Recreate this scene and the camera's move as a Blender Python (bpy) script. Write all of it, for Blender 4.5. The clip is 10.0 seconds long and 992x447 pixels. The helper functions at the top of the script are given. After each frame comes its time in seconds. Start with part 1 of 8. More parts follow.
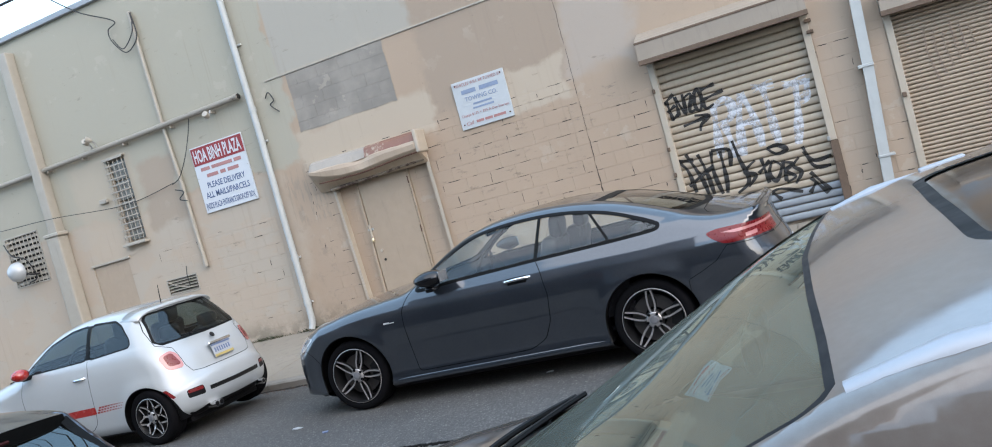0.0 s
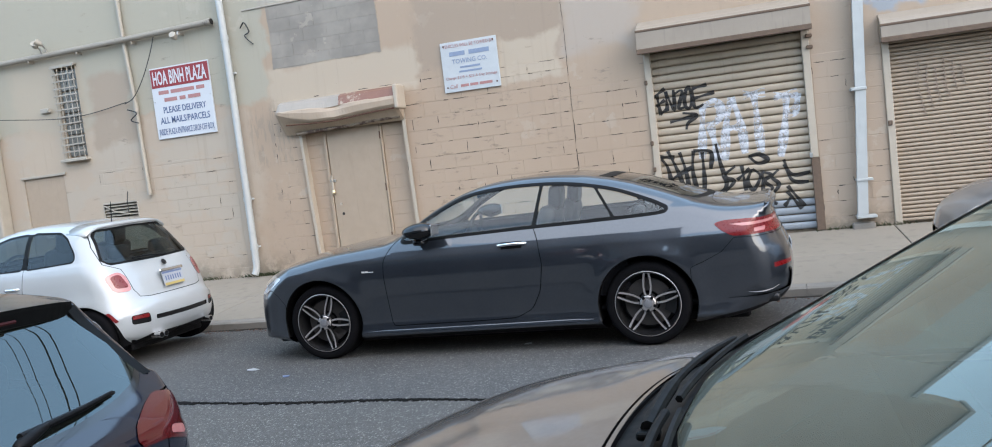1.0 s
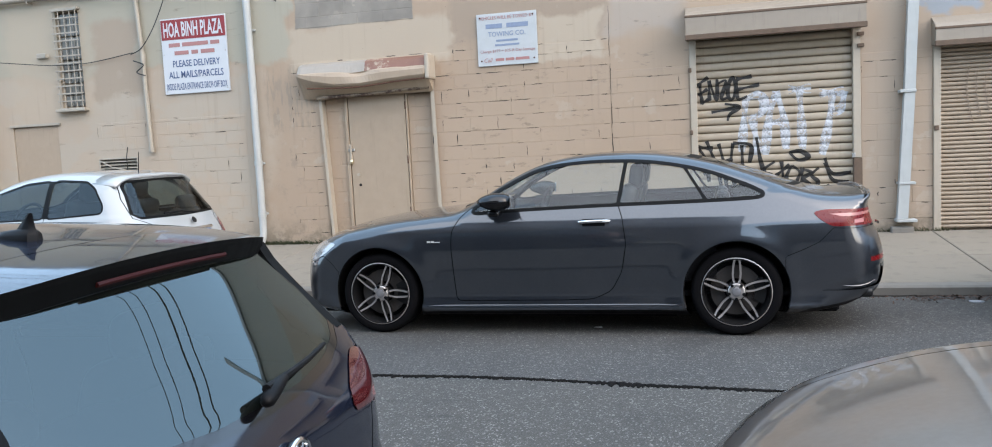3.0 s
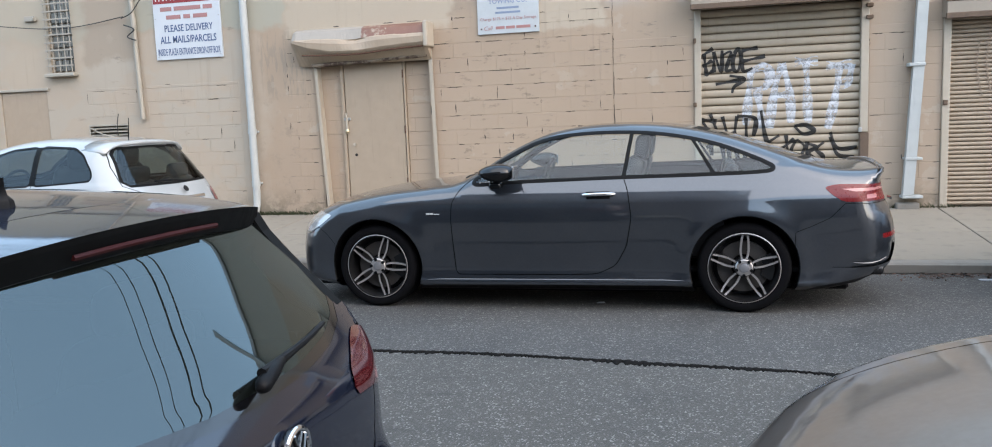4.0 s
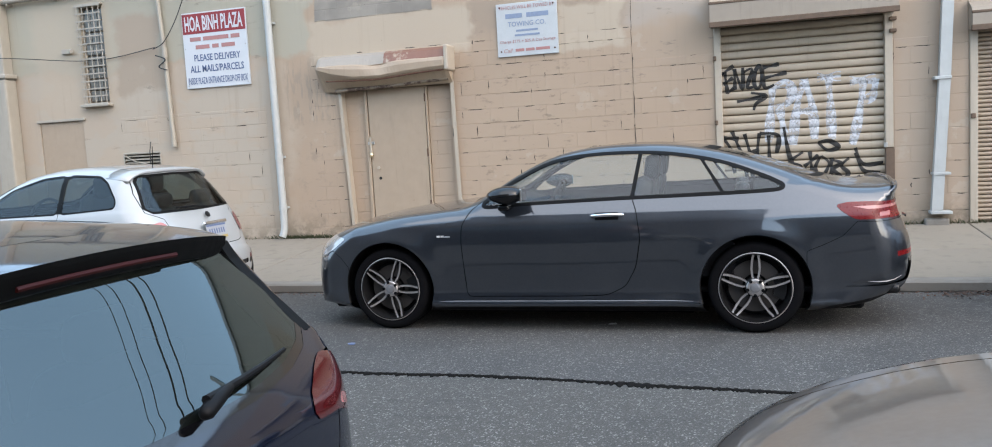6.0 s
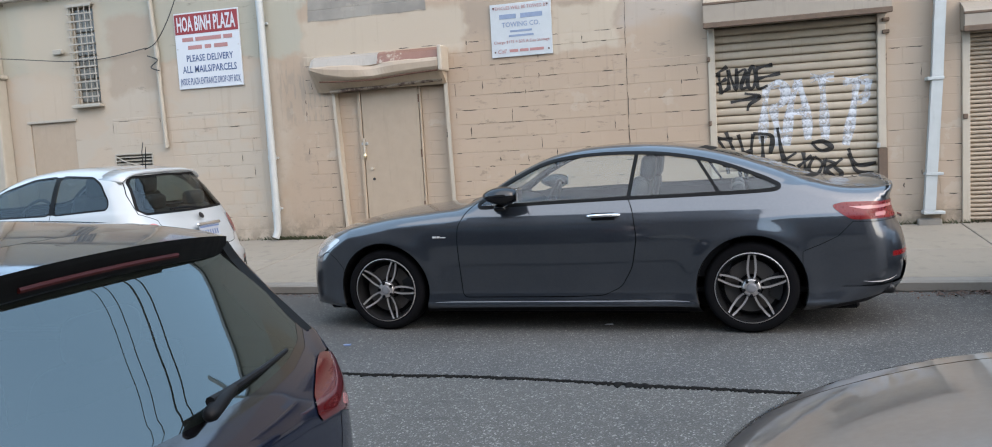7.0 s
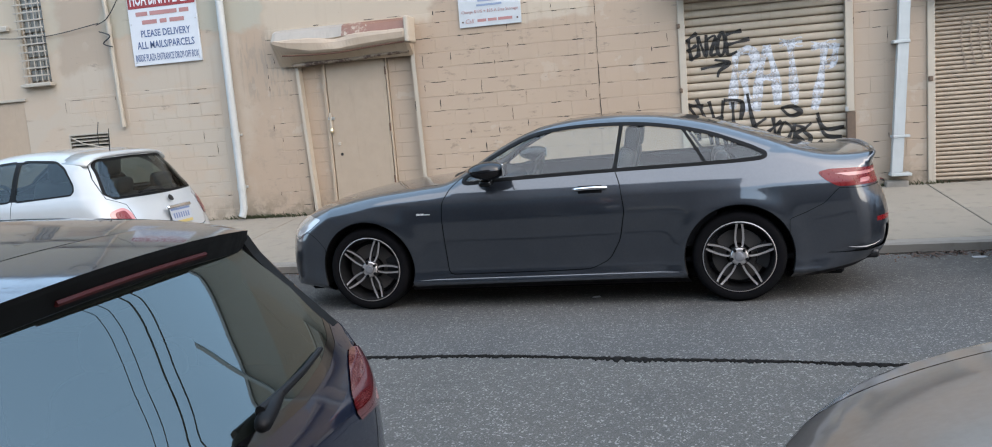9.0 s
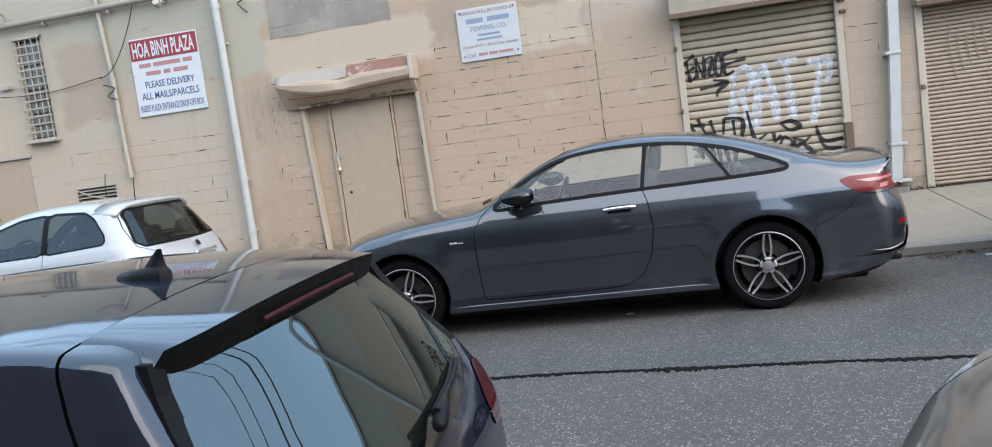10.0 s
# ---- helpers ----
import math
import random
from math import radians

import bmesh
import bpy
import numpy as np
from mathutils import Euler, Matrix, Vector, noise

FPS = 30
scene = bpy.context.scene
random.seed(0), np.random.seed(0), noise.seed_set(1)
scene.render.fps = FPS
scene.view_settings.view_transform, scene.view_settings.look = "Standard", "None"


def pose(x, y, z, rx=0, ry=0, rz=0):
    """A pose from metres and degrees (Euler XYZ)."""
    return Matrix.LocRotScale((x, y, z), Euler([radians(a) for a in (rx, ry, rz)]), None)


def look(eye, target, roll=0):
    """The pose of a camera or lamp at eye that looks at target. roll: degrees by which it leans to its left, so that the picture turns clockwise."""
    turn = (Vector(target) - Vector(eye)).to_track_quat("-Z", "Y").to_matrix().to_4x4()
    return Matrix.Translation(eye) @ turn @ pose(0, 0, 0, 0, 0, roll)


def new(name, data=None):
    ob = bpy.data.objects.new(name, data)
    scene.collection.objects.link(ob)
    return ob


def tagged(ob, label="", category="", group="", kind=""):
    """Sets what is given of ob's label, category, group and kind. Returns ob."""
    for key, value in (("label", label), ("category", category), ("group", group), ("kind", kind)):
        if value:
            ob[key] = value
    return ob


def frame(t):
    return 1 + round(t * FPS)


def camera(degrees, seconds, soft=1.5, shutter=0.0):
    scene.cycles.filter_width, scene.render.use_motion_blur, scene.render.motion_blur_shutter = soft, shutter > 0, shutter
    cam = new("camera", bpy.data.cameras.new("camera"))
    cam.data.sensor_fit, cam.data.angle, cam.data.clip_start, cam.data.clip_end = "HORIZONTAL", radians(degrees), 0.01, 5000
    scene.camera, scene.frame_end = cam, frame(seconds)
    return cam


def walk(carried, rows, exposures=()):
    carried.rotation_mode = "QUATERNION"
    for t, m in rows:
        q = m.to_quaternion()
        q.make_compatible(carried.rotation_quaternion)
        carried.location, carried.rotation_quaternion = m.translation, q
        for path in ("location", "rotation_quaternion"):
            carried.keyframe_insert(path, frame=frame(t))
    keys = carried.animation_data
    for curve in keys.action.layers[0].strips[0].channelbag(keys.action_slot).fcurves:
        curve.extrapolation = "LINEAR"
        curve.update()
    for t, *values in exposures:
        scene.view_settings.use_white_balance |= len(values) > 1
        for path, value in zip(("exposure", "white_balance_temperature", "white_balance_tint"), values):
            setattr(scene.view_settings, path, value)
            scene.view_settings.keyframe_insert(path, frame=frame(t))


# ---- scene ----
cam = camera(61.6, 10.0, soft=1.0)
PATH = [
    (0, (3.049, -6.528, 1.686), (2.279, -4.684, 1.605), -15.2),
    (0.5, (2.715, -6.433, 1.634), (2.036, -4.555, 1.514), -13.5),
    (1, (2.342, -6.513, 1.58), (1.736, -4.613, 1.433), -6.7),
    (1.5, (2.024, -6.57, 1.559), (1.407, -4.677, 1.369), -4.1),
    (2, (1.712, -6.467, 1.535), (1.053, -4.592, 1.315), -4.4),
    (2.5, (1.395, -6.46, 1.499), (0.876, -4.539, 1.298), -3.2),
    (2.7, (1.333, -6.483, 1.496), (0.839, -4.553, 1.323), -2.9),
    (3.8, (1.131, -6.282, 1.483), (0.617, -4.363, 1.255), -2.5),
    (4, (1.153, -6.28, 1.477), (0.668, -4.355, 1.232), -2.2),
    (4.5, (1.334, -6.232, 1.477), (0.873, -4.304, 1.211), -2.0),
    (5, (1.403, -6.215, 1.471), (0.807, -4.323, 1.216), -2.4),
    (5.5, (1.4, -6.238, 1.486), (0.784, -4.349, 1.261), -3.2),
    (6, (1.388, -6.237, 1.485), (0.811, -4.331, 1.292), -3.2),
    (7.5, (1.314, -6.236, 1.482), (0.763, -4.323, 1.289), -3.2),
    (8, (1.257, -6.311, 1.499), (0.736, -4.392, 1.284), -3.3),
    (8.5, (1.193, -6.27, 1.505), (0.731, -4.341, 1.243), -4.0),
    (9, (1.108, -6.205, 1.54), (0.651, -4.278, 1.267), -4.5),
    (9.5, (0.968, -6.279, 1.558), (0.464, -4.36, 1.305), -7.0),
    (10, (0.763, -6.451, 1.541), (0.352, -4.504, 1.342), -7.6),
]
walk(cam, [(t, look(eye, target, roll)) for t, eye, target, roll in PATH], exposures=[(0.0, 1.50, 6650, 14), (1.0, 1.60, 6680, 14), (2.0, 1.58, 6800, 14), (4.0, 1.60, 6900, 15), (5.5, 1.60, 6900, 15), (7.5, 1.54, 6900, 15), (9.0, 1.58, 6880, 15), (10.0, 1.62, 6880, 15)])
# ---------------------------------------------------------------- light
world = bpy.data.worlds.new("sky")
world.use_nodes = True
scene.world = world
_wn = world.node_tree.nodes
_sky = _wn.new("ShaderNodeTexSky")
_sky.sky_type = "NISHITA"
_sky.sun_disc = False
_sky.sun_elevation = radians(34)
_sky.sun_rotation = radians(115)
_sky.air_density = 1.0
_sky.dust_density = 3.0
_sky.ozone_density = 2.0
# high thin cloud over the whole sky evens it out
_veil = _wn.new("ShaderNodeMix")
_veil.data_type = "RGBA"
_veil.inputs[0].default_value = 0.5
_veil.inputs[7].default_value = (4.1, 6.5, 8.9, 1)
world.node_tree.links.new(_sky.outputs[0], _veil.inputs[6])
world.node_tree.links.new(_veil.outputs[2], _wn["Background"].inputs[0])
_wn["Background"].inputs[1].default_value = 0.158
sun = new("sun", bpy.data.lights.new("sun", "SUN"))
sun.data.energy, sun.data.angle, sun.data.color = 0.5, radians(70), (1.0, 0.85, 0.68)
sun.matrix_world = look((0, 0, 0), (-0.15, 0.50, -0.85))

# ---------------------------------------------------------------- materials


DULL = 0.665  # factor on base colours, kept low so the sky reads brighter against them


def dulled(colour, f=DULL):
    return tuple(c * f for c in colour)


class Mat:
    """A node material with a few short ways to make nodes."""

    def __init__(self, name):
        self.m = bpy.data.materials.new(name)
        self.m.use_nodes = True
        self.t = self.m.node_tree
        self.b = self.t.nodes["Principled BSDF"]

    def node(self, kind, **props):
        n = self.t.nodes.new(kind)
        for k, v in props.items():
            if k in n.inputs:
                self.put(n.inputs[k], v)
        return n

    def put(self, socket, v):
        if isinstance(v, bpy.types.NodeSocket):
            self.t.links.new(v, socket)
        elif isinstance(v, (tuple, list)) and len(v) == 3 and socket.type == "RGBA":
            socket.default_value = (*v, 1)
        else:
            socket.default_value = v

    def set(self, **inputs):
        for k, v in inputs.items():
            self.put(self.b.inputs[k.replace("_", " ")], v)
        return self

    def math(self, op, a, b=0.0, clamp=False):
        n = self.t.nodes.new("ShaderNodeMath")
        n.operation, n.use_clamp = op, clamp
        self.put(n.inputs[0], a)
        self.put(n.inputs[1], b)
        return n.outputs[0]

    def place(self):
        return self.t.nodes.new("ShaderNodeNewGeometry").outputs["Position"]

    def local(self):
        return self.t.nodes.new("ShaderNodeTexCoord").outputs["Object"]

    def noise(self, scale, detail=4.0, rough=0.55, at=None, stretch=None):
        n = self.t.nodes.new("ShaderNodeTexNoise")
        n.inputs["Scale"].default_value, n.inputs["Detail"].default_value, n.inputs["Roughness"].default_value = scale, detail, rough
        v = at or self.place()
        if stretch:
            mp = self.t.nodes.new("ShaderNodeMapping")
            mp.inputs["Scale"].default_value = stretch
            self.t.links.new(v, mp.inputs[0])
            v = mp.outputs[0]
        self.t.links.new(v, n.inputs["Vector"])
        return n.outputs["Fac"]

    def voronoi(self, scale, at=None, out="Distance"):
        n = self.t.nodes.new("ShaderNodeTexVoronoi")
        n.inputs["Scale"].default_value = scale
        self.t.links.new(at or self.place(), n.inputs["Vector"])
        return n.outputs[out]

    def ramp(self, fac, lo, hi, a=0.0, b=1.0):
        n = self.t.nodes.new("ShaderNodeMapRange")
        n.interpolation_type = "SMOOTHSTEP"
        for i, v in enumerate((fac, lo, hi, a, b)):
            self.put(n.inputs[i], v)
        return n.outputs[0]

    def mix(self, fac, a, b, kind="MIX"):
        n = self.t.nodes.new("ShaderNodeMix")
        n.data_type, n.blend_type = "RGBA", kind
        self.put(n.inputs[0], fac)
        self.put(n.inputs[6], a)
        self.put(n.inputs[7], b)
        return n.outputs[2]

    def bump(self, height, strength=0.3, distance=0.01):
        n = self.t.nodes.new("ShaderNodeBump")
        n.inputs["Strength"].default_value, n.inputs["Distance"].default_value = strength, distance
        self.put(n.inputs["Height"], height)
        self.put(self.b.inputs["Normal"], n.outputs[0])
        return self

    def random(self):
        return self.t.nodes.new("ShaderNodeObjectInfo").outputs["Random"]

    def axis(self, v=None):
        n = self.t.nodes.new("ShaderNodeSeparateXYZ")
        self.t.links.new(v or self.place(), n.inputs[0])
        return n.outputs


def plain(name, colour, rough=0.5, metal=0.0, vary=0.12, scale=14.0, **more):
    """A surface with a little grain and soiling over one base colour."""
    k = Mat(name)
    colour = colour if metal > 0.5 else dulled(colour)
    at = k.local()
    soil = k.noise(scale, 5, at=at)
    fine = k.noise(scale * 9, 3, at=at)
    f = k.math("ADD", k.math("MULTIPLY", soil, 0.7), k.math("MULTIPLY", fine, 0.3))
    dark, light = tuple(c * (1 - vary) for c in colour), tuple(min(1, c * (1 + vary)) for c in colour)
    k.set(Base_Color=k.mix(f, dark, light), Metallic=metal, Roughness=k.ramp(soil, 0.2, 0.8, max(0.02, rough - 0.08), min(1, rough + 0.08)))
    k.set(**more)
    return k.m


def paint(name, colour, metal=0.6, rough=0.35, coat=1.0, dust=0.12, under=0.5, ior=1.5):
    """Car paint: metal flake under a clear coat, with a thin film of dust."""
    k = Mat(name)
    colour = dulled(colour)
    at = k.local()
    film = k.ramp(k.math("ADD", k.math("MULTIPLY", k.noise(2.2, 6, 0.65, at=at), 0.7), k.math("MULTIPLY", k.noise(60, 3, at=at), 0.3)), 0.36, 0.70)
    flake = k.noise(900, 1, at=at)
    c = k.mix(k.math("MULTIPLY", flake, 0.25), colour, tuple(min(1, x * 1.7) for x in colour))
    k.set(Base_Color=k.mix(k.math("MULTIPLY", film, dust), c, (0.26, 0.245, 0.225)), Metallic=metal, Roughness=rough)
    k.set(Specular_IOR_Level=under)
    k.set(Coat_Weight=coat, Coat_Roughness=k.ramp(film, 0, 1, 0.03, 0.09), Coat_IOR=ior)
    return k.m


def glass(name, tint=(0.75, 0.82, 0.80), ior=1.5, rough=0.0, dust=0.0, sheen=(1, 1, 1)):
    """A sheet of tinted glass: what lies behind shows through, the sky shows in it."""
    k = Mat(name)
    clear = k.node("ShaderNodeBsdfTransparent", Color=tint)
    shine = k.node("ShaderNodeBsdfGlossy", Color=sheen, Roughness=rough)
    face = k.node("ShaderNodeLayerWeight", Blend=0.5).outputs["Facing"]
    f0 = ((ior - 1) / (ior + 1)) ** 2
    fres = k.math("ADD", k.math("MULTIPLY", k.math("POWER", face, 5.0), 1 - f0), f0)
    both = k.t.nodes.new("ShaderNodeMixShader")
    k.t.links.new(fres, both.inputs[0])
    k.t.links.new(clear.outputs[0], both.inputs[1])
    k.t.links.new(shine.outputs[0], both.inputs[2])
    last = both
    if dust:
        # pale green film: dust, plus painted haze where sky reflection falls short
        film = k.node("ShaderNodeBsdfDiffuse", Color=(0.50, 0.55, 0.46))
        last = k.t.nodes.new("ShaderNodeMixShader")
        k.put(last.inputs[0], k.ramp(k.noise(3.0, 5), 0.3, 0.7, dust * 0.7, dust * 1.2))
        k.t.links.new(both.outputs[0], last.inputs[1])
        k.t.links.new(film.outputs[0], last.inputs[2])
    k.t.links.new(last.outputs[0], k.t.nodes["Material Output"].inputs[0])
    return k.m


def wall_paint():
    """Old masonry paint: tan over cream, patched in larger and smaller fields."""
    k = Mat("masonry_paint")
    pos = k.place()
    wob = k.noise(1.6, 5)
    wob2 = k.noise(5.0, 4)
    x0, y0, z0 = k.axis(pos)
    sway = k.math("MULTIPLY", k.math("SUBTRACT", k.math("ADD", k.math("MULTIPLY", wob, 0.7), k.math("MULTIPLY", wob2, 0.3)), 0.5), 0.9)
    x, z = k.math("ADD", x0, sway), k.math("ADD", z0, k.math("MULTIPLY", sway, 0.8))

    def field(xa, xb, za, zb, soft=0.06, xs=x, zs=z):
        f = k.math("MULTIPLY", k.ramp(xs, xa - soft, xa + soft), k.ramp(xs, xb - soft, xb + soft, 1, 0))
        g = k.math("MULTIPLY", k.ramp(zs, za - soft, za + soft), k.ramp(zs, zb - soft, zb + soft, 1, 0))
        return k.math("MULTIPLY", f, g)

    tan = (0.555, 0.425, 0.315)
    cream = (0.65, 0.55, 0.43)
    pale = (0.535, 0.52, 0.425)
    c = k.mix(k.ramp(k.noise(0.5, 4), 0.3, 0.7), tan, (0.585, 0.455, 0.34))
    # the left-hand building is paler, with worn fields of cream
    c = k.mix(k.math("MULTIPLY", field(-30, -5.0, 0, 2.95, 0.15), 0.65), c, (0.66, 0.575, 0.47))
    c = k.mix(k.math("MULTIPLY", k.math("MULTIPLY", field(-30, -5.3, 0.2, 2.95, 0.1), k.ramp(k.noise(1.1, 4, stretch=(1, 1, 1.6)), 0.5, 0.56)), 0.5), c, (0.60, 0.55, 0.465))
    # the pale upper coat and its bays
    c = k.mix(k.math("MULTIPLY", field(-30, -4.62, 2.95, 9, 0.05, x, z), 0.9), c, pale)
    c = k.mix(field(-7.95, -7.1, 2.55, 3.75, 0.08), c, (0.51, 0.425, 0.335))
    c = k.mix(k.math("MULTIPLY", field(-9.6, -8.0, 2.3, 4.1, 0.15), 0.6), c, cream)
    c = k.mix(field(-4.62, -2.12, 2.78, 3.4, 0.08), c, cream)
    c = k.mix(field(-4.62, 30, 4.33, 9, 0.02, x0, z0), c, (0.54, 0.51, 0.44))
    c = k.mix(field(-2.12, 0.0, 2.95, 9, 0.07), c, (0.49, 0.39, 0.30))
    c = k.mix(field(-0.95, -0.05, 2.62, 3.25, 0.05), c, cream)
    c = k.mix(k.math("MULTIPLY", field(0.02, 1.0, 2.9, 9, 0.12), 0.85), c, (0.57, 0.50, 0.43))
    c = k.mix(k.math("MULTIPLY", field(3.1, 3.95, 0, 9, 0.1), 0.4), c, (0.56, 0.47, 0.38))
    c = k.mix(field(3.75, 4.4, 2.84, 3.3, 0.04), c, (0.42, 0.47, 0.52))
    xr, zr = k.math("ADD", x0, k.math("MULTIPLY", sway, 0.16)), k.math("ADD", z0, k.math("MULTIPLY", sway, 0.16))
    c = k.mix(field(-4.49, -2.68, 3.36, 4.32, 0.015, xr, zr), c, k.mix(k.ramp(k.noise(1.8, 5), 0.35, 0.65), (0.33, 0.305, 0.27), (0.43, 0.40, 0.35)))
    # scrawl that was washed off, beside the downpipe
    wash = k.math("MULTIPLY", field(-5.05, -4.3, 1.9, 2.85, 0.12), k.ramp(k.noise(9, 5, stretch=(2.6, 1, 0.45)), 0.48, 0.60))
    c = k.mix(k.math("MULTIPLY", wash, 0.55), c, (0.40, 0.345, 0.28))
    grime = k.math("MULTIPLY", field(-5.15, -4.2, 0.1, 1.9, 0.2), k.ramp(k.noise(4, 6, 0.7), 0.52, 0.66))
    c = k.mix(k.math("MULTIPLY", grime, 0.45), c, (0.36, 0.30, 0.24))
    # each block has its own tone
    r = k.random()
    c = k.mix(k.math("MULTIPLY", k.ramp(r, 0.0, 1.0), 0.06), c, (0.38, 0.31, 0.25))
    # smears of old grey paint over the blocks beside the door
    smear = k.math("MULTIPLY", k.ramp(k.noise(5.5, 7, 0.72, stretch=(0.7, 1, 1.8)), 0.55, 0.68), field(-2.4, 0.0, 0.9, 2.75, 0.2))
    c = k.mix(k.math("MULTIPLY", smear, 0.7), c, (0.33, 0.265, 0.20))
    # scuffs, drips and grime
    scuff = k.math("MULTIPLY", k.ramp(k.noise(6, 6, 0.7, stretch=(0.6, 1, 2.0)), 0.60, 0.72), k.ramp(k.noise(0.9, 3), 0.48, 0.62))
    c = k.mix(k.math("MULTIPLY", scuff, 0.7), c, (0.31, 0.26, 0.21))
    chip = k.math("MULTIPLY", k.ramp(k.noise(16, 5, 0.7, stretch=(0.8, 1, 1.5)), 0.66, 0.70), k.ramp(k.noise(1.3, 3), 0.46, 0.60))
    c = k.mix(k.math("MULTIPLY", chip, 0.7), c, (0.22, 0.18, 0.145))
    peel = k.math("MULTIPLY", k.ramp(k.noise(2.6, 5, 0.6), 0.60, 0.625), k.ramp(k.noise(0.6, 2), 0.45, 0.6))
    c = k.mix(k.math("MULTIPLY", peel, 0.35), c, (0.66, 0.59, 0.49))
    drip = k.math("MULTIPLY", k.ramp(k.noise(5, 4, stretch=(3.0, 1, 0.12)), 0.55, 0.75), k.ramp(k.noise(0.7, 2), 0.4, 0.65))
    c = k.mix(k.math("MULTIPLY", drip, 0.22), c, (0.34, 0.28, 0.22))
    # dirt in blotches, denser and darker towards the foot of the wall
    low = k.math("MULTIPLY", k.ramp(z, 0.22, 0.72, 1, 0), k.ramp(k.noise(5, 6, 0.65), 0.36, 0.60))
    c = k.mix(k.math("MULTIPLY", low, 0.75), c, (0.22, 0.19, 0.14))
    fleck = k.ramp(k.noise(40, 3), 0.68, 0.76)
    c = k.mix(k.math("MULTIPLY", fleck, 0.25), c, (0.34, 0.29, 0.24))
    c = k.mix(1.0, c, dulled((0.92, 0.90, 0.88)), "MULTIPLY")
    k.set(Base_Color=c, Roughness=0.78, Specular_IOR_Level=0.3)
    h = k.math("ADD", k.math("MULTIPLY", k.noise(55, 5, 0.7), 0.6), k.math("MULTIPLY", k.noise(9, 4), 1.2))
    k.bump(h, 0.5, 0.004)
    return k.m


def asphalt():
    k = Mat("asphalt")
    x, y, z = k.axis()
    stone = k.voronoi(120, out="Color")
    grey = k.node("ShaderNodeRGBToBW", Color=stone).outputs[0]
    speck = k.math("MULTIPLY", k.ramp(grey, 0.70, 0.80), k.ramp(k.noise(26, 3), 0.36, 0.58))
    grain = k.node("ShaderNodeRGBToBW", Color=k.voronoi(230, out="Color")).outputs[0]
    worn = k.ramp(k.noise(0.8, 5), 0.3, 0.7)
    near = k.ramp(k.math("ADD", y, k.math("MULTIPLY", k.noise(2, 3), 0.3)), -1.35, -1.05, 1, 0)
    c = k.mix(worn, (0.074, 0.072, 0.069), (0.107, 0.104, 0.099))
    c = k.mix(k.math("MULTIPLY", near, 0.6), c, (0.116, 0.109, 0.096))
    c = k.mix(k.ramp(grain, 0.25, 0.75, 0.45, 0.0), c, (0.030, 0.029, 0.028))
    c = k.mix(k.math("MULTIPLY", speck, k.ramp(near, 0, 1, 0.5, 0.55)), c, (0.40, 0.385, 0.36))
    oil = k.math("MULTIPLY", k.ramp(k.noise(1.3, 4), 0.55, 0.72), 0.6)
    c = k.mix(k.math("MULTIPLY", oil, 0.5), c, (0.05, 0.049, 0.048))
    patch = k.math("MULTIPLY", k.ramp(k.noise(3.2, 5, 0.65, stretch=(0.35, 1, 1)), 0.58, 0.70), near)
    c = k.mix(k.math("MULTIPLY", patch, 0.45), c, (0.048, 0.046, 0.044))
    c = k.mix(1.0, c, (DULL * 1.12, DULL * 1.12, DULL * 1.12), "MULTIPLY")
    k.set(Base_Color=c, Roughness=k.ramp(worn, 0, 1, 0.72, 0.88), Specular_IOR_Level=0.3)
    k.bump(k.math("ADD", k.math("MULTIPLY", k.voronoi(120), -1.0), k.math("MULTIPLY", k.noise(14, 4), 0.6)), 0.55, 0.006)
    return k.m


def concrete(name, colour):
    k = Mat(name)
    colour = dulled(colour)
    big, mid, fine = k.noise(0.9, 5), k.noise(7, 5), k.noise(70, 3)
    c = k.mix(big, tuple(v * 0.82 for v in colour), tuple(v * 1.1 for v in colour))
    c = k.mix(k.math("MULTIPLY", k.ramp(mid, 0.52, 0.72), 0.45), c, tuple(v * 0.6 for v in colour))
    c = k.mix(k.math("MULTIPLY", k.ramp(fine, 0.62, 0.75), 0.3), c, tuple(v * 0.5 for v in colour))
    c = k.mix(k.math("MULTIPLY", k.random(), 0.16), c, tuple(v * 0.55 for v in colour))
    gum = k.ramp(k.voronoi(2.6), 0.0, 0.055, 0.5, 0.0)
    c = k.mix(gum, c, (0.07, 0.065, 0.06))
    k.set(Base_Color=c, Roughness=0.82, Specular_IOR_Level=0.3)
    k.bump(k.math("ADD", fine, mid), 0.3, 0.004)
    return k.m


def sprayed(name, colour, least):
    """A thin film of spray paint, worn through in places."""
    k = Mat(name)
    n = k.math("ADD", k.math("MULTIPLY", k.noise(9, 4), 0.6), k.math("MULTIPLY", k.noise(45, 3), 0.4))
    k.set(Base_Color=dulled(colour, 0.8), Roughness=0.75, Alpha=k.ramp(n, 0.38, 0.58, least, 0.6 + 0.4 * least))
    return k.m


def brick_far():
    k = Mat("brick")
    br = k.t.nodes.new("ShaderNodeTexBrick")
    mp = k.t.nodes.new("ShaderNodeMapping")
    mp.inputs["Rotation"].default_value = (radians(90), 0, 0)
    k.t.links.new(k.place(), mp.inputs[0])
    k.t.links.new(mp.outputs[0], br.inputs[0])
    br.inputs["Scale"].default_value = 4.6
    for i, c in ((1, (0.20, 0.14, 0.11)), (2, (0.25, 0.18, 0.145)), (3, (0.30, 0.28, 0.26))):
        br.inputs[i].default_value = (*c, 1)
    k.set(Base_Color=k.mix(k.math("MULTIPLY", k.noise(1.2, 4), 0.4), br.outputs[0], (0.15, 0.12, 0.10)), Roughness=0.85)
    return k.m


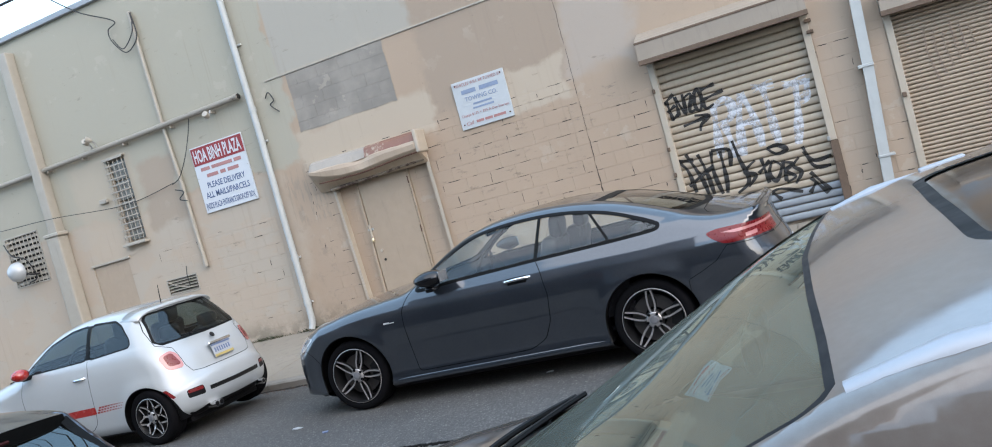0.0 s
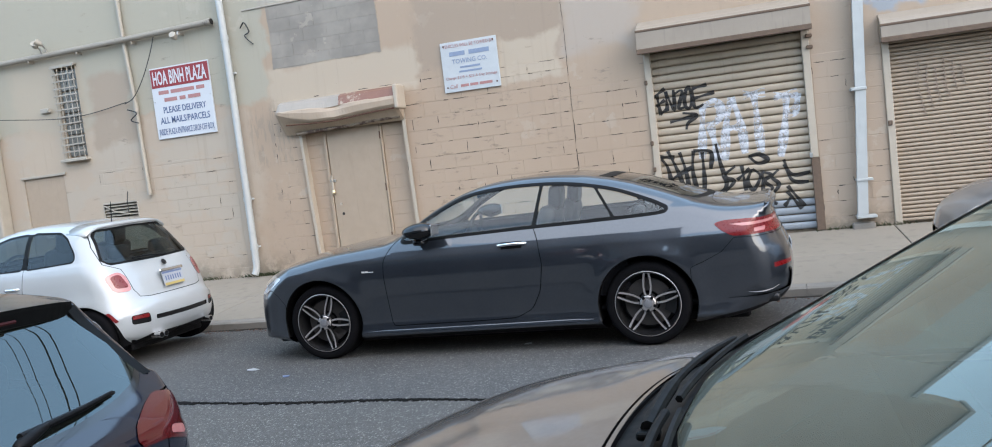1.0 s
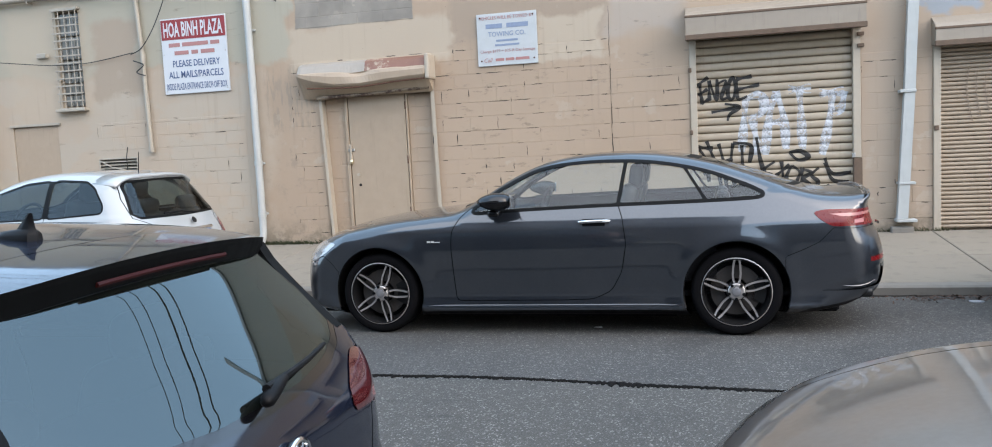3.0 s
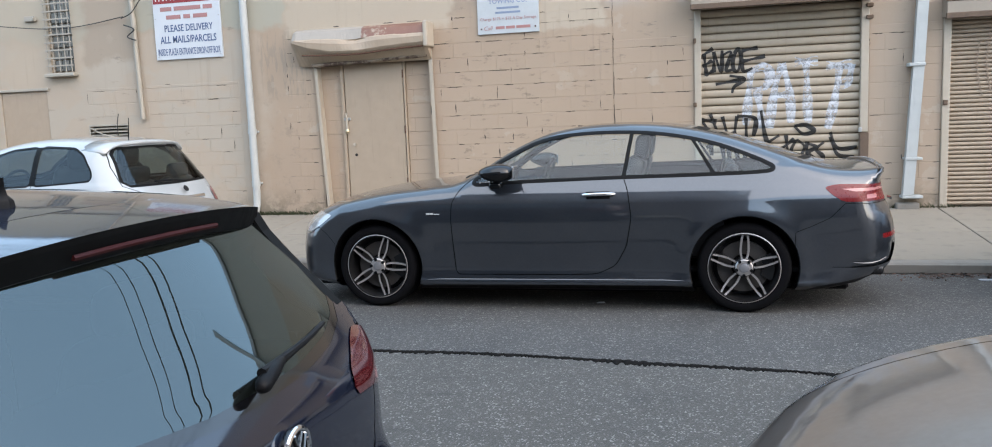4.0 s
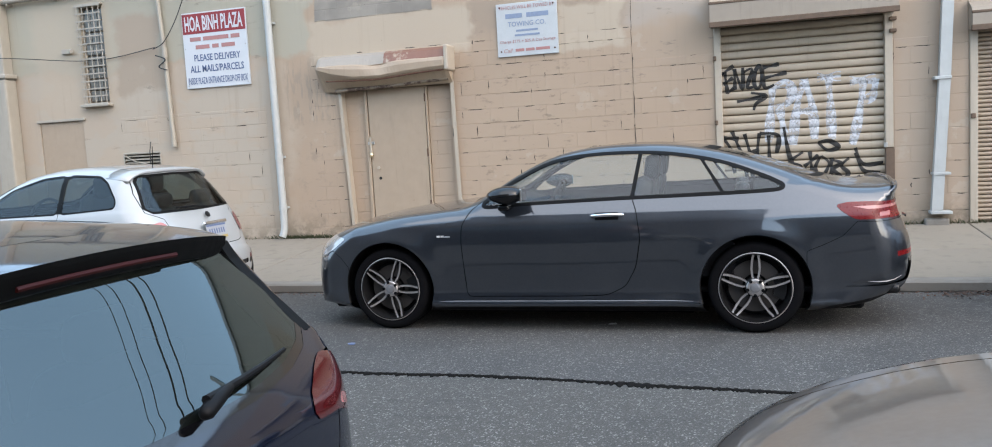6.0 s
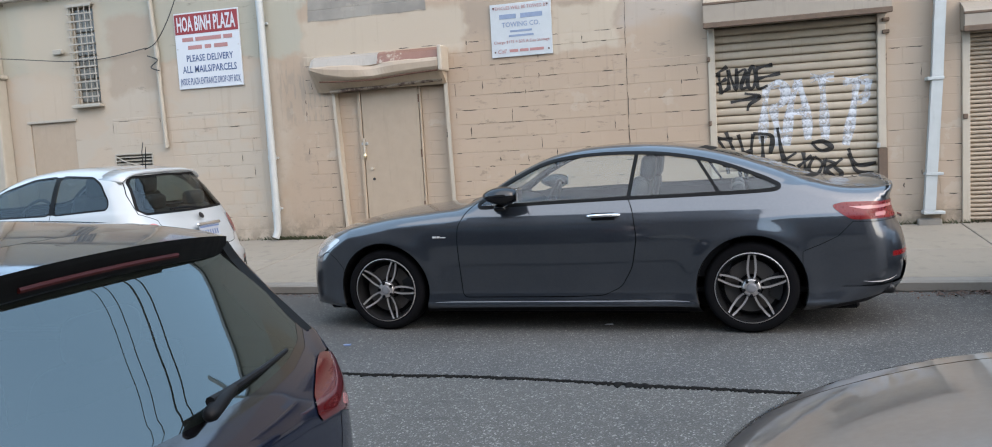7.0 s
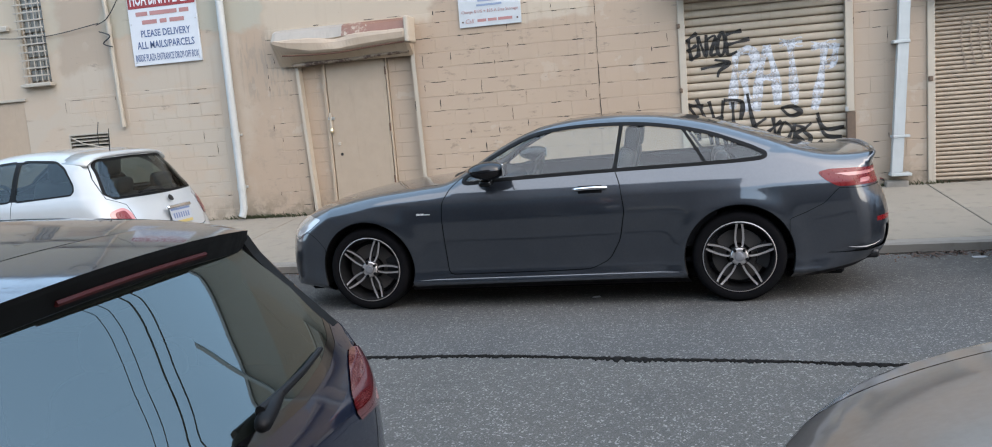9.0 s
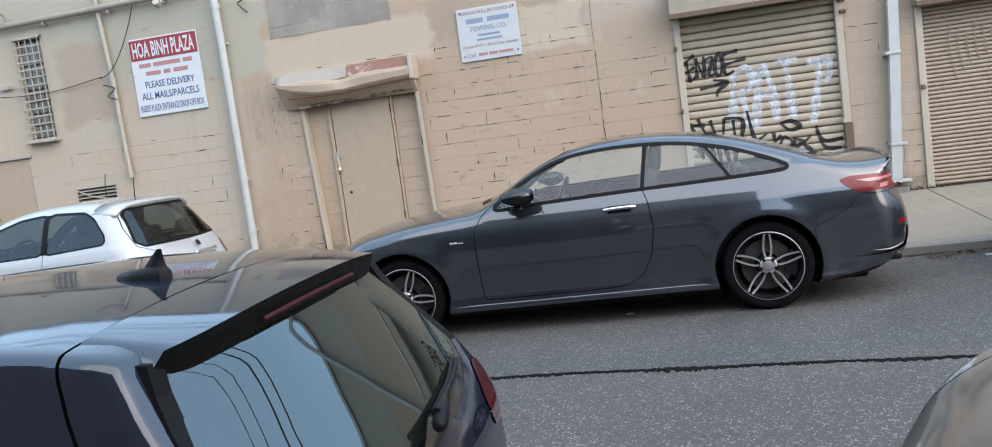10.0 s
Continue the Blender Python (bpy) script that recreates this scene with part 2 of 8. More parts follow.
def rusty(name, colour, rust=(0.17, 0.075, 0.04), amount=0.5):
    """Painted sheet metal with rust that comes through in patches."""
    k = Mat(name)
    colour, rust = dulled(colour), dulled(rust)
    n = k.math("ADD", k.math("MULTIPLY", k.noise(3.0, 6, 0.65), 0.75), k.math("MULTIPLY", k.noise(22, 4), 0.25))
    f = k.ramp(n, 0.70 - 0.3 * amount, 0.78 - 0.3 * amount)
    c = k.mix(k.noise(8, 4), tuple(v * 0.88 for v in colour), tuple(min(1, v * 1.08) for v in colour))
    c = k.mix(k.math("MULTIPLY", k.ramp(k.noise(9, 5, stretch=(2.5, 1, 0.2)), 0.55, 0.75), 0.3), c, tuple(v * 0.6 for v in colour))
    k.set(Base_Color=k.mix(f, c, rust), Roughness=k.ramp(f, 0, 1, 0.5, 0.9), Specular_IOR_Level=0.4)
    k.bump(k.math("ADD", n, k.math("MULTIPLY", k.noise(40, 3), 0.3)), 0.25, 0.004)
    return k.m


M = {
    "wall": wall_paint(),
    "asphalt": asphalt(),
    "seam_shade": plain("seam_shade", (0.014, 0.0135, 0.013), 0.9, vary=0.7, scale=30, Specular_IOR_Level=0.05),
    "gutter": plain("gutter_dirt", (0.040, 0.034, 0.028), 0.9, vary=0.5, scale=12, Specular_IOR_Level=0.1),
    "slab": concrete("pavement_concrete", (0.35, 0.305, 0.245)),
    "kerb": concrete("kerb_concrete", (0.30, 0.275, 0.24)),
    "brick": brick_far(),
    "tan_metal": rusty("tan_painted_metal", (0.57, 0.49, 0.39), amount=0.14),
    "housing": rusty("shutter_housing_paint", (0.40, 0.335, 0.265), amount=0.12),
    "awning": rusty("rusted_awning_paint", (0.50, 0.39, 0.285), rust=(0.25, 0.15, 0.10), amount=0.22),
    "awning_red": rusty("awning_red_lead", (0.27, 0.13, 0.09), rust=(0.50, 0.41, 0.32), amount=0.62),
    "awning_dark": rusty("awning_underside", (0.30, 0.235, 0.17), rust=(0.09, 0.055, 0.04), amount=0.75),
    "awning_top": rusty("awning_top_paint", (0.42, 0.375, 0.32), rust=(0.36, 0.34, 0.31), amount=0.5),
    "slat": rusty("shutter_slat_paint", (0.51, 0.42, 0.315), amount=0.08),
    "slat_grey": rusty("shutter_foot_paint", (0.33, 0.36, 0.39), amount=0.10),
    "slat_two": rusty("second_shutter_paint", (0.46, 0.36, 0.265), amount=0.05),
    "rust": plain("rust", (0.14, 0.065, 0.04), 0.9, vary=0.4, scale=25),
    "dull_rust": plain("dull_rust", (0.17, 0.115, 0.08), 0.9, vary=0.6, scale=14),
    "white_pipe": rusty("white_downpipe_paint", (0.57, 0.59, 0.575), rust=(0.40, 0.31, 0.23), amount=0.26),
    "tan_pipe": rusty("tan_pipe_paint", (0.48, 0.435, 0.36), rust=(0.25, 0.19, 0.14), amount=0.12),
    "grimy_pipe": rusty("grimy_pipe_paint", (0.37, 0.33, 0.27), rust=(0.13, 0.10, 0.075), amount=0.42),
    "coping": plain("coping_metal", (0.42, 0.43, 0.44), 0.5, 0.4),
    "door": rusty("door_paint", (0.50, 0.39, 0.285), amount=0.06),
    "steel": plain("worn_steel", (0.42, 0.41, 0.39), 0.4, 0.9),
    "brass": plain("brass_lock", (0.55, 0.47, 0.32), 0.35, 0.9),
    "dark": plain("dark_opening", (0.015, 0.014, 0.013), 0.9),
    "bars": plain("grille_paint", (0.46, 0.42, 0.35), 0.6),
    "rubber": plain("tyre_rubber", (0.008, 0.008, 0.009), 0.85, vary=0.3, scale=30, Specular_IOR_Level=0.04),
    "black": plain("black_plastic", (0.006, 0.006, 0.007), 0.5, vary=0.2, Specular_IOR_Level=0.15),
    "gloss_black": plain("gloss_black_trim", (0.006, 0.006, 0.007), 0.08, vary=0.1),
    "liner": plain("dark_cloth", (0.015, 0.015, 0.017), 0.9, vary=0.25, Specular_IOR_Level=0.15),
    "seat": plain("seat_leather", (0.022, 0.023, 0.026), 0.5, vary=0.25),
    "rim_dark": plain("wheel_grey", (0.018, 0.018, 0.019), 0.4, 0.4),
    "hub_grey": plain("hub_grey", (0.22, 0.22, 0.23), 0.45, 0.6),
    "rim_cut": plain("machined_alloy", (0.37, 0.35, 0.34), 0.34, 0.65),
    "alloy": plain("alloy", (0.40, 0.39, 0.38), 0.36, 0.6),
    "disc": plain("brake_disc", (0.07, 0.062, 0.058), 0.55, 0.6),
    "chrome": plain("chrome", (0.82, 0.82, 0.82), 0.08, 1.0, vary=0.04),
    "badge": plain("bright_badge", (0.85, 0.85, 0.86), 0.4, 0.3, vary=0.05),
    "satin": plain("satin_aluminium", (0.36, 0.375, 0.40), 0.5, 0.6, vary=0.08),
    "red": plain("red_plastic", (0.42, 0.018, 0.012), 0.25, vary=0.15, Coat_Weight=0.8),
    "lamp_red": plain("red_lamp_lens", (0.19, 0.006, 0.008), 0.3, vary=0.3, scale=40, Coat_Weight=0.2, Specular_IOR_Level=0.3),
    "lamp_pink": plain("pale_red_lens", (0.60, 0.24, 0.23), 0.2, vary=0.2, scale=40, Coat_Weight=0.4),
    "dull_red": plain("dull_red_plastic", (0.045, 0.005, 0.005), 0.6, Specular_IOR_Level=0.2),
    "frit": plain("black_glass_border", (0.005, 0.005, 0.006), 0.10, vary=0.1, Specular_IOR_Level=0.9),
    "trim_black": plain("black_trim", (0.004, 0.004, 0.004), 0.5, vary=0.1, Specular_IOR_Level=0.12),
    "leaf_brown": plain("dead_leaf", (0.075, 0.042, 0.028), 0.85, vary=0.5, scale=30),
    "lamp_dark": plain("dark_red_lens", (0.10, 0.008, 0.010), 0.12, vary=0.2, Coat_Weight=1.0),
    "lamp_clear": plain("clear_lamp_lens", (0.62, 0.60, 0.58), 0.15, 0.4, vary=0.15, scale=40, Coat_Weight=1.0),
    "white_print": plain("white_sheet", (0.72, 0.75, 0.78), 0.5, vary=0.05),
    "old_sheet": plain("weathered_white_sheet", (0.60, 0.63, 0.64), 0.6, vary=0.16, scale=9),
    "print_blue": plain("blue_print", (0.09, 0.14, 0.28), 0.6),
    "print_faded": plain("faded_blue_print", (0.27, 0.34, 0.47), 0.6, vary=0.3, scale=30),
    "print_red": plain("red_print", (0.34, 0.035, 0.04), 0.6),
    "print_maroon": plain("faded_red_print", (0.50, 0.24, 0.22), 0.6),
    "spray_black": sprayed("black_spray", (0.012, 0.012, 0.012), 0.85),
    "faint_scrawl": plain("faint_scrawl", (0.33, 0.25, 0.185), 0.9, vary=0.3),
    "crack": plain("crack_dirt", (0.055, 0.045, 0.038), 0.9, vary=0.4),
    "spray_white": sprayed("white_spray", (0.70, 0.74, 0.80), 0.22),
    "plate_white": plain("plate_white", (0.48, 0.51, 0.55), 0.4),
    "plate_blue": plain("plate_blue", (0.16, 0.22, 0.38), 0.4),
    "plate_yellow": plain("plate_yellow", (0.60, 0.46, 0.16), 0.4),
    "cable": plain("cable", (0.03, 0.03, 0.03), 0.6),
    "leaf": plain("weed", (0.06, 0.075, 0.03), 0.8, vary=0.4, scale=30),
    "glass_coupe": glass("coupe_glass", (0.80, 0.86, 0.86), 1.6),
    "glass_fiat": glass("hatchback_glass", (0.36, 0.42, 0.42), 1.6, sheen=(0.92, 0.98, 1.0)),
    "glass_golf": glass("tinted_rear_glass", (0.10, 0.14, 0.13), 2.0, dust=0.012, sheen=(0.80, 0.95, 0.98)),
    "glass_tan": glass("windscreen_glass", (0.55, 0.66, 0.55), 1.95, dust=0.10, sheen=(0.92, 1.0, 0.92)),
    "glass_block": plain("glass_block", (0.24, 0.25, 0.235), 0.2, vary=0.4),
    "coupe": paint("grey_car_paint", (0.030, 0.037, 0.049), 0.5, 0.30, dust=0.03, ior=1.75),
    "fiat": paint("white_car_paint", (0.45, 0.475, 0.48), 0.0, 0.3, dust=0.10),
    "golf": paint("dark_blue_car_paint", (0.006, 0.010, 0.024), 0.2, 0.4, dust=0.008, under=0.0, ior=1.72),
    "tan": paint("taupe_car_paint", (0.195, 0.160, 0.135), 0.6, 0.34, dust=0.30),
    "silver": paint("silver_car_paint", (0.42, 0.43, 0.45), 0.8, 0.35),
}

# ---------------------------------------------------------------- building blocks


def mesh_object(name, verts, faces, mat, parent=None, label="", smooth=False, normals=None):
    if normals is None:
        used = sorted({i for f in faces for i in f})
        if len(used) < len(verts):
            at = {u: i for i, u in enumerate(used)}
            verts, faces = [verts[u] for u in used], [[at[i] for i in f] for f in faces]
    me = bpy.data.meshes.new(name)
    me.from_pydata([tuple(v) for v in verts], [], [tuple(f) for f in faces])
    me.materials.append(mat)
    if smooth:
        me.polygons.foreach_set("use_smooth", [True] * len(me.polygons))
    me.update()
    if normals is not None:
        me.normals_split_custom_set_from_vertices([tuple(n) for n in normals])
    ob = new(name, me)
    ob.parent = parent
    return tagged(ob, label)


def part(name, bm, mat, parent=None, label="", smooth=False, angle=None):
    me = bpy.data.meshes.new(name)
    bmesh.ops.recalc_face_normals(bm, faces=bm.faces)
    if smooth:
        for f in bm.faces:
            f.smooth = True
        for e in bm.edges:
            if len(e.link_faces) == 2 and e.calc_face_angle(0) > radians(angle or 38):
                e.smooth = False
    bm.to_mesh(me)
    bm.free()
    me.materials.append(mat)
    ob = new(name, me)
    ob.parent = parent
    return tagged(ob, label)


def box(x0, x1, y0, y1, z0, z1, bevel=0.0, segs=1, bm=None):
    own = bm is None
    b = bmesh.new()
    bmesh.ops.create_cube(b, size=1, matrix=Matrix.Translation(((x0 + x1) / 2, (y0 + y1) / 2, (z0 + z1) / 2)) @ Matrix.Diagonal((x1 - x0, y1 - y0, z1 - z0, 1)))
    if bevel:
        bmesh.ops.bevel(b, geom=list(b.edges), offset=bevel, segments=segs, affect="EDGES", profile=0.5)
    if own:
        return b
    tmp = bpy.data.meshes.new("tmp")
    b.to_mesh(tmp)
    b.free()
    bm.from_mesh(tmp)
    bpy.data.meshes.remove(tmp)
    return bm


def prism(points, axis, a, b, bm=None):
    """A closed outline of 2D points, drawn out along an axis from a to b."""
    bm = bm or bmesh.new()
    order = {"x": lambda u, v, w: (w, u, v), "y": lambda u, v, w: (u, w, v), "z": lambda u, v, w: (u, v, w)}[axis]
    lo = [bm.verts.new(order(u, v, a)) for u, v in points]
    hi = [bm.verts.new(order(u, v, b)) for u, v in points]
    n = len(points)
    bm.faces.new(lo)
    bm.faces.new(hi[::-1])
    for i in range(n):
        bm.faces.new((lo[i], lo[(i + 1) % n], hi[(i + 1) % n], hi[i]))
    return bm


def tube(points, radius, segs=10, bm=None, caps=True):
    """A round bar along a line of points; radius may be a list."""
    bm = bm or bmesh.new()
    pts = [Vector(p) for p in points]
    rings = []
    up = None
    for i, p in enumerate(pts):
        d = (pts[min(i + 1, len(pts) - 1)] - pts[max(i - 1, 0)]).normalized()
        if up is None:
            up = Vector((0, 0, 1)) if abs(d.z) < 0.9 else Vector((0, 1, 0))
        side = d.cross(up).normalized()
        up = side.cross(d).normalized()
        r = radius[i] if isinstance(radius, (list, tuple)) else radius
        rings.append([bm.verts.new(p + r * (math.cos(t) * side + math.sin(t) * up)) for t in [2 * math.pi * j / segs for j in range(segs)]])
    for a, b in zip(rings, rings[1:]):
        for j in range(segs):
            bm.faces.new((a[j], a[(j + 1) % segs], b[(j + 1) % segs], b[j]))
    if caps:
        bm.faces.new(rings[0][::-1])
        bm.faces.new(rings[-1])
    return bm


def lathe(profile, segs=32, bm=None, matrix=Matrix()):
    """A profile of (radius, height) turned round the y axis."""
    bm = bm or bmesh.new()
    rings = []
    for r, h in profile:
        if r < 1e-6:
            rings.append([bm.verts.new(matrix @ Vector((0, h, 0)))])
        else:
            rings.append([bm.verts.new(matrix @ Vector((r * math.cos(t), h, r * math.sin(t)))) for t in [2 * math.pi * j / segs for j in range(segs)]])
    for a, b in zip(rings, rings[1:]):
        for j in range(segs):
            k = (j + 1) % segs
            if len(a) == 1 and len(b) == 1:
                continue
            if len(a) == 1:
                bm.faces.new((a[0], b[j], b[k]))
            elif len(b) == 1:
                bm.faces.new((a[j], b[0], a[k]))
            else:
                bm.faces.new((a[j], b[j], b[k], a[k]))
    return bm


def thing(name, label, category, at=(0, 0, 0), group="", kind=""):
    ob = new(name)
    ob.empty_display_size = 0.1
    ob.location = at
    return tagged(ob, label, category, group, kind)


def curve_points(pts, steps=8, closed=False):
    """A Catmull-Rom curve through 2D or 3D points."""
    P = np.array(pts, float)
    n = len(P)
    out = []
    for i in range(n if closed else n - 1):
        if closed:
            p0, p1, p2, p3 = P[(i - 1) % n], P[i], P[(i + 1) % n], P[(i + 2) % n]
        else:
            p0, p1, p2, p3 = P[max(i - 1, 0)], P[i], P[i + 1], P[min(i + 2, n - 1)]
        for s in range(steps):
            t = s / steps
            out.append(0.5 * (2 * p1 + (p2 - p0) * t + (2 * p0 - 5 * p1 + 4 * p2 - p3) * t * t + (3 * p1 - p0 - 3 * p2 + p3) * t ** 3))
    if not closed:
        out.append(P[-1])
    return np.array(out)


def lettering(name, text, x, z, width, height, y, mat, parent, label="", slant=0.0, bold=0.0):
    """Raised print on a sign that faces -y: centred on x, base at z, fitted to a width and a height."""
    cu = bpy.data.curves.new("print", "FONT")
    cu.body, cu.size, cu.extrude, cu.shear, cu.offset, cu.resolution_u = text, 1.0, 0.002, slant, bold, 2
    tmp = bpy.data.objects.new("print", cu)
    me = bpy.data.meshes.new_from_object(tmp)
    bpy.data.objects.remove(tmp)
    bpy.data.curves.remove(cu)
    co = np.array([v.co[:] for v in me.vertices])
    faces = [tuple(f.vertices) for f in me.polygons]
    bpy.data.meshes.remove(me)
    lo, hi = co.min(0), co.max(0)
    sx, sz = width / (hi[0] - lo[0]), height / (hi[1] - lo[1])
    spot = np.stack([x - width / 2 + (co[:, 0] - lo[0]) * sx, y - 0.5 * co[:, 2], z + (co[:, 1] - lo[1]) * sz], 1)
    root = list(range(len(co)))

    def find(i):
        while root[i] != i:
            root[i] = root[root[i]]
            i = root[i]
        return i

    for f in faces:
        for i in f[1:]:
            root[find(i)] = find(f[0])
    shapes = {}
    for f in faces:
        shapes.setdefault(find(f[0]), []).append(f)
    span = lambda fs: (min(spot[i][0] for f in fs for i in f), max(spot[i][0] for f in fs for i in f))
    letters = []
    for fs in sorted(shapes.values(), key=lambda fs: span(fs)[0]):
        x0, x1 = span(fs)
        if letters and x0 < letters[-1][1] - 0.6 * (x1 - x0):
            letters[-1][0].extend(fs)
            letters[-1][1] = max(letters[-1][1], x1)
        else:
            letters.append([list(fs), x1])
    for fs, _ in letters:
        mesh_object(name, spot, fs, mat, parent, label)


# ---------------------------------------------------------------- ground
rnd = random.Random(7)
WALL = 4.75
KERB_FAR, KERB_NEAR = 1.92, -5.95
ROAD_Y = [-6.1, -5.5, -4.0, -2.0, -1.0, 0.0, 1.0, 2.0]
ROAD_Z = [-0.14, -0.13, -0.09, 0.0, 0.005, 0.0, -0.02, -0.055]
PAVE_Y, PAVE_Z = [1.92, 2.07, 4.9], [0.04, 0.045, 0.245]


def road_z(y):
    return float(np.interp(y, ROAD_Y, ROAD_Z))


def pave_z(y):
    return float(np.interp(y, PAVE_Y, PAVE_Z))


def ground_sheet():
    ys = [-400, -60, -12] + list(np.linspace(-6.1, 2.0, 40)) + [12, 60, 400]
    zs = [-0.16, -0.16, -0.16] + [road_z(y) for y in np.linspace(-6.1, 2.0, 40)] + [-0.07, -0.07, -0.07]
    xs = [-400, -60, -20] + list(np.linspace(-14, 10, 70)) + [20, 60, 400]
    verts, faces = [], []
    for i, x in enumerate(xs):
        for y, z in zip(ys, zs):
            verts.append((x, y, z + (0.006 * noise.noise((x * 0.8, y * 0.8, 0)) if -6 < y < 1.9 else 0)))
    n = len(ys)
    for i in range(len(xs) - 1):
        for j in range(n - 1):
            faces.append((i * n + j, (i + 1) * n + j, (i + 1) * n + j + 1, i * n + j + 1))
    return tagged(mesh_object("road", verts, faces, M["asphalt"], smooth=True), "worn grey asphalt road with pale stone specks", "road", kind="structure")


ground_sheet()

# dark strip painted for a seam's shadow along the road, and a finer crack
def ribbon(name, line, width, seed, lift=0.004, ragged=0.6, mat=None):
    r = random.Random(seed)
    pts = curve_points(line, 60)
    verts, faces = [], []
    for i, (x, y) in enumerate(pts):
        fade = min(1.0, i / 12, (len(pts) - 1 - i) / 12) + 0.05
        fade *= 0.8 + 0.9 * noise.noise((x * 2.1, seed, 3))
        a, b = (width * fade * max(0.1, 1 + ragged * r.uniform(-1, 1)) for _ in range(2))
        jog = r.uniform(-0.3, 0.3) * width
        for k, off in enumerate((-a, -a * 0.4, b * 0.4, b)):
            yy = y + off + jog
            verts.append((x, yy, road_z(yy) + lift + (0.007 if k in (1, 2) else -0.004) + 0.006 * noise.noise((x * 0.8, yy * 0.8, 0))))
    for i in range(len(pts) - 1):
        for k in range(3):
            faces.append((4 * i + k, 4 * (i + 1) + k, 4 * (i + 1) + k + 1, 4 * i + k + 1))
    return mesh_object(name, verts, faces, mat or M["seam_shade"], smooth=True)


# the strip's near-black colour is the shadow of a step in the asphalt
tagged(ribbon("seam_shadow", [(-2.3, -1.22), (-1.1, -1.31), (-0.3, -1.30), (0.25, -1.33), (0.9, -1.40), (1.55, -1.45), (2.2, -1.52), (3.6, -1.62), (5.5, -1.7)], 0.026, 3, ragged=0.9),
       "ragged seam in the asphalt, its step shadow painted as a dark strip", "road seam", kind="structure")

tagged(ribbon("gutter", [(-16, 1.875), (-8, 1.87), (-3, 1.868), (0, 1.872), (3, 1.865), (6, 1.85), (14, 1.87)], 0.045, 12, 0.003, 0.8, M["gutter"]),
       "dark line of dirt in the gutter along the kerb", "gutter", kind="structure")

# far pavement: kerb stones and slabs with open joints
pavement = thing("pavement", "worn grey concrete pavement with slab joints along the wall", "pavement", kind="structure")
bed = bmesh.new()
prism([(1.93, -0.12), (1.93, 0.022), (2.07, 0.027), (4.9, 0.225), (4.9, -0.12)], "x", -30, 30, bed)
part("bed", bed, M["kerb"], pavement)


def slab_piece(name, x0, x1, y0, y1, mat):
    g = 0.006
    b = bmesh.new()
    vs = []
    for dz, ins in ((-0.03, 0.0), (-0.006, 0.0), (0.0, 0.006)):
        ring = [(x0 + g + ins, y0 + g + ins), (x1 - g - ins, y0 + g + ins), (x1 - g - ins, y1 - g - ins), (x0 + g + ins, y1 - g - ins)]
        vs.append([b.verts.new((x, y, pave_z(y) + dz)) for x, y in ring])
    for lo, hi in zip(vs, vs[1:]):
        for i in range(4):
            b.faces.new((lo[i], lo[(i + 1) % 4], hi[(i + 1) % 4], hi[i]))
    b.faces.new(vs[-1])
    return part(name, b, mat, pavement)


SLABS = [-16, -13.6, -11.6, -9.6, -7.9, -6.1, -4.35, -2.6, -0.85, 0.9, 2.4, 3.9, 5.4, 7.0, 8.6, 10.5, 13]
for xa, xb in zip(SLABS, SLABS[1:]):
    slab_piece("slab", xa, xb, 2.07, 3.3, M["slab"])
    slab_piece("slab", xa, xb, 3.3, WALL - 0.002, M["slab"])
for i in range(17):
    xa = -16 + i * 1.7
    b = bmesh.new()
    prism([(1.92, -0.1), (1.915, 0.02), (1.935, 0.04), (2.066, 0.045), (2.066, -0.1)], "x", xa + 0.004, xa + 1.696, b)
    part("kerbstone", b, M["kerb"], pavement)

# near pavement, under the camera
near = tagged(part("near_pavement", prism([(-30, -9.3), (30, -9.3), (30, -5.95), (-30, -5.95)], "z", -0.2, -0.02), M["slab"]), "grey concrete pavement on the near side", "pavement", kind="structure")

# ---------------------------------------------------------------- the long wall
wall = thing("wall_north", "tan painted concrete block wall with faded and patched paint", "wall", kind="structure")
Y_IN = 5.35
OPEN = [  # x0, x1, z0, z1, depth of the recess
    (-4.14, -2.50, 0.20, 2.36, 0.10),
    (1.06, 3.09, 0.20, 2.80, 0.10),
    (3.93, 6.6, 0.20, 2.55, 0.10),
    (-8.60, -8.18, 2.46, 3.96, 0.12),
    (-9.60, -8.74, 0.20, 2.21, 0.05),
    (-8.0, -7.34, 1.36, 1.62, 0.12),
    (-11.65, -10.72, 2.23, 3.2, 0.12),
]


LOW_TOP = 5.5  # the lower building begins at x = 0.03


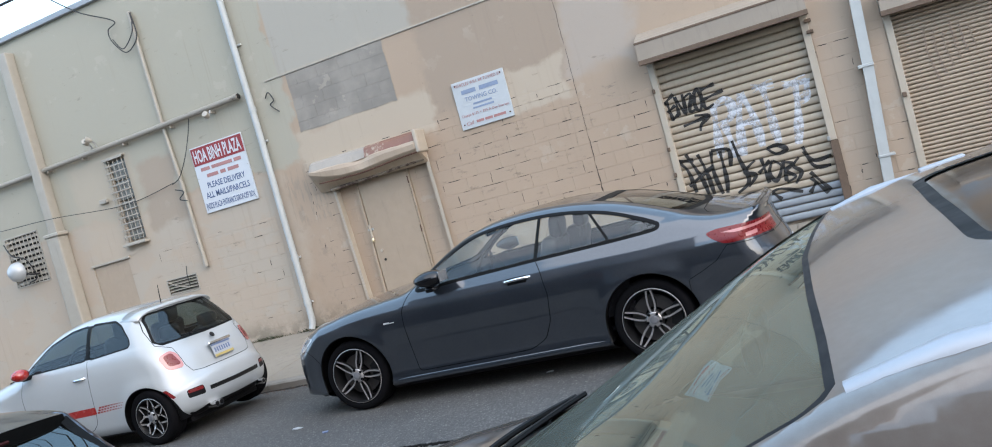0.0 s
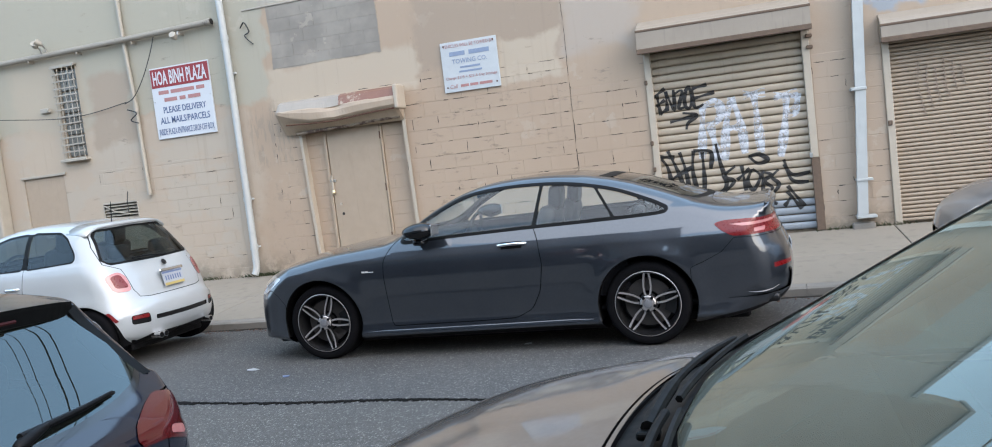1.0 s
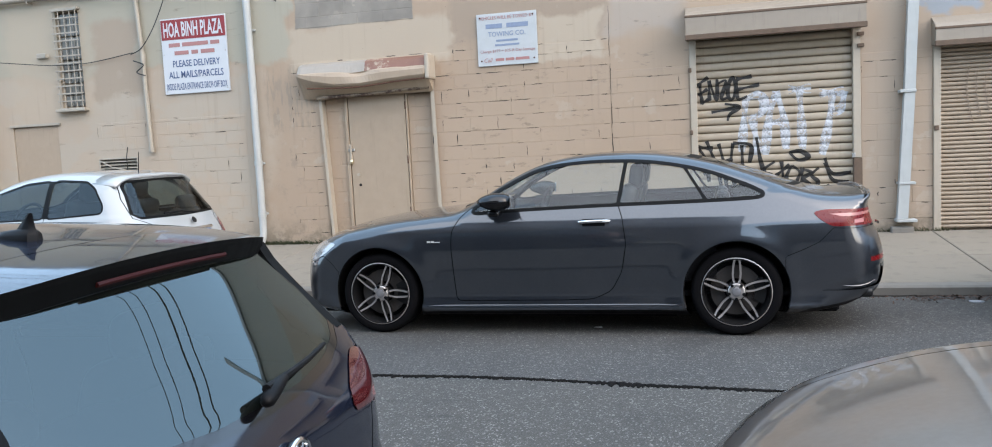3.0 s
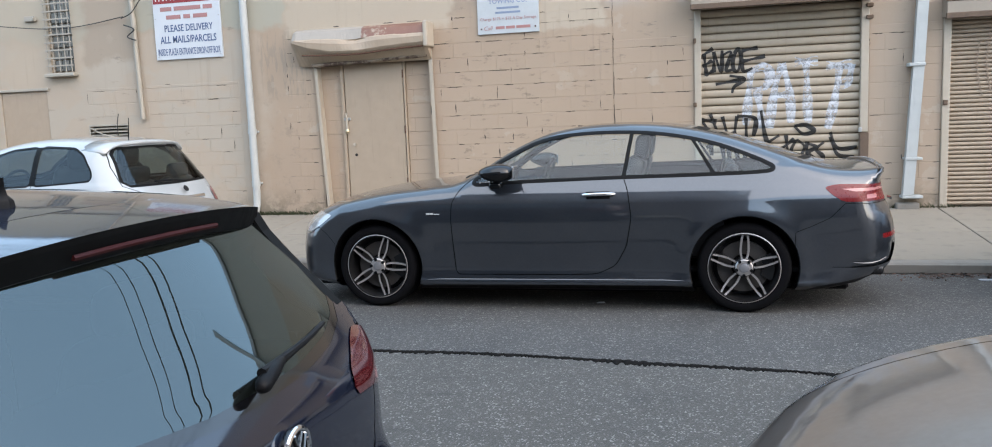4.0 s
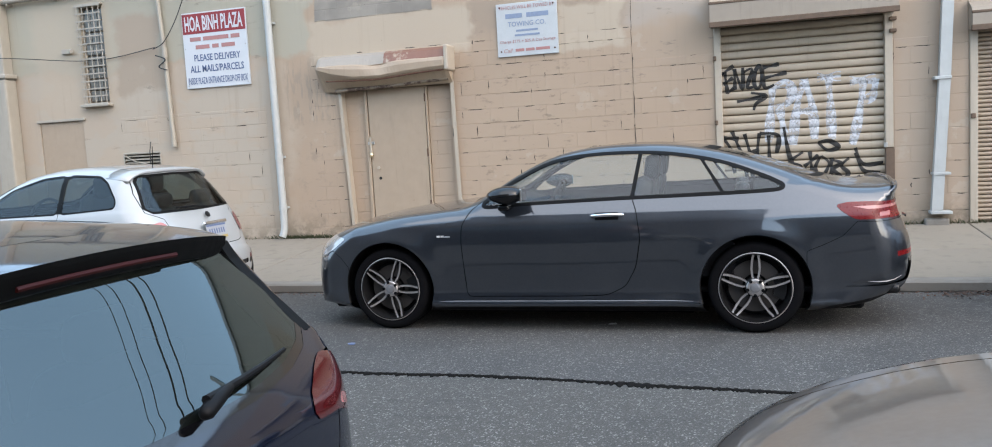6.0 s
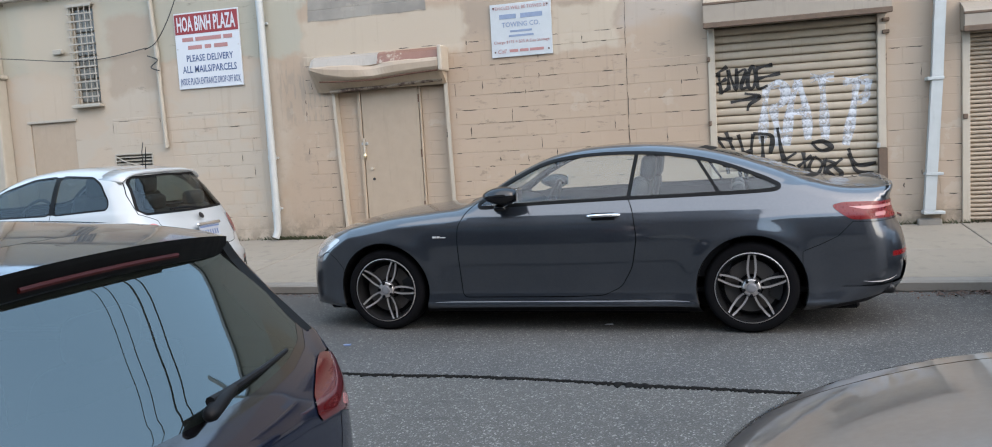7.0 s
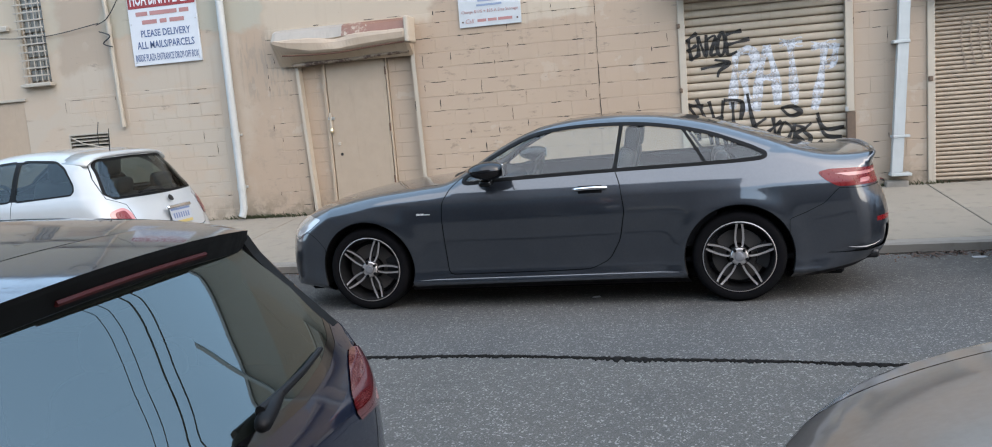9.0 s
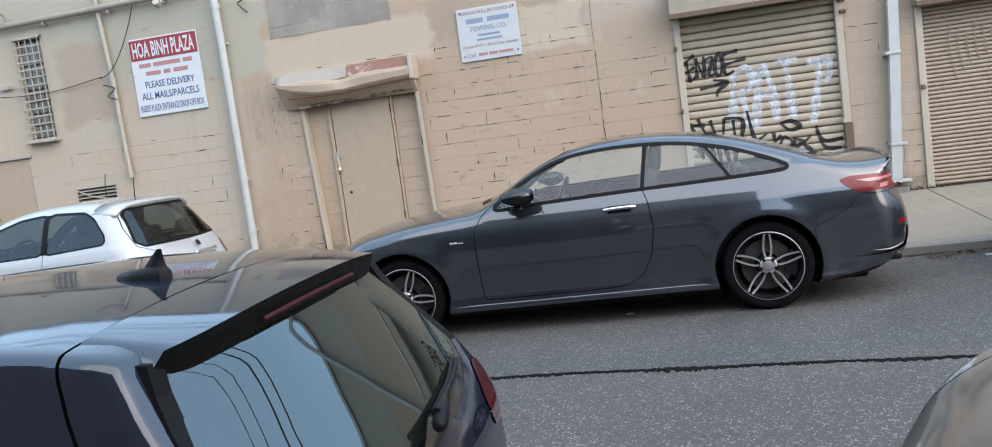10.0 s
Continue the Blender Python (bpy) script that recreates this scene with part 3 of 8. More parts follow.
def wall_core():
    """The wall's body, cut into cells so that the openings go into it."""
    xs = sorted({-30.0, 0.03, 30.0, *(o[0] for o in OPEN), *(o[1] for o in OPEN)})
    zs = sorted({-0.1, LOW_TOP, 6.62, *(o[2] for o in OPEN), *(o[3] for o in OPEN)})
    depth = {}
    for i in range(len(xs) - 1):
        for j in range(len(zs) - 1):
            cx, cz = (xs[i] + xs[i + 1]) / 2, (zs[j] + zs[j + 1]) / 2
            if cx > 0.03 and cz > LOW_TOP:
                continue
            depth[i, j] = next((o[4] for o in OPEN if o[0] < cx < o[1] and o[2] < cz < o[3]), 0.0)
    b = bmesh.new()

    def quad(*p):
        b.faces.new([b.verts.new(v) for v in p])

    for (i, j), d in depth.items():
        x0, x1, z0, z1 = xs[i], xs[i + 1], zs[j], zs[j + 1]
        y = WALL + d
        quad((x0, y, z0), (x1, y, z0), (x1, y, z1), (x0, y, z1))
        for (a, c), edge in (((i + 1, j), ((x1, z0), (x1, z1))), ((i, j + 1), ((x0, z1), (x1, z1)))):
            e = depth.get((a, c), d)
            if e != d:
                (ax, az), (bx, bz) = edge
                quad((ax, WALL + d, az), (bx, WALL + d, bz), (bx, WALL + e, bz), (ax, WALL + e, az))
    for xa, xb, top in ((-30, 0.03, 6.62), (0.03, 30, LOW_TOP)):
        quad((xa, WALL, top), (xb, WALL, top), (xb, Y_IN, top), (xa, Y_IN, top))
        quad((xa, Y_IN, -0.1), (xb, Y_IN, -0.1), (xb, Y_IN, top), (xa, Y_IN, top))
    quad((0.03, WALL, LOW_TOP), (0.03, Y_IN, LOW_TOP), (0.03, Y_IN, 6.62), (0.03, WALL, 6.62))
    bmesh.ops.remove_doubles(b, verts=b.verts, dist=1e-5)
    return b


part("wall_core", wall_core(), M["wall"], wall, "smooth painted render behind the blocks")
part("coping", box(0.06, 30, WALL - 0.07, Y_IN + 0.05, LOW_TOP, LOW_TOP + 0.1, 0.01), M["coping"], wall)
part("coping", box(-30, 0.06, WALL - 0.07, Y_IN + 0.05, 6.62, 6.72, 0.01), M["coping"], wall, "grey metal coping along the roof edge")
# a seam where the pale upper coat begins
part("ledge", box(-4.9, -0.1, WALL - 0.016, WALL + 0.02, 4.30, 4.325, 0.004), M["tan_pipe"], wall, "thin ledge under the upper render")


# ---------------------------------------------------------------- things on the wall
def shutter(name, label, x0, x1, z0, z1, pitch, mat, y, foot=None):
    """A roller shutter: a sheet of curved slats between two guides, under a housing."""
    ob = thing(name, label, "shutter", (0, 0, 0), kind="")
    n = int(round((z1 - z0) / pitch))
    for i in range(n):
        za = z0 + i * pitch
        prof = []
        for k in range(9):
            t = k / 8
            prof.append((y - 0.016 * math.sin(math.pi * t) ** 0.55 if 0 < t < 1 else y, za + pitch * (0.07 + 0.86 * t)))
        pts = [(y + 0.014, za + pitch * 0.05)] + prof + [(y + 0.014, za + pitch * 0.95)]
        b = bmesh.new()
        prism(pts, "x", x0, x1, b)
        m = foot if foot and i < 4 else mat
        part("slat", b, m, ob, smooth=True, angle=50)
    return ob


def housing(parent, x0, x1, z0, z1, out, mat, lip):
    b = bmesh.new()
    y = WALL
    prism([(y + 0.01, z1), (y - out * 0.75, z1 - 0.10), (y - out, z1 - 0.16), (y - out, z0 + 0.03), (y - out + 0.02, z0), (y + 0.01, z0)], "x", x0, x1, b)
    part("housing", b, mat, parent)
    part("housing_lip", box(x0 - 0.01, x1 + 0.01, y - out - 0.012, y - out + 0.03, z0 - 0.03, z0 + 0.035, 0.006), lip, parent, "brown edge of the housing")
    part("housing_edge", box(x0 - 0.01, x1 + 0.01, y - out - 0.008, y - out + 0.02, z1 - 0.175, z1 - 0.145, 0.005), lip, parent)


ONE_Y = WALL + 0.055
shutter_one = shutter("roller_shutter", "tan corrugated roller shutter with black and white graffiti, shut", 1.12, 3.03, 0.26, 2.86, 0.1, M["slat"], ONE_Y, M["slat_grey"])
housing(shutter_one, 1.02, 3.12, 2.76, 3.18, 0.34, M["housing"], M["dull_rust"])
part("guide", box(1.05, 1.135, WALL - 0.035, WALL + 0.07, 0.24, 2.76, 0.006), M["tan_metal"], shutter_one)
part("guide", box(3.01, 3.10, WALL - 0.035, WALL + 0.07, 1.17, 2.76, 0.006), M["tan_metal"], shutter_one)
part("guide", box(3.01, 3.11, WALL - 0.037, WALL + 0.07, 0.24, 1.165, 0.006), M["dull_rust"], shutter_one, "rusted foot of the guide")
for zz in (1.20, 1.55, 2.35):
    part("bracket", box(1.035, 1.075, WALL - 0.06, WALL - 0.01, zz, zz + 0.06, 0.008), M["dull_rust"], shutter_one)
part("latch", box(2.99, 3.03, WALL - 0.065, WALL - 0.03, 1.17, 1.23, 0.006), M["steel"], shutter_one)
for zz in (2.52, 2.66):
    part("bracket", box(3.06, 3.14, WALL - 0.07, WALL - 0.01, zz, zz + 0.045, 0.008), M["dull_rust"], shutter_one)

shutter_two = shutter("roller_shutter", "brown finely slatted roller shutter, shut", 4.0, 6.5, 0.25, 2.56, 0.051, M["slat_two"], ONE_Y)
housing(shutter_two, 3.90, 6.6, 2.48, 2.82, 0.22, M["housing"], M["dull_rust"])
part("guide", box(3.915, 4.0, WALL - 0.035, WALL + 0.07, 0.24, 2.48, 0.006), M["tan_metal"], shutter_two)
part("guide", box(6.5, 6.58, WALL - 0.035, WALL + 0.07, 0.24, 2.48, 0.006), M["tan_metal"], shutter_two)
part("latch", box(3.92, 3.97, WALL - 0.07, WALL - 0.03, 1.46, 1.52, 0.008), M["dull_rust"], shutter_two)


# sprayed writing that follows the slats
def slat_y(z, pitch=0.1, z0=0.26):
    t = ((z - z0) / pitch) % 1.0
    t = min(1, max(0, (t - 0.07) / 0.86))
    return ONE_Y - 0.016 * math.sin(math.pi * t) ** 0.55 if 0 < t < 1 else ONE_Y


def spray(strokes, width, mat, name, label, lift=0.004, parent=None):
    """Sprayed strokes, each a thin film that lies on the slats."""
    for n, s in enumerate(strokes):
        verts, faces = [], []
        pts = curve_points(s, 1) if len(s) == 2 else curve_points(s, 6)
        fine = []
        for a, c in zip(pts, pts[1:]):
            k = max(1, int(np.hypot(*(c - a)) / 0.012))
            fine += [a + (c - a) * i / k for i in range(k)]
        fine.append(pts[-1])
        fine = np.array(fine)
        for i, p in enumerate(fine):
            d = fine[min(i + 1, len(fine) - 1)] - fine[max(i - 1, 0)]
            d = d / (np.hypot(*d) + 1e-9)
            w = width * (0.8 + 0.25 * math.sin(7.0 * i / max(8, len(fine)) + len(s)))
            for q in (-1, 0, 1):
                u, v = p[0] - d[1] * w * q / 2, p[1] + d[0] * w * q / 2
                verts.append((u, slat_y(v) - lift, v))
        for i in range(len(fine) - 1):
            for q in (0, 1):
                a = 3 * i + q
                faces.append((a, a + 3, a + 4, a + 1))
        mesh_object(name, verts, faces, mat, parent, label if n == 0 else "")


TAG = [[(1.11, 2.17), (1.28, 2.28)], [(1.17, 2.21), (1.2, 1.94)], [(1.15, 2.06), (1.27, 2.13)], [(1.19, 1.95), (1.28, 2.0)], [(1.29, 2.24), (1.29, 1.98)], [(1.29, 2.24), (1.38, 1.98), (1.39, 2.25)], [(1.4, 2.19), (1.5, 2.22), (1.44, 2.0), (1.55, 2.02)], [(1.54, 2.2), (1.52, 2.08), (1.54, 1.99), (1.59, 2.0), (1.61, 2.14), (1.59, 2.26), (1.54, 2.2)], [(1.64, 2.26), (1.63, 2.12), (1.65, 1.98), (1.76, 2.01)], [(1.64, 2.23), (1.82, 2.26)], [(1.64, 2.1), (1.91, 2.15)], [(1.31, 1.83), (1.47, 1.85), (1.66, 1.88)], [(1.48, 1.93), (1.66, 1.88), (1.54, 1.79), (1.51, 1.71)]]
FADED = [[(1.74, 1.97), (1.71, 1.66), (1.68, 1.3)], [(1.74, 1.97), (1.89, 2.02), (1.97, 1.92), (1.91, 1.77), (1.76, 1.73)], [(1.82, 1.7), (1.89, 1.26)], [(2.11, 2.05), (2.01, 1.67), (1.97, 1.25)], [(2.11, 2.05), (2.2, 1.7), (2.22, 1.31)], [(2.01, 1.66), (2.21, 1.66)], [(2.26, 2.06), (2.53, 2.06)], [(2.39, 2.05), (2.41, 1.65), (2.42, 1.3)], [(2.63, 1.99), (2.92, 2.0)], [(2.78, 1.96), (2.73, 1.59), (2.65, 1.22)], [(2.92, 2.0), (2.88, 1.8), (2.76, 1.74)]]
SCRAWL = [[(1.12, 1.39), (1.22, 1.23), (1.26, 0.93)], [(1.24, 1.46), (1.37, 1.1), (1.41, 0.87)], [(1.39, 1.42), (1.45, 1.17), (1.48, 0.85)], [(1.57, 1.42), (1.54, 1.14), (1.59, 0.83)], [(1.57, 1.42), (1.79, 1.38), (1.77, 1.16)], [(1.68, 1.39), (1.68, 1.02), (1.65, 0.83)], [(1.19, 1.03), (1.33, 1.11), (1.56, 1.22)], [(1.12, 1.39), (1.32, 1.36)], [(1.86, 1.48), (1.9, 1.21), (1.95, 0.92), (1.78, 0.79)], [(2.26, 1.27), (2.39, 1.28), (2.49, 1.2), (2.36, 1.17), (2.26, 1.27)]]
SCRAWL_END = [[(2.08, 1.16), (1.92, 1.04), (2.05, 0.97), (1.93, 0.84)], [(2.16, 1.16), (2.19, 0.83)], [(2.09, 0.98), (2.26, 1.11)], [(2.29, 1.1), (2.22, 0.96), (2.28, 0.83), (2.38, 1.0), (2.29, 1.1)], [(2.41, 1.07), (2.4, 0.8)], [(2.41, 1.05), (2.52, 1.0), (2.42, 0.93), (2.52, 0.83), (2.4, 0.78)], [(2.61, 1.06), (2.52, 0.97), (2.6, 0.87), (2.5, 0.74)], [(2.68, 1.18), (2.77, 0.98), (2.99, 0.99)], [(2.68, 1.12), (2.77, 0.9), (2.96, 0.87)], [(2.7, 0.84), (2.89, 0.56)], [(2.75, 0.71), (2.64, 0.58)], [(2.19, 0.7), (2.31, 0.72), (2.56, 0.62)], [(2.69, 0.77), (2.85, 0.53)], [(2.19, 0.7), (2.29, 0.58)]]
spray(FADED, 0.118, M["spray_white"], "graffiti", "broad faded white sprayed letters on the shutter", 0.004, shutter_one)
spray(TAG, 0.050, M["spray_black"], "graffiti", "black sprayed tag with an arrow on the shutter", 0.006, shutter_one)
spray(SCRAWL, 0.060, M["spray_black"], "graffiti", "dense black sprayed scrawl low on the shutter", 0.008, shutter_one)
spray(SCRAWL_END, 0.052, M["spray_black"], "graffiti", "", 0.0085, shutter_one)
for k in range(6):
    tag2 = [[(4.32 + 0.09 * k, 2.2 - 0.05 * (k % 3)), (4.30 + 0.1 * k, 1.9), (4.36 + 0.09 * k, 1.55 + 0.06 * k)]]
    z_fix = [[(u, v) for u, v in s] for s in tag2]
    verts, faces = [], []
    for s in z_fix:
        pts = curve_points(s, 14)
        for p in pts:
            for q in (-0.008, 0.008):
                verts.append((p[0] + q, ONE_Y - 0.0205, p[1]))
        for i in range(len(pts) - 1):
            faces.append((2 * i, 2 * i + 1, 2 * i + 3, 2 * i + 2))
    mesh_object("graffiti", verts, faces, M["faint_scrawl"], shutter_two, "thin faded scrawl on the shutter" if k == 0 else "")

# the door, its infill and the dented awning
door = thing("door_1", "tan painted steel door with padlock, shut, between block infill", "door", kind="structure")
part("door_leaf", box(-3.768, -2.898, WALL + 0.045, WALL + 0.085, 0.25, 2.34, 0.004), M["door"], door)
part("door_frame", box(-3.825, -3.78, WALL + 0.03, WALL + 0.098, 0.25, 2.355, 0.004), M["door"], door)
part("door_frame", box(-2.885, -2.86, WALL + 0.035, WALL + 0.098, 0.25, 2.355, 0.004), M["door"], door)
for zz in (0.62, 1.35, 2.12):
    part("hinge", tube([(-2.893, WALL + 0.037, zz), (-2.893, WALL + 0.037, zz + 0.11)], 0.009, 8), M["rust"], door)
part("hasp", box(-3.80, -3.70, WALL + 0.025, WALL + 0.046, 1.56, 1.60, 0.004), M["steel"], door)
part("hasp", box(-3.775, -3.745, WALL + 0.018, WALL + 0.046, 1.42, 1.66, 0.004), M["tan_metal"], door)
part("padlock", tube([(-3.755, WALL + 0.018, 1.375), (-3.755, WALL + 0.018, 1.405), (-3.755, WALL + 0.018, 1.44)], [0.018, 0.028, 0.02], 12), M["brass"], door, "bright brass padlock")
part("bolt", tube([(-3.66, WALL + 0.02, 1.22), (-3.66, WALL + 0.047, 1.22)], 0.022, 12), M["tan_metal"], door)
part("keyhole", tube([(-3.645, WALL + 0.038, 1.07), (-3.645, WALL + 0.046, 1.07)], 0.021, 12), M["dark"], door)
part("kick_plate", box(-3.70, -2.95, WALL + 0.040, WALL + 0.046, 0.27, 0.52, 0.002), M["door"], door)

def lean(ob, dx, z0=0.24, z1=2.4):
    """The foot of an upright set off to one side."""
    for v in ob.data.vertices:
        v.co.x += dx * max(0.0, (z1 - v.co.z) / (z1 - z0))
    return ob


rail_l = tagged(part("steel_guide", prism([(-4.182, WALL - 0.05), (-4.137, WALL - 0.05), (-4.137, WALL + 0.07), (-4.148, WALL + 0.07), (-4.148, WALL - 0.038), (-4.182, WALL - 0.038)], "z", 0.24, 2.36), M["tan_metal"]), "tan painted steel guide beside the door", "guide rail", "door guides", "structure")
lean(rail_l, 0.085)
rail_r = tagged(part("steel_guide", prism([(-2.508, WALL + 0.07), (-2.508, WALL - 0.05), (-2.458, WALL - 0.05), (-2.458, WALL - 0.038), (-2.496, WALL - 0.038), (-2.496, WALL + 0.07)], "z", 0.24, 2.72), M["tan_metal"]), "tan painted steel guide beside the door", "guide rail", "door guides", "structure")
rail_r.location.x = 0.03
lean(rail_r, 0.04)

awning = thing("door_awning", "dented tan shutter housing with rust over the door", "awning")


def awning_mesh():
    """A sheet metal box, its lower edge buckled."""
    n = 40
    verts, faces = [], []
    for i in range(n + 1):
        t = i / n
        x = -4.40 + 1.97 * t
        low = float(np.interp(t, [0, 0.12, 0.30, 0.5, 0.75, 1.0], [2.53, 2.45, 2.385, 2.375, 2.42, 2.44])) + 0.010 * noise.noise((x * 5, 0, 1))
        dent = 0.05 * math.exp(-((t - 0.48) / 0.10) ** 2) + 0.02 * noise.noise((x * 4, 3, 1))
        mid = 2.67 - 0.03 * math.exp(-((t - 0.45) / 0.12) ** 2) + 0.01 * noise.noise((x * 6, 5, 1))
        ring = [(WALL + 0.01, 2.84), (WALL - 0.12, 2.835), (WALL - 0.19, 2.80), (WALL - 0.265 + dent * 0.4, mid + 0.015), (WALL - 0.285 + dent, mid), (WALL - 0.30 + dent * 0.5, 0.5 * (mid + low) + 0.085), (WALL - 0.295, low + 0.125), (WALL - 0.27, low + 0.095), (WALL - 0.06, 2.335)]
        if i in (0, n):
            ring = [(WALL + (a - WALL) * 0.93, 2.6 + (b - 2.6) * 0.94) for a, b in ring]
        verts += [(x, a, b) for a, b in ring]
    m = 9
    top, rest = [], []
    for i in range(n):
        for k in range(m - 1):
            (top if k < 3 else rest).append((i * m + k, (i + 1) * m + k, (i + 1) * m + k + 1, i * m + k + 1))
    rest.append(tuple(range(m)))
    rest.append(tuple(n * m + k for k in range(m))[::-1])
    return verts, top, rest


av, at_, ar = awning_mesh()
mesh_object("awning_body", av, ar, M["awning"], awning, "buckled tan sheet metal")
mesh_object("awning_top", av, at_[:21 * 3], M["awning_top"], awning, "grey weathered top sheet")
mesh_object("awning_top", av, at_[21 * 3:], M["awning_red"], awning, "top sheet with scratched red primer")
part("torn_edge", tube(curve_points([(-4.25, WALL - 0.25, 2.475), (-3.8, WALL - 0.26, 2.455), (-3.4, WALL - 0.262, 2.452), (-2.9, WALL - 0.262, 2.49), (-2.48, WALL - 0.255, 2.51)], 6), 0.012, 6), M["rust"], awning, "rusted lower edge")
part("awning_end", box(-2.46, -2.395, WALL - 0.30, WALL + 0.0, 2.50, 2.84, 0.02, 2), M["tan_metal"], awning, "pale end bracket")
part("roller_bar", tube(curve_points([(-4.18, WALL - 0.10, 2.335), (-3.7, WALL - 0.105, 2.352), (-3.3, WALL - 0.10, 2.36), (-2.9, WALL - 0.11, 2.385), (-2.47, WALL - 0.10, 2.40)], 5), 0.028, 10), M["awning_dark"], awning, smooth=True)

# pipes
def pipe(name, label, pts, r, mat, collars=(), group="", segs=14):
    ob = thing(name, label, "pipe", group=group)
    part("pipe", tube(pts, r, segs), mat, ob, smooth=True, angle=60)
    for p, q in collars:
        part("collar", tube([p, q], r * 1.16 if not isinstance(r, list) else r[0] * 1.16, segs), mat, ob, smooth=True, angle=60)
    return ob


dp = pipe("downpipe", "white painted round downpipe on the wall", [(-5.26, 4.66, 6.62), (-5.20, 4.66, 3.5), (-5.19, 4.655, 1.3), (-5.19, 4.655, 0.62), (-5.19, 4.65, 0.40), (-5.20, 4.63, 0.32), (-5.215, 4.61, 0.27)], 0.053, M["white_pipe"],
          [((-5.19, 4.655, 0.66), (-5.19, 4.655, 0.74)), ((-5.19, 4.655, 1.42), (-5.19, 4.655, 1.49)), ((-5.205, 4.66, 3.9), (-5.204, 4.66, 3.97))])
for zz in (0.70, 1.45, 3.4, 5.0):
    part("strap", box(-5.262, -5.128, 4.70, 4.75, zz - 0.015, zz + 0.015, 0.004), M["white_pipe"], dp)


def square_pipe():
    ob = thing("downpipe", "white painted square downpipe with peeling paint", "pipe")
    cen = [(3.69, 3.3), (3.655, 2.55), (3.632, 1.96), (3.60, 1.4), (3.545, 0.42), (3.54, 0.40)]
    verts, faces = [], []
    for x, z in cen:
        verts += [(x - 0.06, 4.60, z), (x + 0.06, 4.60, z), (x + 0.06, 4.70, z), (x - 0.06, 4.70, z)]
    for i in range(len(cen) - 1):
        for k in range(4):
            faces.append((4 * i + k, 4 * i + (k + 1) % 4, 4 * i + 4 + (k + 1) % 4, 4 * i + 4 + k))
    faces.append((3, 2, 1, 0))
    faces.append(tuple(4 * len(cen) - 4 + k for k in range(4)))
    mesh_object("pipe", verts, faces, M["white_pipe"], ob)
    part("pipe", box(3.63, 3.75, 4.60, 4.70, 3.28, 6.6, 0.006), M["white_pipe"], ob)
    part("strap", box(3.52, 3.70, 4.585, 4.75, 1.93, 1.97, 0.006), M["white_pipe"], ob, "white strap")
    part("strap", box(3.50, 3.69, 4.588, 4.75, 0.82, 0.85, 0.004), M["white_pipe"], ob)
    part("foot", box(3.47, 3.70, 4.56, 4.74, 0.36, 0.395, 0.006), M["white_pipe"], ob)
    part("footing", box(3.42, 3.68, 4.62, 4.748, 0.2, 0.30, 0.02, 2), M["kerb"], ob, "rough lump of mortar under the pipe")


square_pipe()
pipe("conduit", "tan painted vertical conduit pipe", [(-7.13, 4.70, 6.2), (-7.10, 4.70, 4.2), (-7.05, 4.70, 3.3), (-7.02, 4.70, 1.72)], 0.034, M["tan_pipe"], [((-7.04, 4.70, 3.05), (-7.04, 4.70, 3.2)), ((-7.02, 4.70, 1.70), (-7.02, 4.70, 1.80))])
hp = pipe("horizontal_pipe", "grimy horizontal pipe along the wall on brackets", [(-30, 4.66, 4.11), (-10.3, 4.66, 4.17), (-7.5, 4.66, 4.19), (-5.42, 4.66, 4.22)], 0.046, M["grimy_pipe"], [((-10.1, 4.66, 4.175), (-10.0, 4.66, 4.176)), ((-5.50, 4.66, 4.22), (-5.40, 4.66, 4.22))])
part("pipe_end", tube([(-5.42, 4.66, 4.22), (-5.395, 4.66, 4.22)], 0.045, 12), M["dark"], hp)
for xx in (-9.9, -9.0, -8.0, -6.9, -6.0):
    part("bracket", box(xx - 0.014, xx + 0.014, 4.63, 4.75, 4.10, 4.15, 0.005), M["grimy_pipe"], hp)
duct = thing("duct", "tan boxed duct with a wider foot standing on the wall", "duct")
part("upper_duct", box(-10.24, -10.02, 4.56, 4.75, 2.99, 6.4, 0.02, 2), M["tan_pipe"], duct)
part("lower_duct", box(-10.30, -9.98, 4.52, 4.75, 0.22, 2.95, 0.03, 2), M["tan_pipe"], duct)
part("collar", box(-10.32, -9.94, 4.50, 4.75, 2.95, 3.02, 0.015), M["tan_pipe"], duct)

# barred window of glass blocks
grille = thing("window_1", "narrow window of glass blocks behind a white metal grille", "window", kind="structure")
for i in range(3):
    for j in range(8):
        part("pane", box(-8.585 + i * 0.132, -8.465 + i * 0.132, WALL + 0.06, WALL + 0.10, 2.49 + j * 0.182, 2.655 + j * 0.182, 0.008), M["glass_block"], grille)
for i in range(5):
    xx = -8.60 + i * 0.105
    part("bar", tube([(xx, 4.69, 2.44), (xx, 4.69, 3.98)], 0.0075, 6), M["bars"], grille)
for j in range(14):
    zz = 2.45 + j * 0.1165
    part("bar", box(-8.63, -8.15, 4.674, 4.69, zz - 0.010, zz + 0.010), M["bars"], grille)
part("window_sill", box(-8.66, -8.12, 4.64, 4.76, 2.40, 2.445, 0.006), M["bars"], grille)
part("window_frame", box(-8.64, -8.14, 4.68, 4.76, 3.97, 4.0, 0.006), M["bars"], grille)

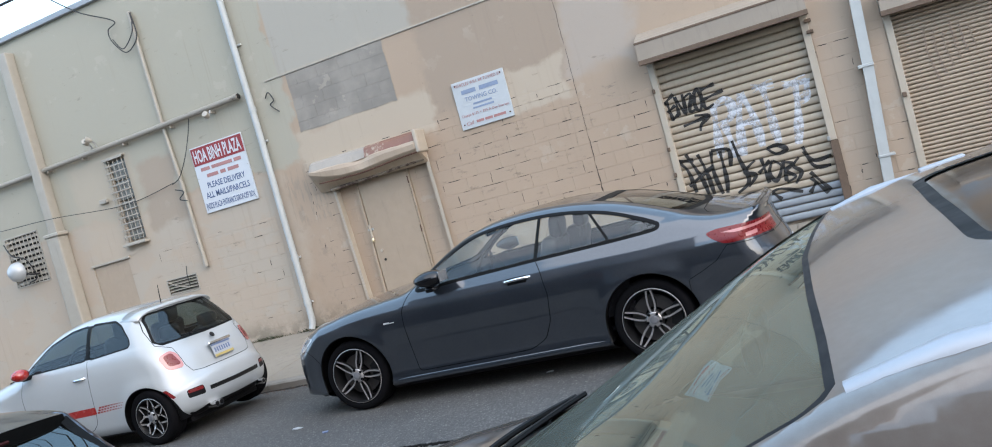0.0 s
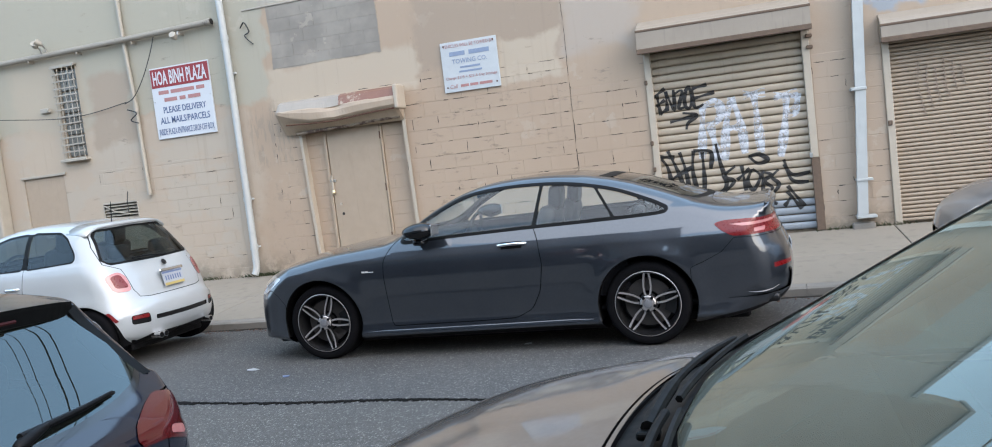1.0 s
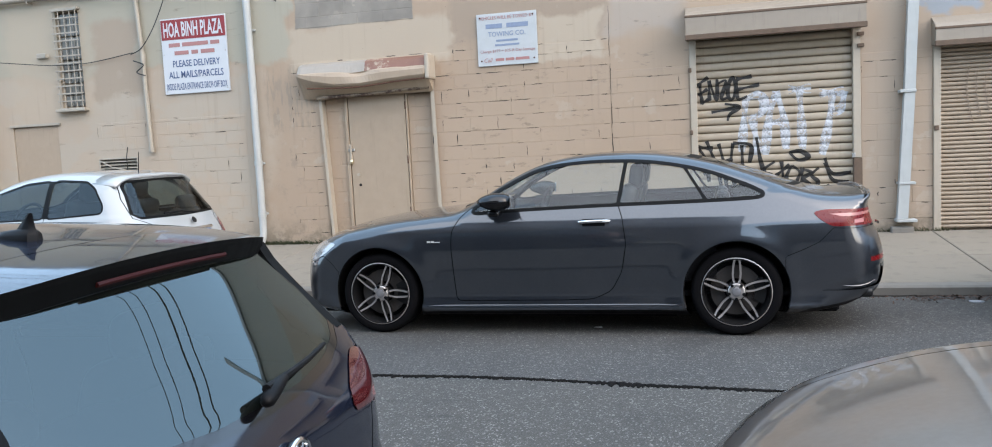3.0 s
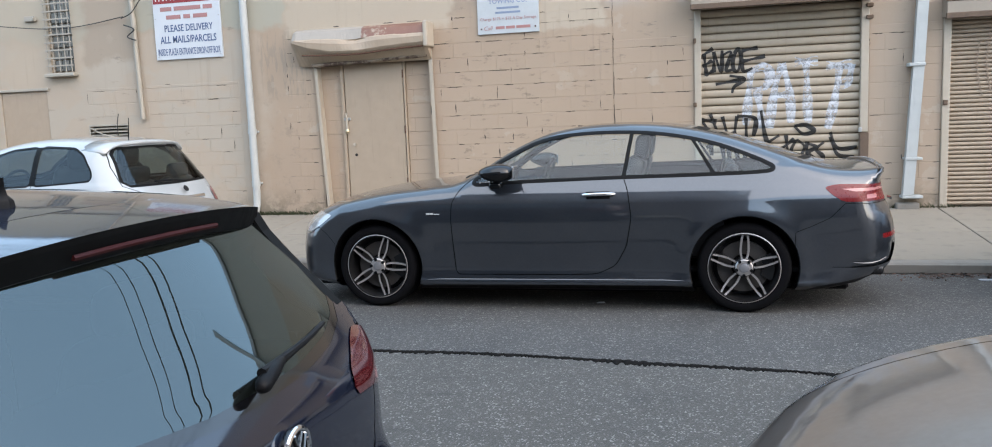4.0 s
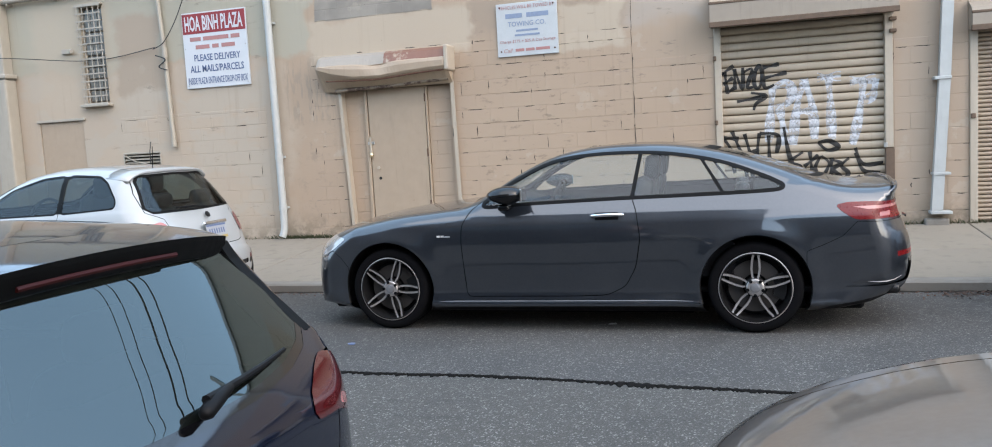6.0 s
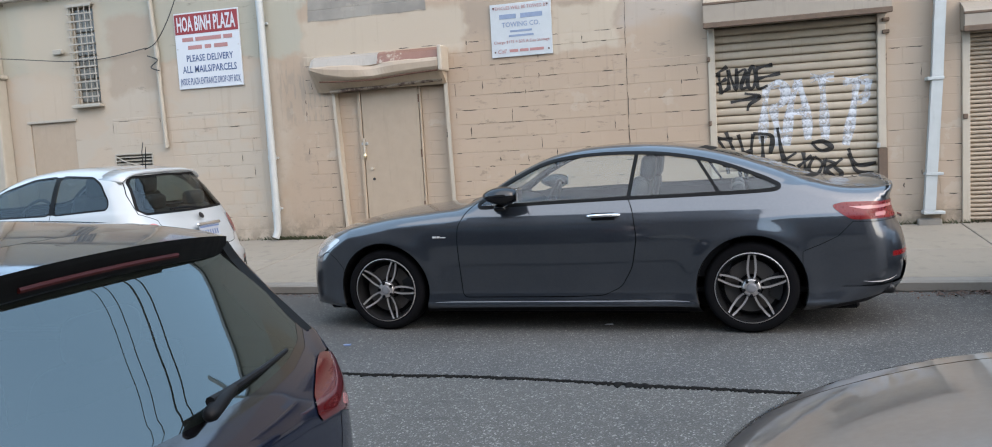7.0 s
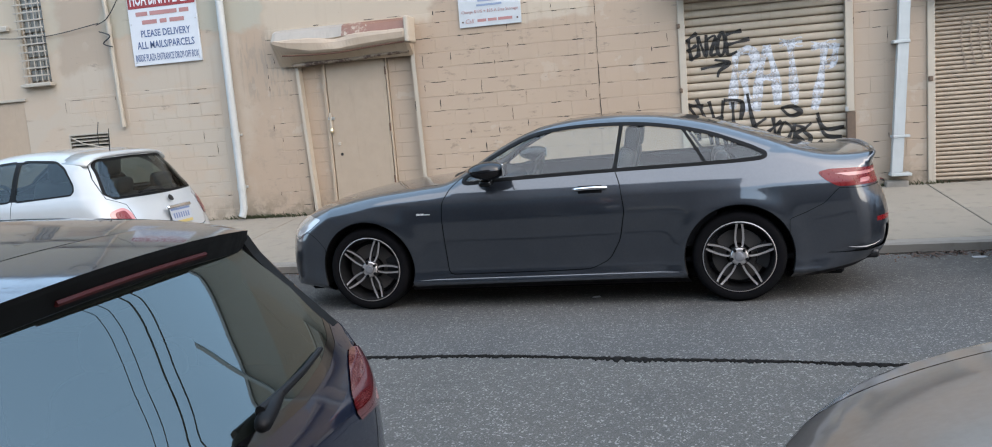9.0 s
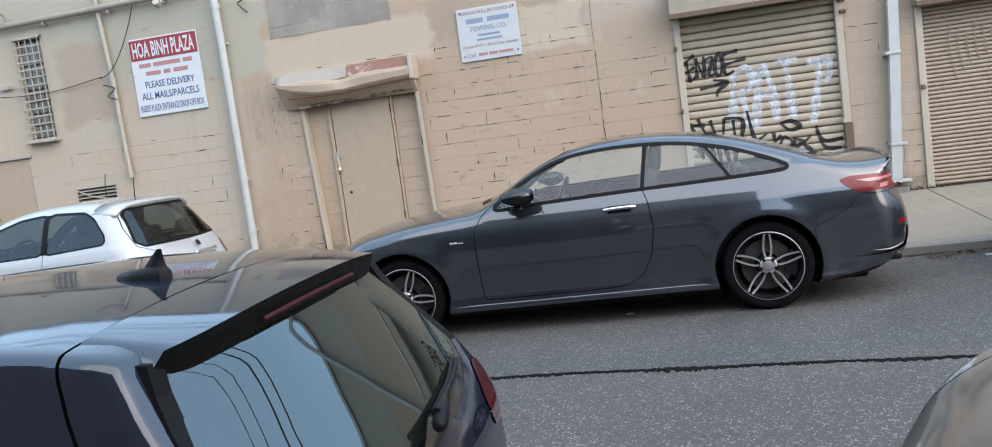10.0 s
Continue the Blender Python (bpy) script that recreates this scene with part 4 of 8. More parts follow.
hatch = thing("door_2", "low tan painted door flush in the wall, shut", "door", kind="structure")
part("door_leaf", box(-9.59, -8.75, WALL + 0.012, WALL + 0.045, 0.24, 2.20, 0.004), M["door"], hatch)
part("lintel", box(-9.64, -8.68, WALL - 0.03, WALL + 0.02, 2.205, 2.245, 0.005), M["tan_pipe"], hatch, "thin brown drip rail")
part("door_knob", tube([(-9.46, WALL - 0.02, 1.33), (-9.46, WALL + 0.012, 1.33)], 0.024, 10), M["steel"], hatch)


def louvre(name, label, x0, x1, z0, z1, n):
    ob = thing(name, label, "vent")
    part("frame", box(x0 - 0.02, x1 + 0.02, WALL - 0.012, WALL + 0.02, z1, z1 + 0.025, 0.004), M["bars"], ob)
    part("frame", box(x0 - 0.02, x1 + 0.02, WALL - 0.012, WALL + 0.02, z0 - 0.025, z0, 0.004), M["bars"], ob)
    part("frame", box(x0 - 0.025, x0, WALL - 0.012, WALL + 0.02, z0, z1, 0.004), M["bars"], ob)
    part("frame", box(x1, x1 + 0.025, WALL - 0.012, WALL + 0.02, z0, z1, 0.004), M["bars"], ob)
    part("backing", box(x0, x1, WALL + 0.085, WALL + 0.11, z0, z1), M["dark"], ob)
    for i in range(n):
        zz = z0 + (i + 0.5) * (z1 - z0) / n
        h = 0.33 * (z1 - z0) / n
        part("slat", prism([(WALL - 0.008, zz - h), (WALL + 0.06, zz + h * 0.9), (WALL + 0.06, zz + h * 1.1), (WALL - 0.008, zz - h * 0.5)], "x", x0, x1), M["bars"], ob)
    return ob


v1 = louvre("wall_vent", "broken louvred wall vent with a bent slat", -8.0, -7.34, 1.36, 1.62, 5)
part("bent_slat", tube([(-7.98, WALL - 0.02, 1.60), (-7.75, WALL - 0.06, 1.50), (-7.45, WALL - 0.05, 1.43)], 0.010, 6), M["bars"], v1)
part("bent_slat", tube([(-7.5, WALL - 0.03, 1.42), (-7.46, WALL - 0.08, 1.65), (-7.44, WALL - 0.06, 1.80)], 0.007, 6), M["cable"], v1)
v2 = louvre("wall_vent", "large metal wall vent with a mesh of slats", -11.62, -10.75, 2.25, 3.18, 9)
for i in range(8):
    xx = -11.55 + i * 0.108
    part("bar", tube([(xx, WALL - 0.02, 2.25), (xx, WALL - 0.02, 3.18)], 0.008, 6), M["bars"], v2)

lamp = thing("wall_lamp", "white domed wall lamp on a bracket with loose cables", "lamp")
part("dome", lathe([(0.0, -0.16), (0.10, -0.14), (0.17, -0.07), (0.19, 0.02), (0.17, 0.05), (0.0, 0.06)], 24, matrix=Matrix.Translation((-11.15, 4.45, 2.52))), M["fiat"], lamp, "white dome", smooth=True)
part("arm", tube([(-11.15, 4.50, 2.5), (-11.0, 4.62, 2.42), (-10.95, 4.74, 2.40)], 0.02, 8), M["cable"], lamp)
part("cable", tube(curve_points([(-11.6, 4.68, 3.1), (-11.3, 4.55, 2.85), (-11.0, 4.58, 2.7), (-10.95, 4.66, 2.35), (-11.2, 4.68, 2.28)], 8), 0.012, 6), M["cable"], lamp)


def floodlight(x, z, turn, hung=False):
    ob = thing("floodlight", "small grey floodlight on the wall pipe", "lamp", group="wall floodlights")
    part("head", lathe([(0.0, -0.09), (0.05, -0.09), (0.055, -0.05), (0.035, 0.02), (0.0, 0.03)], 16, matrix=Matrix.Translation((x, 4.56, z)) @ Matrix.Rotation(turn, 4, "Z") @ Matrix.Rotation(-0.5, 4, "X")), M["bars"], ob, smooth=True)
    part("bracket", tube([(x, 4.58, z), (x, 4.64, z + (0.06 if hung else -0.05)), (x, 4.66, z + (0.14 if hung else -0.12))], 0.014, 8), M["steel"], ob)


floodlight(-8.72, 4.33, 0.5)
floodlight(-8.62, 4.36, -0.6)
floodlight(-6.02, 4.06, 0.2, True)
box_one = thing("junction_box", "small grey junction box on the wall", "electrical box")
part("box_body", box(-8.98, -8.80, 4.70, 4.75, 3.26, 3.34, 0.008), M["bars"], box_one)
part("box_lens", tube([(-8.79, 4.70, 3.30), (-8.76, 4.68, 3.29)], 0.03, 10), M["bars"], box_one)


def cable(name, label, pts, r=0.007):
    return tagged(part(name, tube(curve_points(pts, 10), r, 6), M["cable"], smooth=True), label, "cable")


cable("wall_cable", "thin dark cable that sags along the wall", [(-14, 4.70, 3.62), (-12.0, 4.70, 3.40), (-10.0, 4.50, 3.27), (-8.4, 4.70, 3.12), (-7.2, 4.68, 3.22)])
cable("wall_cable", "thin dark cable looped from the conduit to the sign", [(-7.25, 4.70, 3.20), (-7.02, 4.66, 3.28), (-6.8, 4.66, 3.55), (-6.62, 4.68, 3.9), (-6.50, 4.68, 4.18)])
cable("wall_cable", "knot of dark cable on the conduit", [(-7.2, 4.68, 3.10), (-7.0, 4.64, 3.02), (-7.12, 4.64, 2.92), (-6.98, 4.64, 2.86)], 0.010)
cable("wall_cable", "black cable hanging in a loop from the roof edge", [(-7.11, 4.70, 6.15), (-7.07, 4.66, 5.75), (-7.37, 4.66, 5.57), (-7.61, 4.66, 5.83), (-7.64, 4.67, 6.04), (-7.49, 4.69, 6.16), (-8.10, 4.62, 6.50), (-8.6, 4.55, 6.9)], 0.010)
cable("wall_cable", "second turn of the black cable under the roof edge", [(-7.12, 4.70, 6.12), (-7.13, 4.65, 5.85), (-7.40, 4.64, 5.64), (-7.58, 4.65, 5.86)], 0.009)
cable("wall_cable", "short black stub where the cable enters the conduit", [(-7.105, 4.69, 6.18), (-7.09, 4.69, 5.98)], 0.018)
cable("wall_cable", "short dark cable from a wall hook", [(-4.95, 4.72, 4.05), (-4.86, 4.70, 4.12), (-4.80, 4.71, 3.98), (-4.88, 4.71, 3.92), (-4.75, 4.71, 3.78)], 0.010)

# ---------------------------------------------------------------- signs
sign = thing("wall_sign", "white and red delivery notice sign screwed to the wall", "sign")
SX0, SX1, SZ0, SZ1 = -6.71, -5.605, 2.555, 3.68
part("board", box(SX0, SX1, WALL - 0.03, WALL - 0.004, SZ0, SZ1, 0.003), M["white_print"], sign)
part("band", box(SX0 + 0.012, SX1 - 0.012, WALL - 0.034, WALL - 0.028, 3.365, 3.66), M["print_red"], sign, "red band")
yf = WALL - 0.0325
lettering("letter", "HOA BINH PLAZA", (SX0 + SX1) / 2, 3.40, 1.0, 0.225, WALL - 0.0365, M["white_print"], sign, "white lettering", bold=0.02)
for zz, words in ((3.255, ((-0.43, -0.24), (-0.20, 0.24), (0.28, 0.43))), (3.135, ((-0.34, -0.10), (-0.05, 0.06), (0.11, 0.34)))):
    for w0, w1 in words:
        part("print_bar", box((SX0 + SX1) / 2 + w0, (SX0 + SX1) / 2 + w1, yf - 0.001, yf + 0.003, zz, zz + 0.058), M["print_maroon"], sign)
lettering("letter", "PLEASE DELIVERY", (SX0 + SX1) / 2 + 0.02, 2.955, 0.80, 0.10, yf, M["print_blue"], sign, bold=0.012)
lettering("letter", "ALL MAILS/PARCELS", (SX0 + SX1) / 2, 2.79, 0.93, 0.105, yf, M["print_blue"], sign, bold=0.012)
lettering("letter", "INSIDE PLAZA ENTRANCE DROP-OFF BOX", (SX0 + SX1) / 2, 2.615, 1.03, 0.10, yf, M["print_blue"], sign, bold=0.004)
for xx, zz in ((SX0 + 0.03, 3.15), (SX1 - 0.03, 3.15), (SX0 + 0.04, 2.6), (SX1 - 0.04, 2.6)):
    part("screw", tube([(xx, WALL - 0.036, zz), (xx, WALL - 0.028, zz)], 0.010, 8), M["steel"], sign)

tow = thing("wall_sign", "white towing notice sign with blue and faded red print", "sign")
TX0, TX1, TZ0, TZ1 = -1.765, -0.93, 2.625, 3.325
part("board", box(TX0, TX1, WALL - 0.03, WALL - 0.004, TZ0, TZ1, 0.003), M["old_sheet"], tow)
tm = (TX0 + TX1) / 2
lettering("letter", "VEHICLES WILL BE TOWED BY", tm, 3.245, 0.76, 0.045, yf, M["print_maroon"], tow)
for w0, w1 in ((-0.29, -0.06), (0.0, 0.30)):
    part("print_bar", box(tm + w0, tm + w1, yf - 0.001, yf + 0.003, 3.125, 3.185), M["print_faded"], tow)
lettering("letter", "TOWING CO.", tm, 3.015, 0.52, 0.065, yf, M["print_faded"], tow, bold=0.012)
for zz, w in ((2.945, 0.30), (2.885, 0.34)):
    part("print_bar", box(tm - w / 2, tm + w / 2, yf - 0.001, yf + 0.003, zz, zz + 0.026), M["print_faded"], tow)
lettering("letter", "Charge $175 + $25 A Day Storage", tm, 2.79, 0.76, 0.05, yf, M["print_maroon"], tow)
lettering("letter", "Call", tm - 0.27, 2.675, 0.12, 0.055, yf, M["print_maroon"], tow, slant=0.3)
for w0, w1 in ((-0.17, -0.05), (-0.03, 0.09), (0.11, 0.30)):
    part("print_bar", box(tm + w0, tm + w1, yf - 0.001, yf + 0.003, 2.683, 2.72), M["print_maroon"], tow)
for xx in (TX0 + 0.05, TX1 - 0.05):
    for zz in (TZ0 + 0.07, TZ1 - 0.05):
        part("screw", tube([(xx, WALL - 0.037, zz), (xx, WALL - 0.028, zz)], 0.012, 8), M["rust"], tow)

# ---------------------------------------------------------------- behind the camera, and overhead
row = thing("house_row", "plain row of brick houses across the street", "building", kind="structure")
# unseen houses; right end and heights set for the reflections in the cars
ROW_END, ROW_TOP = 2.6, 7.0
part("wall", box(-30, -7.0, -9.9, -9.3, -0.2, 5.4), M["brick"], row)
part("wall", box(-7.0, ROW_END, -9.9, -9.3, -0.2, ROW_TOP), M["brick"], row)
part("cornice", box(-30, -7.0, -9.5, -9.15, 5.2, 5.5, 0.03), M["coping"], row)
part("cornice", box(-7.0, ROW_END + 0.1, -9.5, -9.15, ROW_TOP - 0.2, ROW_TOP + 0.1, 0.03), M["coping"], row)
for i in range(7):
    xx = -26 + i * 4
    for zz in (1.0, 4.2) if xx > -7 else (1.0,):
        part("window", box(xx, xx + 1.0, -9.35, -9.27, zz, zz + 1.6, 0.01), M["glass_block"], row)
# invented wall, out of view, there to shape reflections on the coupe
added_wall = thing("unseen_wall", "unseen brick wall added beside the houses to shape reflections", "wall", kind="structure")
part("wall", box(ROW_END, 30, -9.7, -9.4, -0.2, 2.5), M["brick"], added_wall)
part("coping", box(ROW_END, 30, -9.75, -9.35, 2.5, 2.58, 0.02), M["coping"], added_wall)
for px in (-27, 27):
    pole = thing("utility_pole", "wooden utility pole with cross arms", "pole", group="utility poles")
    part("post", tube([(px, 3.1, 0.05), (px, 3.1, 9.6)], [0.15, 0.11], 12), M["brick"], pole, smooth=True)
    for zz in (6.72, 7.9):
        part("cross_arm", box(px - 0.05, px + 0.05, 1.6, 3.8, zz - 0.12, zz - 0.02, 0.01), M["brick"], pole)
for yy, zz, r in ((2.97, 6.72, 0.020), (2.5, 6.72, 0.024), (1.75, 6.72, 0.012), (2.7, 7.9, 0.012)):
    pts = [(x, yy, zz - 0.35 * (1 - (x / 27) ** 2)) for x in range(-27, 28, 3)]
    tagged(part("overhead_wire", tube(pts, r, 6), M["cable"], smooth=True), "black overhead wire along the street", "wire", "overhead wires")

# ---------------------------------------------------------------- cars: smooth shells cut into panels


def smooth_table(xs, ys, n=240):
    """A smooth curve through a table of values, ready for np.interp."""
    xs, ys = np.array(xs, float), np.array(ys, float)
    d = np.diff(ys) / np.diff(xs)
    m = np.zeros(len(xs))
    m[0], m[-1] = d[0], d[-1]
    for i in range(1, len(xs) - 1):
        m[i] = 0 if d[i - 1] * d[i] <= 0 else 2 * d[i - 1] * d[i] / (d[i - 1] + d[i])
    q = np.linspace(xs[0], xs[-1], n)
    i = np.clip(np.searchsorted(xs, q) - 1, 0, len(xs) - 2)
    h = xs[i + 1] - xs[i]
    t = (q - xs[i]) / h
    v = (2 * t**3 - 3 * t**2 + 1) * ys[i] + (t**3 - 2 * t**2 + t) * h * m[i] + (-2 * t**3 + 3 * t**2) * ys[i + 1] + (t**3 - t**2) * h * m[i + 1]
    return q, v


def outline_sdf(p, poly):
    """Signed distance from 2D points to a closed outline; below zero inside."""
    p = np.asarray(p, float)
    best = np.full(len(p), 1e9)
    inside = np.zeros(len(p), bool)
    a = np.asarray(poly, float)
    b = np.roll(a, -1, axis=0)
    for (ax, ay), (bx, by) in zip(a, b):
        ex, ey = bx - ax, by - ay
        wx, wy = p[:, 0] - ax, p[:, 1] - ay
        t = np.clip((wx * ex + wy * ey) / (ex * ex + ey * ey + 1e-12), 0, 1)
        best = np.minimum(best, (wx - t * ex) ** 2 + (wy - t * ey) ** 2)
        cross = (ay > p[:, 1]) != (by > p[:, 1])
        if abs(ey) > 1e-12:
            inside ^= cross & (p[:, 0] < ex * (p[:, 1] - ay) / ey + ax)
    return np.where(inside, -1, 1) * np.sqrt(best)


def line_dist(p, pts):
    best = np.full(len(p), 1e9)
    for (ax, ay), (bx, by) in zip(pts[:-1], pts[1:]):
        ex, ey = bx - ax, by - ay
        wx, wy = p[:, 0] - ax, p[:, 1] - ay
        t = np.clip((wx * ex + wy * ey) / (ex * ex + ey * ey + 1e-12), 0, 1)
        best = np.minimum(best, (wx - t * ex) ** 2 + (wy - t * ey) ** 2)
    return np.sqrt(best)


def smax(a, b, k):
    h = np.maximum(k - np.abs(a - b), 0) / k
    return np.maximum(a, b) + h * h * k * 0.25


class Shell:
    """A car's outer skin. The side outline, the width by height and the bulge in plan are joined with rounded edges."""

    def __init__(self, profile, width, belt, tumble, axles, arch, taper, bulge, crown=0.05, soft=(0.10, 0.30), ends=(-1.7, 1.7), flare=0.016, steps=8, ledge=0.012):
        self.profile = curve_points(profile, steps, closed=True)
        self.wq = smooth_table(*zip(*width))
        self.bq = smooth_table(*zip(*belt))
        self.tumble, self.axles, self.arch, self.taper, self.bulge, self.crown = tumble, axles, arch, taper, bulge, crown
        self.soft, self.ends, self.flare, self.ledge = soft, ends, flare, ledge
        lo, hi = self.profile.min(0) - 0.3, self.profile.max(0) + 0.3
        self.lo, self.cell = lo, 0.01
        nx, nz = ((hi - lo) / self.cell).astype(int) + 2
        gx, gz = np.meshgrid(lo[0] + self.cell * np.arange(nx), lo[1] + self.cell * np.arange(nz), indexing="ij")
        self.grid = outline_sdf(np.stack([gx.ravel(), gz.ravel()], 1), self.profile).reshape(nx, nz)

    def side(self, x, z):
        u = np.clip((x - self.lo[0]) / self.cell, 0, self.grid.shape[0] - 2.001)
        v = np.clip((z - self.lo[1]) / self.cell, 0, self.grid.shape[1] - 2.001)
        i, j = u.astype(int), v.astype(int)
        s, t = u - i, v - j
        g = self.grid
        return (g[i, j] * (1 - s) + g[i + 1, j] * s) * (1 - t) + (g[i, j + 1] * (1 - s) + g[i + 1, j + 1] * s) * t

    def half(self, x, z):
        zb = np.interp(x, *self.bq)
        w = np.interp(np.minimum(z, zb), *self.wq)
        up = np.maximum(z - zb, 0)
        s = np.clip(up / 0.05, 0, 1)
        w = w - self.tumble * up - 0.10 * up * up - self.ledge * s * s * (3 - 2 * s)
        xf, tf, xr, tr = self.taper
        w = w - tf * np.maximum(xf - x, 0) ** 2 - tr * np.maximum(x - xr, 0) ** 2
        for ax, az in self.axles:
            r = np.hypot(x - ax, z - az)
            w = w + self.flare * np.exp(-(((r - self.arch) / 0.09) ** 2)) * np.clip((zb + 0.05 - z) / 0.15, 0, 1)
        return w

    def value(self, p, exact=False):
        x, y, z = p[:, 0], p[:, 1], p[:, 2]
        kf, kr = self.bulge
        y2 = y * y
        xw = x - kf * y2 * np.clip(-(x + 0.1) / 1.0, 0, 1) + kr * y2 * np.clip((x - 0.1) / 1.0, 0, 1)
        zw = z + self.crown * y2
        a = outline_sdf(np.stack([xw, zw], 1), self.profile) if exact else self.side(xw, zw)
        b = (np.abs(y) - self.half(x, z)) * 0.85
        e = np.clip((self.ends[0] - x) / 0.4, 0, 1) + np.clip((x - self.ends[1]) / 0.4, 0, 1)
        low = np.clip((1.05 - z) / 0.2, 0, 1)
        k = self.soft[0] + (self.soft[1] - self.soft[0]) * e * low
        return smax(a, b, k)

    def slope(self, p, exact=True):
        e = 0.004
        g = np.zeros_like(p)
        for i in range(3):
            d = np.zeros(3)
            d[i] = e
            g[:, i] = (self.value(p + d, exact) - self.value(p - d, exact)) / (2 * e)
        return g

    def skin(self, h):
        lo = np.array([self.profile[:, 0].min() - 0.1, -(self.wq[1].max() + 0.15), self.profile[:, 1].min() - 0.1])
        hi = np.array([self.profile[:, 0].max() + 0.1, self.wq[1].max() + 0.15, self.profile[:, 1].max() + 0.1])
        n = np.ceil((hi - lo) / h).astype(int) + 1
        ax = [lo[i] + h * np.arange(n[i]) for i in range(3)]
        G = np.stack(np.meshgrid(*ax, indexing="ij"), -1)
        V = self.value(G.reshape(-1, 3)).reshape(n)
        S = V < 0
        total, count = np.zeros((*(n - 1), 3)), np.zeros(n - 1)
        for d in range(3):
            a = [slice(None)] * 3
            b = [slice(None)] * 3
            a[d], b[d] = slice(0, -1), slice(1, None)
            cross = S[tuple(a)] != S[tuple(b)]
            va, vb = V[tuple(a)], V[tuple(b)]
            t = np.where(cross, va / np.where(cross, va - vb, 1), 0)
            pos = G[tuple(a)].copy()
            pos[..., d] += t * h
            o = [i for i in range(3) if i != d]
            for da in (0, 1):
                for db in (0, 1):
                    src, dst = [slice(None)] * 3, [slice(None)] * 3
                    for axis_i, off in zip(o, (da, db)):
                        src[axis_i] = slice(off, off + n[axis_i] - 1)
                    c = cross[tuple(src)]
                    total += np.where(c[..., None], pos[tuple(src)], 0)
                    count += c
        cells = np.argwhere(count > 0)
        index = -np.ones(n - 1, int)
        index[tuple(cells.T)] = np.arange(len(cells))
        P = total[tuple(cells.T)] / count[tuple(cells.T)][:, None]
        faces = []
        for d in range(3):
            o = [(d + 1) % 3, (d + 2) % 3]
            a = [slice(1, -1)] * 3
            b = [slice(1, -1)] * 3
            a[d], b[d] = slice(0, n[d] - 1), slice(1, n[d])
            sa, sb = S[tuple(a)], S[tuple(b)]
            at = np.argwhere(sa != sb)
            flip = sa[tuple(at.T)]
            for i in o:
                at[:, i] += 1
            quad = []
            for da, db in ((0, 0), (1, 0), (1, 1), (0, 1)):
                c = at.copy()
                c[:, o[0]] -= 1 - da
                c[:, o[1]] -= 1 - db
                quad.append(index[tuple(c.T)])
            q = np.stack(quad, 1)
            q = np.where(flip[:, None], q, q[:, ::-1])
            faces.append(q)
        F = np.concatenate(faces)
        F = F[(F >= 0).all(1)]
        for _ in range(3):
            g = self.slope(P)
            P = P - g * (self.value(P, True) / np.maximum((g * g).sum(1), 1e-6))[:, None].clip(-h, h)
        g = self.slope(P)
        return Sheet(P, g / np.linalg.norm(g, axis=1, keepdims=True), [tuple(f) for f in F])

    def top(self, x, y, lift=0.0):
        """The height of the skin over a place in plan."""
        lo, hi = 0.3, 2.2
        for _ in range(26):
            m = (lo + hi) / 2
            if self.value(np.array([[x, y, m]]))[0] < 0:
                lo = m
            else:
                hi = m
        return lo + lift

    def on_side(self, x, z):
        """The half width of the skin where the arch runs."""
        return float(self.half(np.array([x]), np.array([z]))[0])


